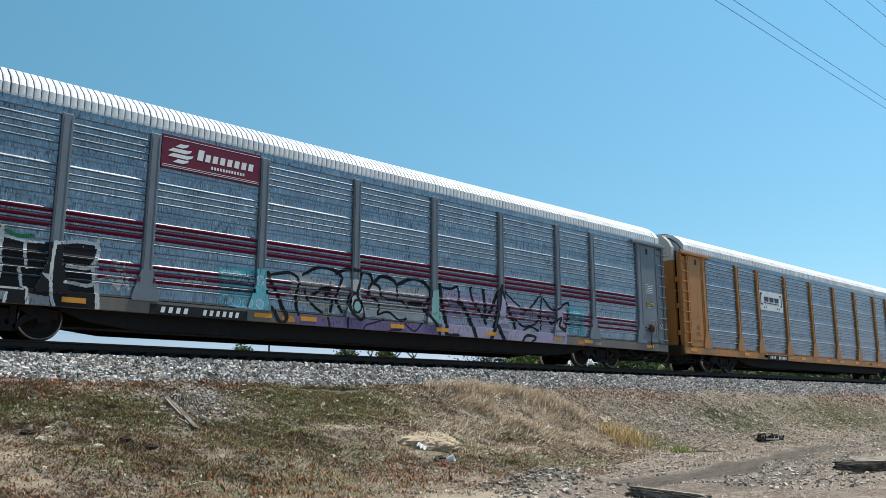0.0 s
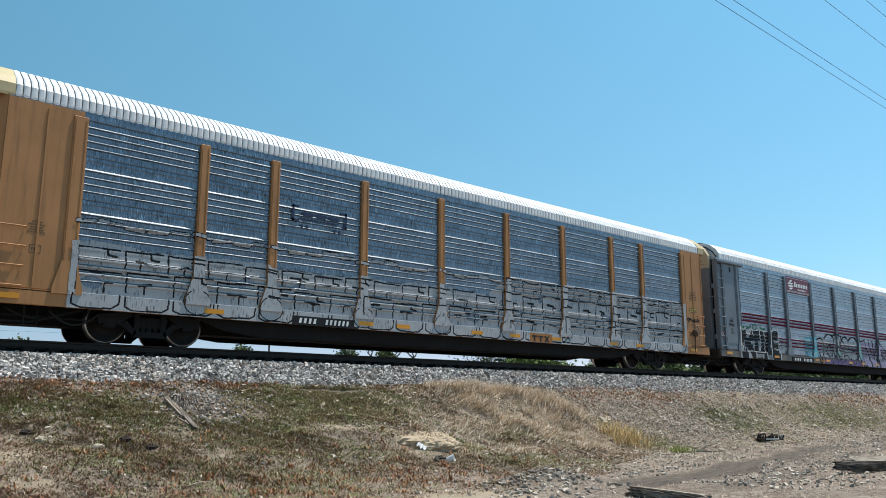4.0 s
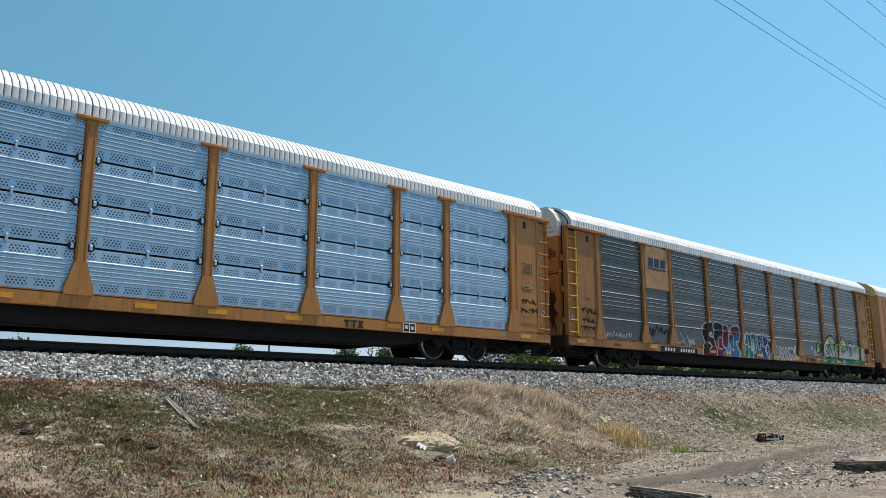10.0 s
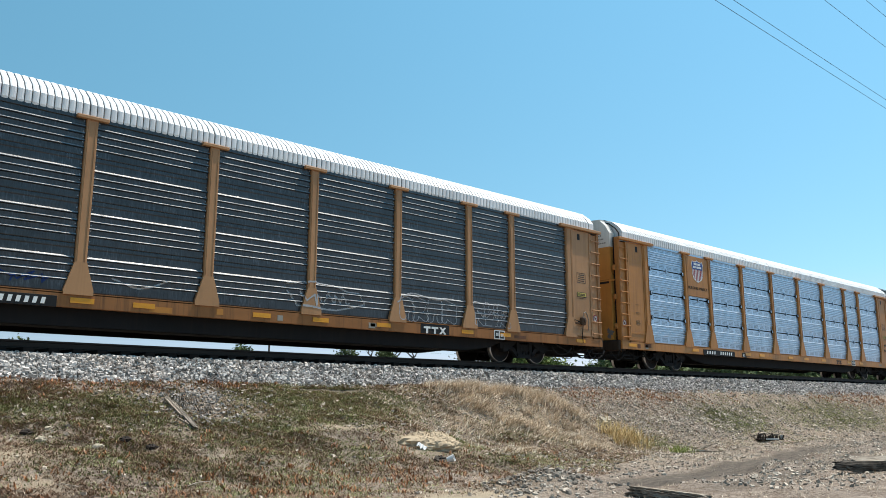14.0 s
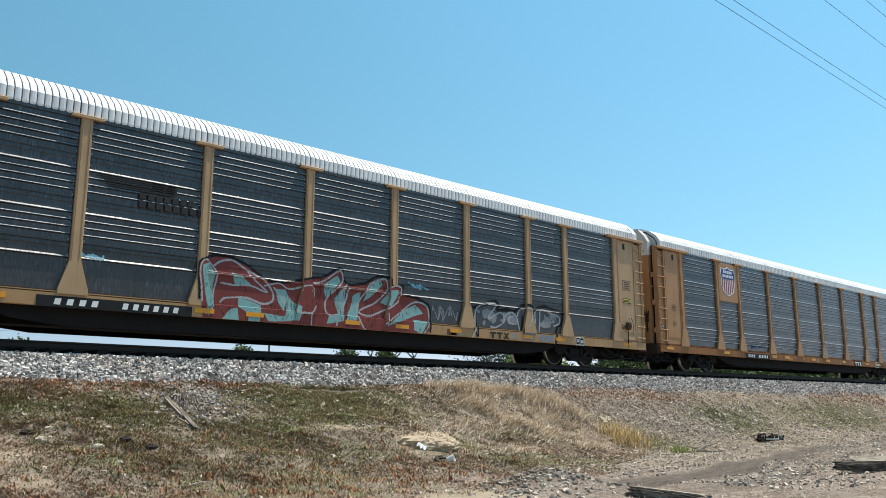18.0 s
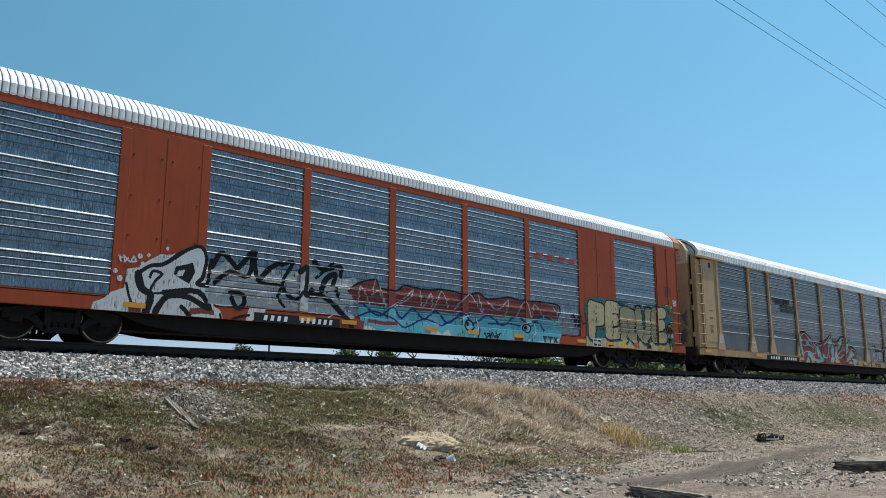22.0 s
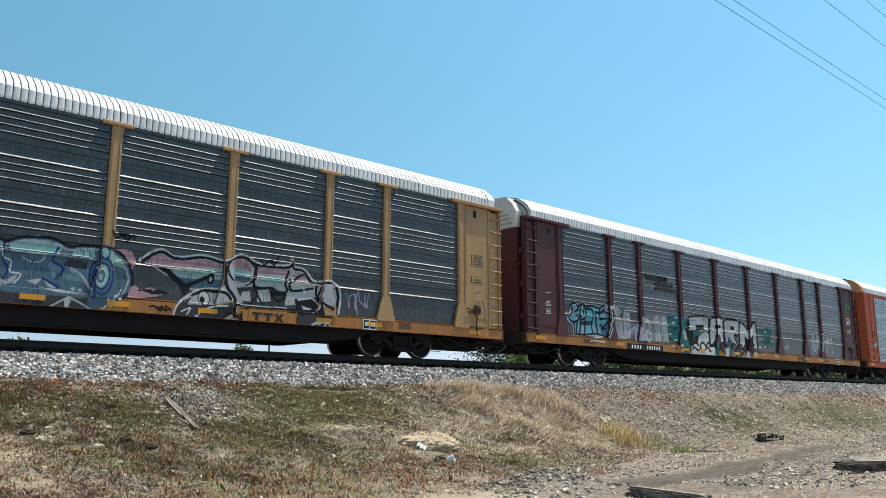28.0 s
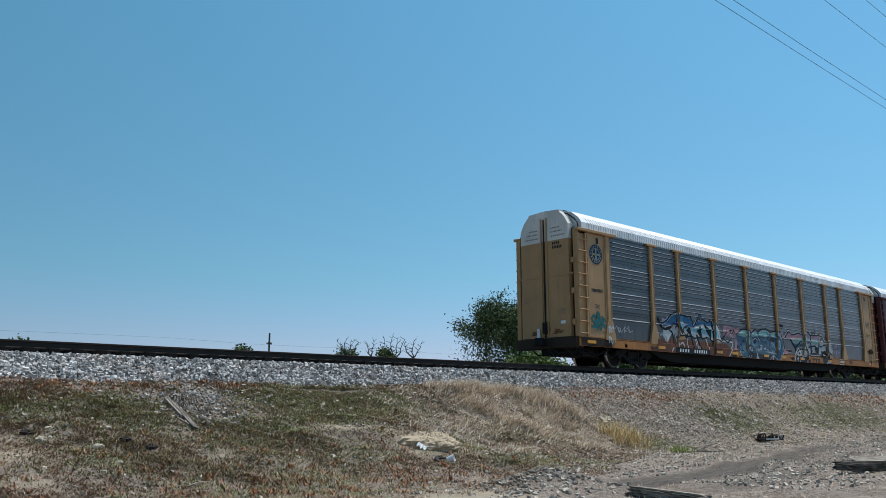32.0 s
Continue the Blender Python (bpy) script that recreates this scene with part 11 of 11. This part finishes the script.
    p.line("navy", .025, 0.44, 1.86, 0.35, 1.59, 0.55, 1.45, 0.43, 1.23)
    p.line("navy", .022, -1.20, 1.50, -0.94, 1.60, -0.70, 1.55, -0.87, 1.38, -1.10, 1.38)
    p.line("white", .016, -1.08, 1.51, -0.85, 1.58, -0.70, 1.50)
    p.line("white", .016, -0.64, 1.75, -0.58, 1.56, -0.45, 1.49, -0.48, 1.29, -0.26, 1.26, -0.38, 1.07)
    p.line("silver", .016, -1.25, 1.30, -0.98, 1.25, -0.80, 1.06, -0.62, 1.03, -0.38, 1.12)
    p.line("silver", .016, -0.24, 1.59, -0.02, 1.53, 0.16, 1.62, 0.13, 1.75)
    p.line("silver", .016, 0.68, 1.41, 1.01, 1.25, 1.11, 1.08)
    p.line("white", .016, 0.68, 1.46, 0.88, 1.35, 1.08, 1.10)
    p.disc(-1.59, 1.46, .12, .18, "seafoam", "slate", .03)
    p.area("silver", -1.67, 1.19, -1.39, 1.21, -1.24, 1.01, -1.40, 0.92, -1.61, 1.04)
    p.line("black", .03, -1.67, 1.19, -1.39, 1.20, -1.24, 1.01, -1.40, 0.92, -1.61, 1.04, -1.67, 1.19)
    p.area("slate", -1.53, 1.12, -1.38, 1.14, -1.32, 1.02, -1.44, 1.00)
    p.line("black", .03, -2.54, 1.17, -2.52, 0.98, -2.48, 1.15, -2.29, 0.98, -2.15, 1.00, -2.16, 1.22)
    p.line("navy", .03, -2.35, 1.16, -1.96, 1.47)
    p.line("navy", .022, -2.09, 1.37, -1.84, 1.39)
    p.area("silver", -0.69, 1.17, -0.56, 1.11, -0.33, 1.25, -0.38, 1.10, -0.56, 1.05, -0.71, 1.07)
    p.area("silver", -0.14, 1.15, 0.20, 1.23, 0.05, 1.09)
    p.area("silver", 0.14, 1.24, 0.53, 1.05, 0.30, 1.06)
    p.line("navy", .025, 0.16, 1.22, 0.49, 1.07)
    p.area("silver", 0.11, 1.05, 0.49, 1.04, 0.98, 0.97, 0.49, 0.97)
    p.disc(0.75, 1.06, .04, .03, "silver")
    p.disc(0.88, 1.05, .04, .03, "silver")
    p.disc(1.31, 1.38, .22, .36, "slate", "navy", .035)
    p.disc(1.31, 1.38, .15, .25, "seafoam", "navy", .03)
    p.disc(1.31, 1.37, .09, .15, "slate", "white", .02)
    p.disc(1.31, 1.36, .04, .07, "seafoam")
    p.disc(1.34, 1.89, .08, .10, "seafoam", "navy", .03)
    p.line("navy", .03, 1.21, 1.51, 1.15, 0.92)
    p.line("white", .02, -0.85, 0.88, -0.91, 0.70, -1.05, 0.59)
    p.line("white", .02, -0.85, 0.88, -0.79, 0.72, -0.64, 0.62)
    p.area("silver", -0.85, 0.88, -0.79, 0.72, -0.64, 0.62, -1.05, 0.59, -0.91, 0.70)
    p.line("silver", .02, 0.68, 0.90, 0.37, 0.66)
    p.line("silver", .02, 0.68, 0.90, 0.66, 0.66)
    p.line("silver", .02, 0.69, 0.90, 1.09, 0.68)
    p.area("silver", 0.60, 0.86, 0.72, 0.87, 0.69, 0.65, 0.63, 0.64)
    p.line("white", .018, -2.42, 0.90, -2.31, 0.74, -1.98, 0.63)
    p.line("white", .018, 1.76, 1.12, 1.55, 0.84, 1.35, 0.70)
    p.disc(-1.70, 0.61, .045, .04, "white")
    p.disc(-1.58, 0.65, .04, .035, "white")
    p.disc(-1.60, 0.75, .04, .035, "white")
    p.disc(-1.47, 0.70, .035, .03, "white")
    p.disc(-1.40, 0.77, .035, .03, "white")
    p.disc(1.47, 0.88, .04, .035, "white")
    p.disc(1.60, 0.84, .04, .035, "white")
    p.disc(1.62, 0.95, .035, .03, "white")
    p.disc(1.73, 0.90, .04, .035, "white")
    p.disc(1.54, 0.75, .03, .03, "white")
    p.line("black", .03, -3.16, 0.73, -3.10, 0.75, -3.09, 0.69, -3.16, 0.64, -3.07, 0.64)
    p.line("black", .03, -3.04, 0.74, -2.99, 0.74, -2.99, 0.65, -3.04, 0.65, -3.04, 0.74)
    p.line("black", .03, -2.93, 0.75, -2.94, 0.65)
    p.line("black", .03, -2.84, 0.77, -2.88, 0.69, -2.78, 0.70)
    p.line("black", .03, -2.81, 0.73, -2.82, 0.65)
    p.scribble(-2.54, -2.01, 0.69, 0.72, "black", 7, .016)
    p.mist(1.86, 3.16, 0.96, 1.32, "pink", .85, 5, 8)
    p.mist(1.96, 2.39, 1.33, 1.95, "lilac", .7, 5, 3)
    p.area("silver", 2.23, 1.82, 2.53, 2.10, 3.13, 1.99, 3.66, 2.08, 4.05, 2.01, 4.25, 2.02, 4.58, 2.23, 4.93, 2.07, 5.93, 2.12, 6.33, 2.07, 6.64, 1.78, 7.01, 1.81, 7.35, 1.65, 7.37, 1.21, 6.76, 1.16, 5.87, 1.11, 4.45, 1.06, 3.13, 1.33)
    p.area("pink", 2.24, 1.83, 2.55, 2.07, 3.13, 1.95, 3.65, 2.03, 4.04, 1.96, 4.09, 1.85, 3.05, 1.78, 2.35, 1.77)
    p.area("pink", 4.25, 1.98, 4.58, 2.17, 4.91, 2.04, 5.89, 2.09, 5.93, 1.90, 4.99, 1.85, 4.28, 1.87)
    p.area("pink", 6.06, 1.98, 6.38, 1.99, 6.51, 1.83, 6.06, 1.79)
    p.area("seafoam", 2.68, 1.70, 4.09, 1.78, 4.11, 1.62, 3.05, 1.58)
    p.area("seafoam", 5.03, 1.77, 5.84, 1.79, 5.79, 1.64, 5.03, 1.62)
    p.area("slate", 2.75, 1.53, 4.11, 1.58, 4.13, 1.44, 3.24, 1.31)
    p.area("char", 4.47, 1.43, 4.96, 1.52, 5.53, 1.51, 5.88, 1.45, 5.82, 1.10, 4.69, 1.07)
    p.area("silver", 5.02, 1.44, 5.36, 1.50, 5.44, 1.21, 5.06, 1.15)
    p.area("silver", 4.65, 1.36, 4.86, 1.40, 4.89, 1.14, 4.57, 1.15)
    p.line("white", .03, 2.14, 1.84, 2.53, 2.16, 2.83, 2.04, 3.13, 2.04, 3.66, 2.14, 4.05, 2.07, 4.25, 2.09, 4.58, 2.28, 4.91, 2.16, 5.12, 2.11, 5.89, 2.16, 5.98, 2.32, 6.08, 2.12, 6.35, 2.10, 6.67, 1.83, 7.01, 1.87, 7.35, 1.76, 7.49, 1.47, 7.44, 1.02)
    p.line("black", .035, 2.20, 1.82, 2.55, 2.10, 2.83, 2.00, 3.13, 1.99, 3.66, 2.08, 4.07, 2.01, 4.25, 2.03, 4.58, 2.22, 4.91, 2.10, 5.12, 2.06, 5.91, 2.10, 6.00, 2.23, 6.07, 2.07, 6.33, 2.05, 6.63, 1.77, 7.01, 1.81, 7.29, 1.71, 7.40, 1.45, 7.35, 1.02)
    p.area("black", 2.30, 1.82, 2.42, 1.73, 2.83, 1.70, 3.19, 1.38, 3.37, 1.45, 3.17, 1.10, 3.05, 1.28, 2.75, 1.58)
    p.disc(3.81, 1.58, .10, .11, "black")
    p.disc(3.81, 1.57, .04, .05, "silver")
    p.line("black", .04, 3.16, 1.36, 3.43, 1.48, 3.70, 1.60)
    p.area("silver", 3.16, 1.07, 3.66, 1.34, 4.13, 1.33, 4.32, 1.08, 3.89, 0.98, 3.24, 0.94)
    p.area("char", 2.95, 0.60, 3.05, 0.93, 3.37, 1.15, 3.25, 0.95, 3.93, 0.95, 4.36, 1.05, 4.43, 0.84, 4.12, 0.64, 3.50, 0.63)
    p.line("white", .022, 2.92, 0.59, 3.04, 0.94, 3.37, 1.23, 3.66, 1.36, 4.14, 1.36, 4.38, 1.14, 4.48, 0.86, 4.16, 0.62, 3.66, 0.58, 3.43, 0.68)
    p.line("black", .035, 3.37, 1.18, 3.67, 1.32, 4.13, 1.30, 4.30, 1.13)
    p.disc(3.66, 1.13, .14, .16, "white", "black", .025)
    p.disc(3.61, 1.09, .07, .08, "black")
    p.line("white", .018, 3.43, 0.64, 3.59, 0.81, 3.89, 0.94, 4.24, 0.97)
    p.line("white", .018, 3.13, 0.78, 3.31, 0.87, 3.24, 0.70)
    p.disc(4.59, 1.85, .37, .32, "silver", "black", .045)
    p.disc(4.59, 1.98, .30, .16, "pink")
    p.disc(4.59, 1.80, .30, .10, "seafoam")
    p.disc(4.59, 1.67, .28, .09, "slate")
    p.line("white", .018, 4.29, 1.82, 4.39, 1.57, 4.59, 1.50, 4.82, 1.60)
    p.line("black", .04, 4.13, 1.93, 4.17, 1.47, 4.41, 1.14, 4.44, 0.85)
    p.line("black", .035, 5.00, 2.03, 4.96, 1.53, 5.45, 1.53, 5.53, 1.42)
    p.line("black", .03, 4.94, 1.53, 5.06, 1.33, 4.89, 1.11, 4.69, 1.03)
    p.line("black", .03, 5.06, 1.33, 5.19, 1.13)
    p.line("black", .03, 5.53, 1.42, 5.88, 1.48, 5.79, 1.68, 5.89, 1.99)
    p.line("black", .045, 5.44, 1.42, 5.63, 1.22, 5.83, 1.38, 5.53, 1.40)
    p.line("black", .035, 5.93, 1.78, 6.01, 1.49, 6.64, 1.62)
    p.line("black", .03, 6.06, 1.79, 6.38, 1.97, 6.58, 1.74)
    p.line("white", .018, 5.95, 1.66, 6.28, 1.66, 6.41, 1.49)
    p.area("black", 6.12, 1.27, 6.86, 1.41, 6.95, 0.94, 6.48, 0.84, 6.17, 0.90)
    p.area("white", 6.31, 1.13, 6.62, 1.07, 6.41, 0.96)
    p.line("white", .02, 6.22, 1.26, 6.63, 1.34, 6.81, 1.16, 6.66, 0.98)
    p.area("silver", 6.78, 1.72, 7.14, 1.71, 7.36, 1.40, 7.31, 1.20, 6.95, 1.36)
    p.line("black", .035, 6.74, 1.74, 6.78, 1.36, 7.22, 1.11)
    p.line("black", .03, 6.87, 1.67, 6.76, 1.33)
    p.line("silver", .02, 6.55, 1.65, 6.64, 1.72, 7.24, 1.76)
    p.area("char", 6.14, 0.88, 7.21, 0.96, 7.20, 0.68, 6.14, 0.65)
    p.scribble(6.61, 7.13, 0.67, 0.81, "white", 4, .018)
    p.scribble(4.38, 4.75, 0.61, 0.69, "silver", 3, .018)
    p.line("black", .02, 5.10, 2.25, 5.20, 2.09, 5.36, 2.24, 5.46, 2.12, 5.57, 2.34)
    p.line("black", .03, 4.46, 1.02, 5.87, 1.00, 6.76, 1.01)
    p.line("white", .014, 4.46, 1.05, 5.87, 1.05)
    p.scribble(2.43, 2.83, 0.75, 0.89, "black", 5, .02)
    p.scribble(2.25, 2.75, 1.11, 1.21, "black", 5, .02)
    p.scribble(-2.12, -1.82, 2.14, 2.35, "black", 4, .018)
    p.scribble(1.52, 1.93, 2.15, 2.45, "black", 4, .018)
    p.scribble(7.74, 8.49, 0.99, 1.82, "lilac", 6, .016)
    p.scribble(4.18, 4.73, 0.64, 0.88, "black", 5, .018)
    p.scribble(-11.5, -10.5, 1.2, 1.5, "silver", 7, 0.016)
    p.emit(car, SHEETS, "old", label="blue, teal and pink sprayed pieces with dark outlines")
    round_emblem(car, -12.57, 4.0, 0.37, -1.458)
    part("door_lettering", bars(Shape(), -12.88, -12.22, 2.62, 2.73, -1.457, 9, 0.68), ink, car, "dark stencilled marks")
    q = Paint(-13.05, -12.0, 1.15, 1.95, seed=6)
    q.mist(-12.9, -12.25, 1.35, 1.75, "teal", 0.5, 6, 2)
    q.line("teal", .05, -12.95, 1.62, -12.78, 1.75, -12.66, 1.48, -12.55, 1.86, -12.44, 1.50, -12.30, 1.72, -12.14, 1.58)
    q.line("teal", .045, -12.92, 1.40, -12.72, 1.34, -12.60, 1.62, -12.46, 1.26, -12.32, 1.44, -12.16, 1.34)
    q.line("teal", .04, -12.62, 1.22, -12.60, 1.88)
    q.scribble(-12.9, -12.2, 1.3, 1.7, "teal", 6, 0.02)
    q.emit(car, SHEETS, "old", label="teal sprayed scrawl on the corner door")
    # marks on the end doors
    xe = -(END + 0.104)

    def end_marks(y0, y1, z0, z1, n, mat, label):
        w = (y1 - y0) / n
        m = Shape()
        for i in range(n):
            m.box(xe - 0.003, xe, y0 + i * w, y0 + i * w + w * 0.68, z0, z1)
        part("end_lettering", m, mat, car, label)

    end_marks(-0.72, -0.36, 4.36, 4.46, 4, ink, "dark stencilled marks")
    end_marks(-0.82, -0.36, 4.21, 4.31, 6, ink, "dark stencilled marks")
    for z in (1.82, 1.90, 1.98):
        end_marks(-0.95, -0.55, z, z + 0.022, 9, soot_ink, "fine lines of faded stencil")
        end_marks(0.75, 1.0, z + 0.5, z + 0.522, 6, soot_ink, "fine lines of faded stencil")
    part("end_tag", Shape().box(xe - 0.006, xe, -0.92, -0.70, 1.46, 1.57, 0.002), letter_white, car, "small white tag on the end door")
    end_grime(car, -1, 29, rust_brown, spots=((-0.55, 1.2, 0.3, 0.12), (0.5, 1.15, 0.3, 0.1), (-0.16, 1.35, 0.06, 0.3)))
    part("brake_lever", Shape().box(xe - 0.10, xe - 0.02, 0.22, 0.36, 0.86, 1.22, 0.03).tube([(xe - 0.06, 0.29, 1.2), (xe - 0.06, 0.29, 1.34)], 0.05, 8), letter_white, car, "cream brake lever housing at the end")
    part("end_sill_grime", Shape().box(-13.58, -11.80, -1.4745, -1.47, 0.665, 0.965), frame_brown, car, "grimy rusted end of the sill")
    part("step_stirrup", Shape().tube([(-13.45, -1.38, 0.68), (-13.45, -1.38, 0.36), (-12.95, -1.38, 0.36), (-12.95, -1.38, 0.68)], 0.022, 6), under_mat, car, "black step stirrup")
    u = Paint(-12.2, -11.6, 0.75, 1.6, seed=12)
    u.scribble(-12.05, -11.7, 1.2, 1.55, "white", 4, 0.02)
    u.scribble(-12.05, -11.7, 0.8, 1.15, "white", 4, 0.02)
    u.emit(car, SHEETS, "old", label="white scrawl on the gusset")


def style(body, panel, label, **kw):
    d = dict(body=body, sill=body, panel=panel, label=label, flush=False, caps=True, posts=True, sheets="old", plain=(), rail=panel, rung=body, endm=body, topm=endwhite_mat,
             roofend=roof_mat, reflectors=REFL, extras=[], sill_label="")
    d.update(kw)
    return Style(**d)


pale = dict(stencil=tan_mark)
CARS = [
    style(ochre, sheet_grey, "yellow covered car carrier with light grey perforated side panels", caps=False, sheets="ribbed", extras=[extras_common(0, plate=(-6.6, -4.6)), art_0]),
    style(grey_paint, sheet_light, "grey covered car carrier with maroon stripes and graffiti", caps=False, topm=cream_cap, sill=stained_sill, sheets="ribbed", extras=[extras_common(1, plate=(-7.0, -4.62), stencil=letter_white), art_1]),
    style(weathered_tan, sheet_grey, "rusty orange car carrier with grey panels and white block graffiti", caps=False, flush=True, roofend=yellow_roof, topm=weathered_tan,
          sheets="ribbed", extras=[extras_common(2, plate=(-6.5, -4.6), owner=(2.5, 3.4, orange_brown), data=4.0), art_2]),
    style(weathered_ochre, sheet_brown, "rusty yellow car carrier with dark grimy panels and graffiti", endm=ochre, rung=ladder_yellow, extras=[extras_common(3, plate=(-8.1, -5.4), owner=(4.7, 6.0), data=9.1), art_3]),
    style(ochre, sheet_new, "clean yellow car carrier with bright perforated panels", sheets="new", endm=bright_orange, extras=[extras_common(4, plate=(-8.0, -5.4), owner=(5.3, 5.95), data=7.3, brake=False), art_4]),
    style(tan_brown, sheet_black, "faded tan car carrier with sooty dark panels", sill=rusty_sill, sheets="ribbed", extras=[extras_common(5, plate=(-6.95, -4.7), owner=(5.2, 6.1, black_mat), data=8.1), art_5]),
    style(beige_paint, sheet_dark, "faded beige car carrier with dark ribbed panels and red graffiti", sill=mustard, topm=cream_cap, extras=[extras_common(6, plate=(-7.8, -4.5), owner=(5.2, 6.1), data=9.4), art_6]),
    style(red_paint, sheet_grey, "orange red car carrier with grey panels and painted letters", flush=True, posts=False, plain=(1, 7), caps=False, endm=sooty_door, rail=red_paint, roofend=orange_white, topm=white_dirty,
          sheets="ribbed", extras=[extras_common(7, plate=(-5.7, -3.2), owner=(4.9, 5.7, None), data=7.6), art_7]),
    style(maroon_paint, sheet_dark, "maroon car carrier with dark ribbed panels and graffiti", caps=True, sill=orange_brown, extras=[extras_common(8, plate=(-8.15, -5.8), owner=(6.0, 6.9), data=10.4, stencil=letter_white), art_8]),
    style(mustard, sheet_dark, "mustard car carrier at the train's end with dark panels", sill=orange_brown, extras=[extras_common(9, plate=(-7.6, -5.0), owner=(4.9, 5.8, orange_brown), data=8.2), art_9]),
]
BUILT = [build_car(k, st) for k, st in enumerate(CARS)]


def travel_at(t):
    ts, xs = zip(*TRAVEL)
    return float(np.interp(t, ts, xs))


def motions():
    for k, car in enumerate(BUILT):
        walk(car, [(t, pose(CENTRES[k] + s, TRACK_Y, RAIL_Z)) for t, s in TRAVEL])
    steps = [i / 15 for i in range(481)]
    turn = [math.degrees(travel_at(t) / WHEEL_R) for t in steps]
    for w, x in WHEELSETS:
        walk(w, [(t, pose(x, 0, WHEEL_R, 0, a % 360, 0)) for t, a in zip(steps, turn)])


motions()
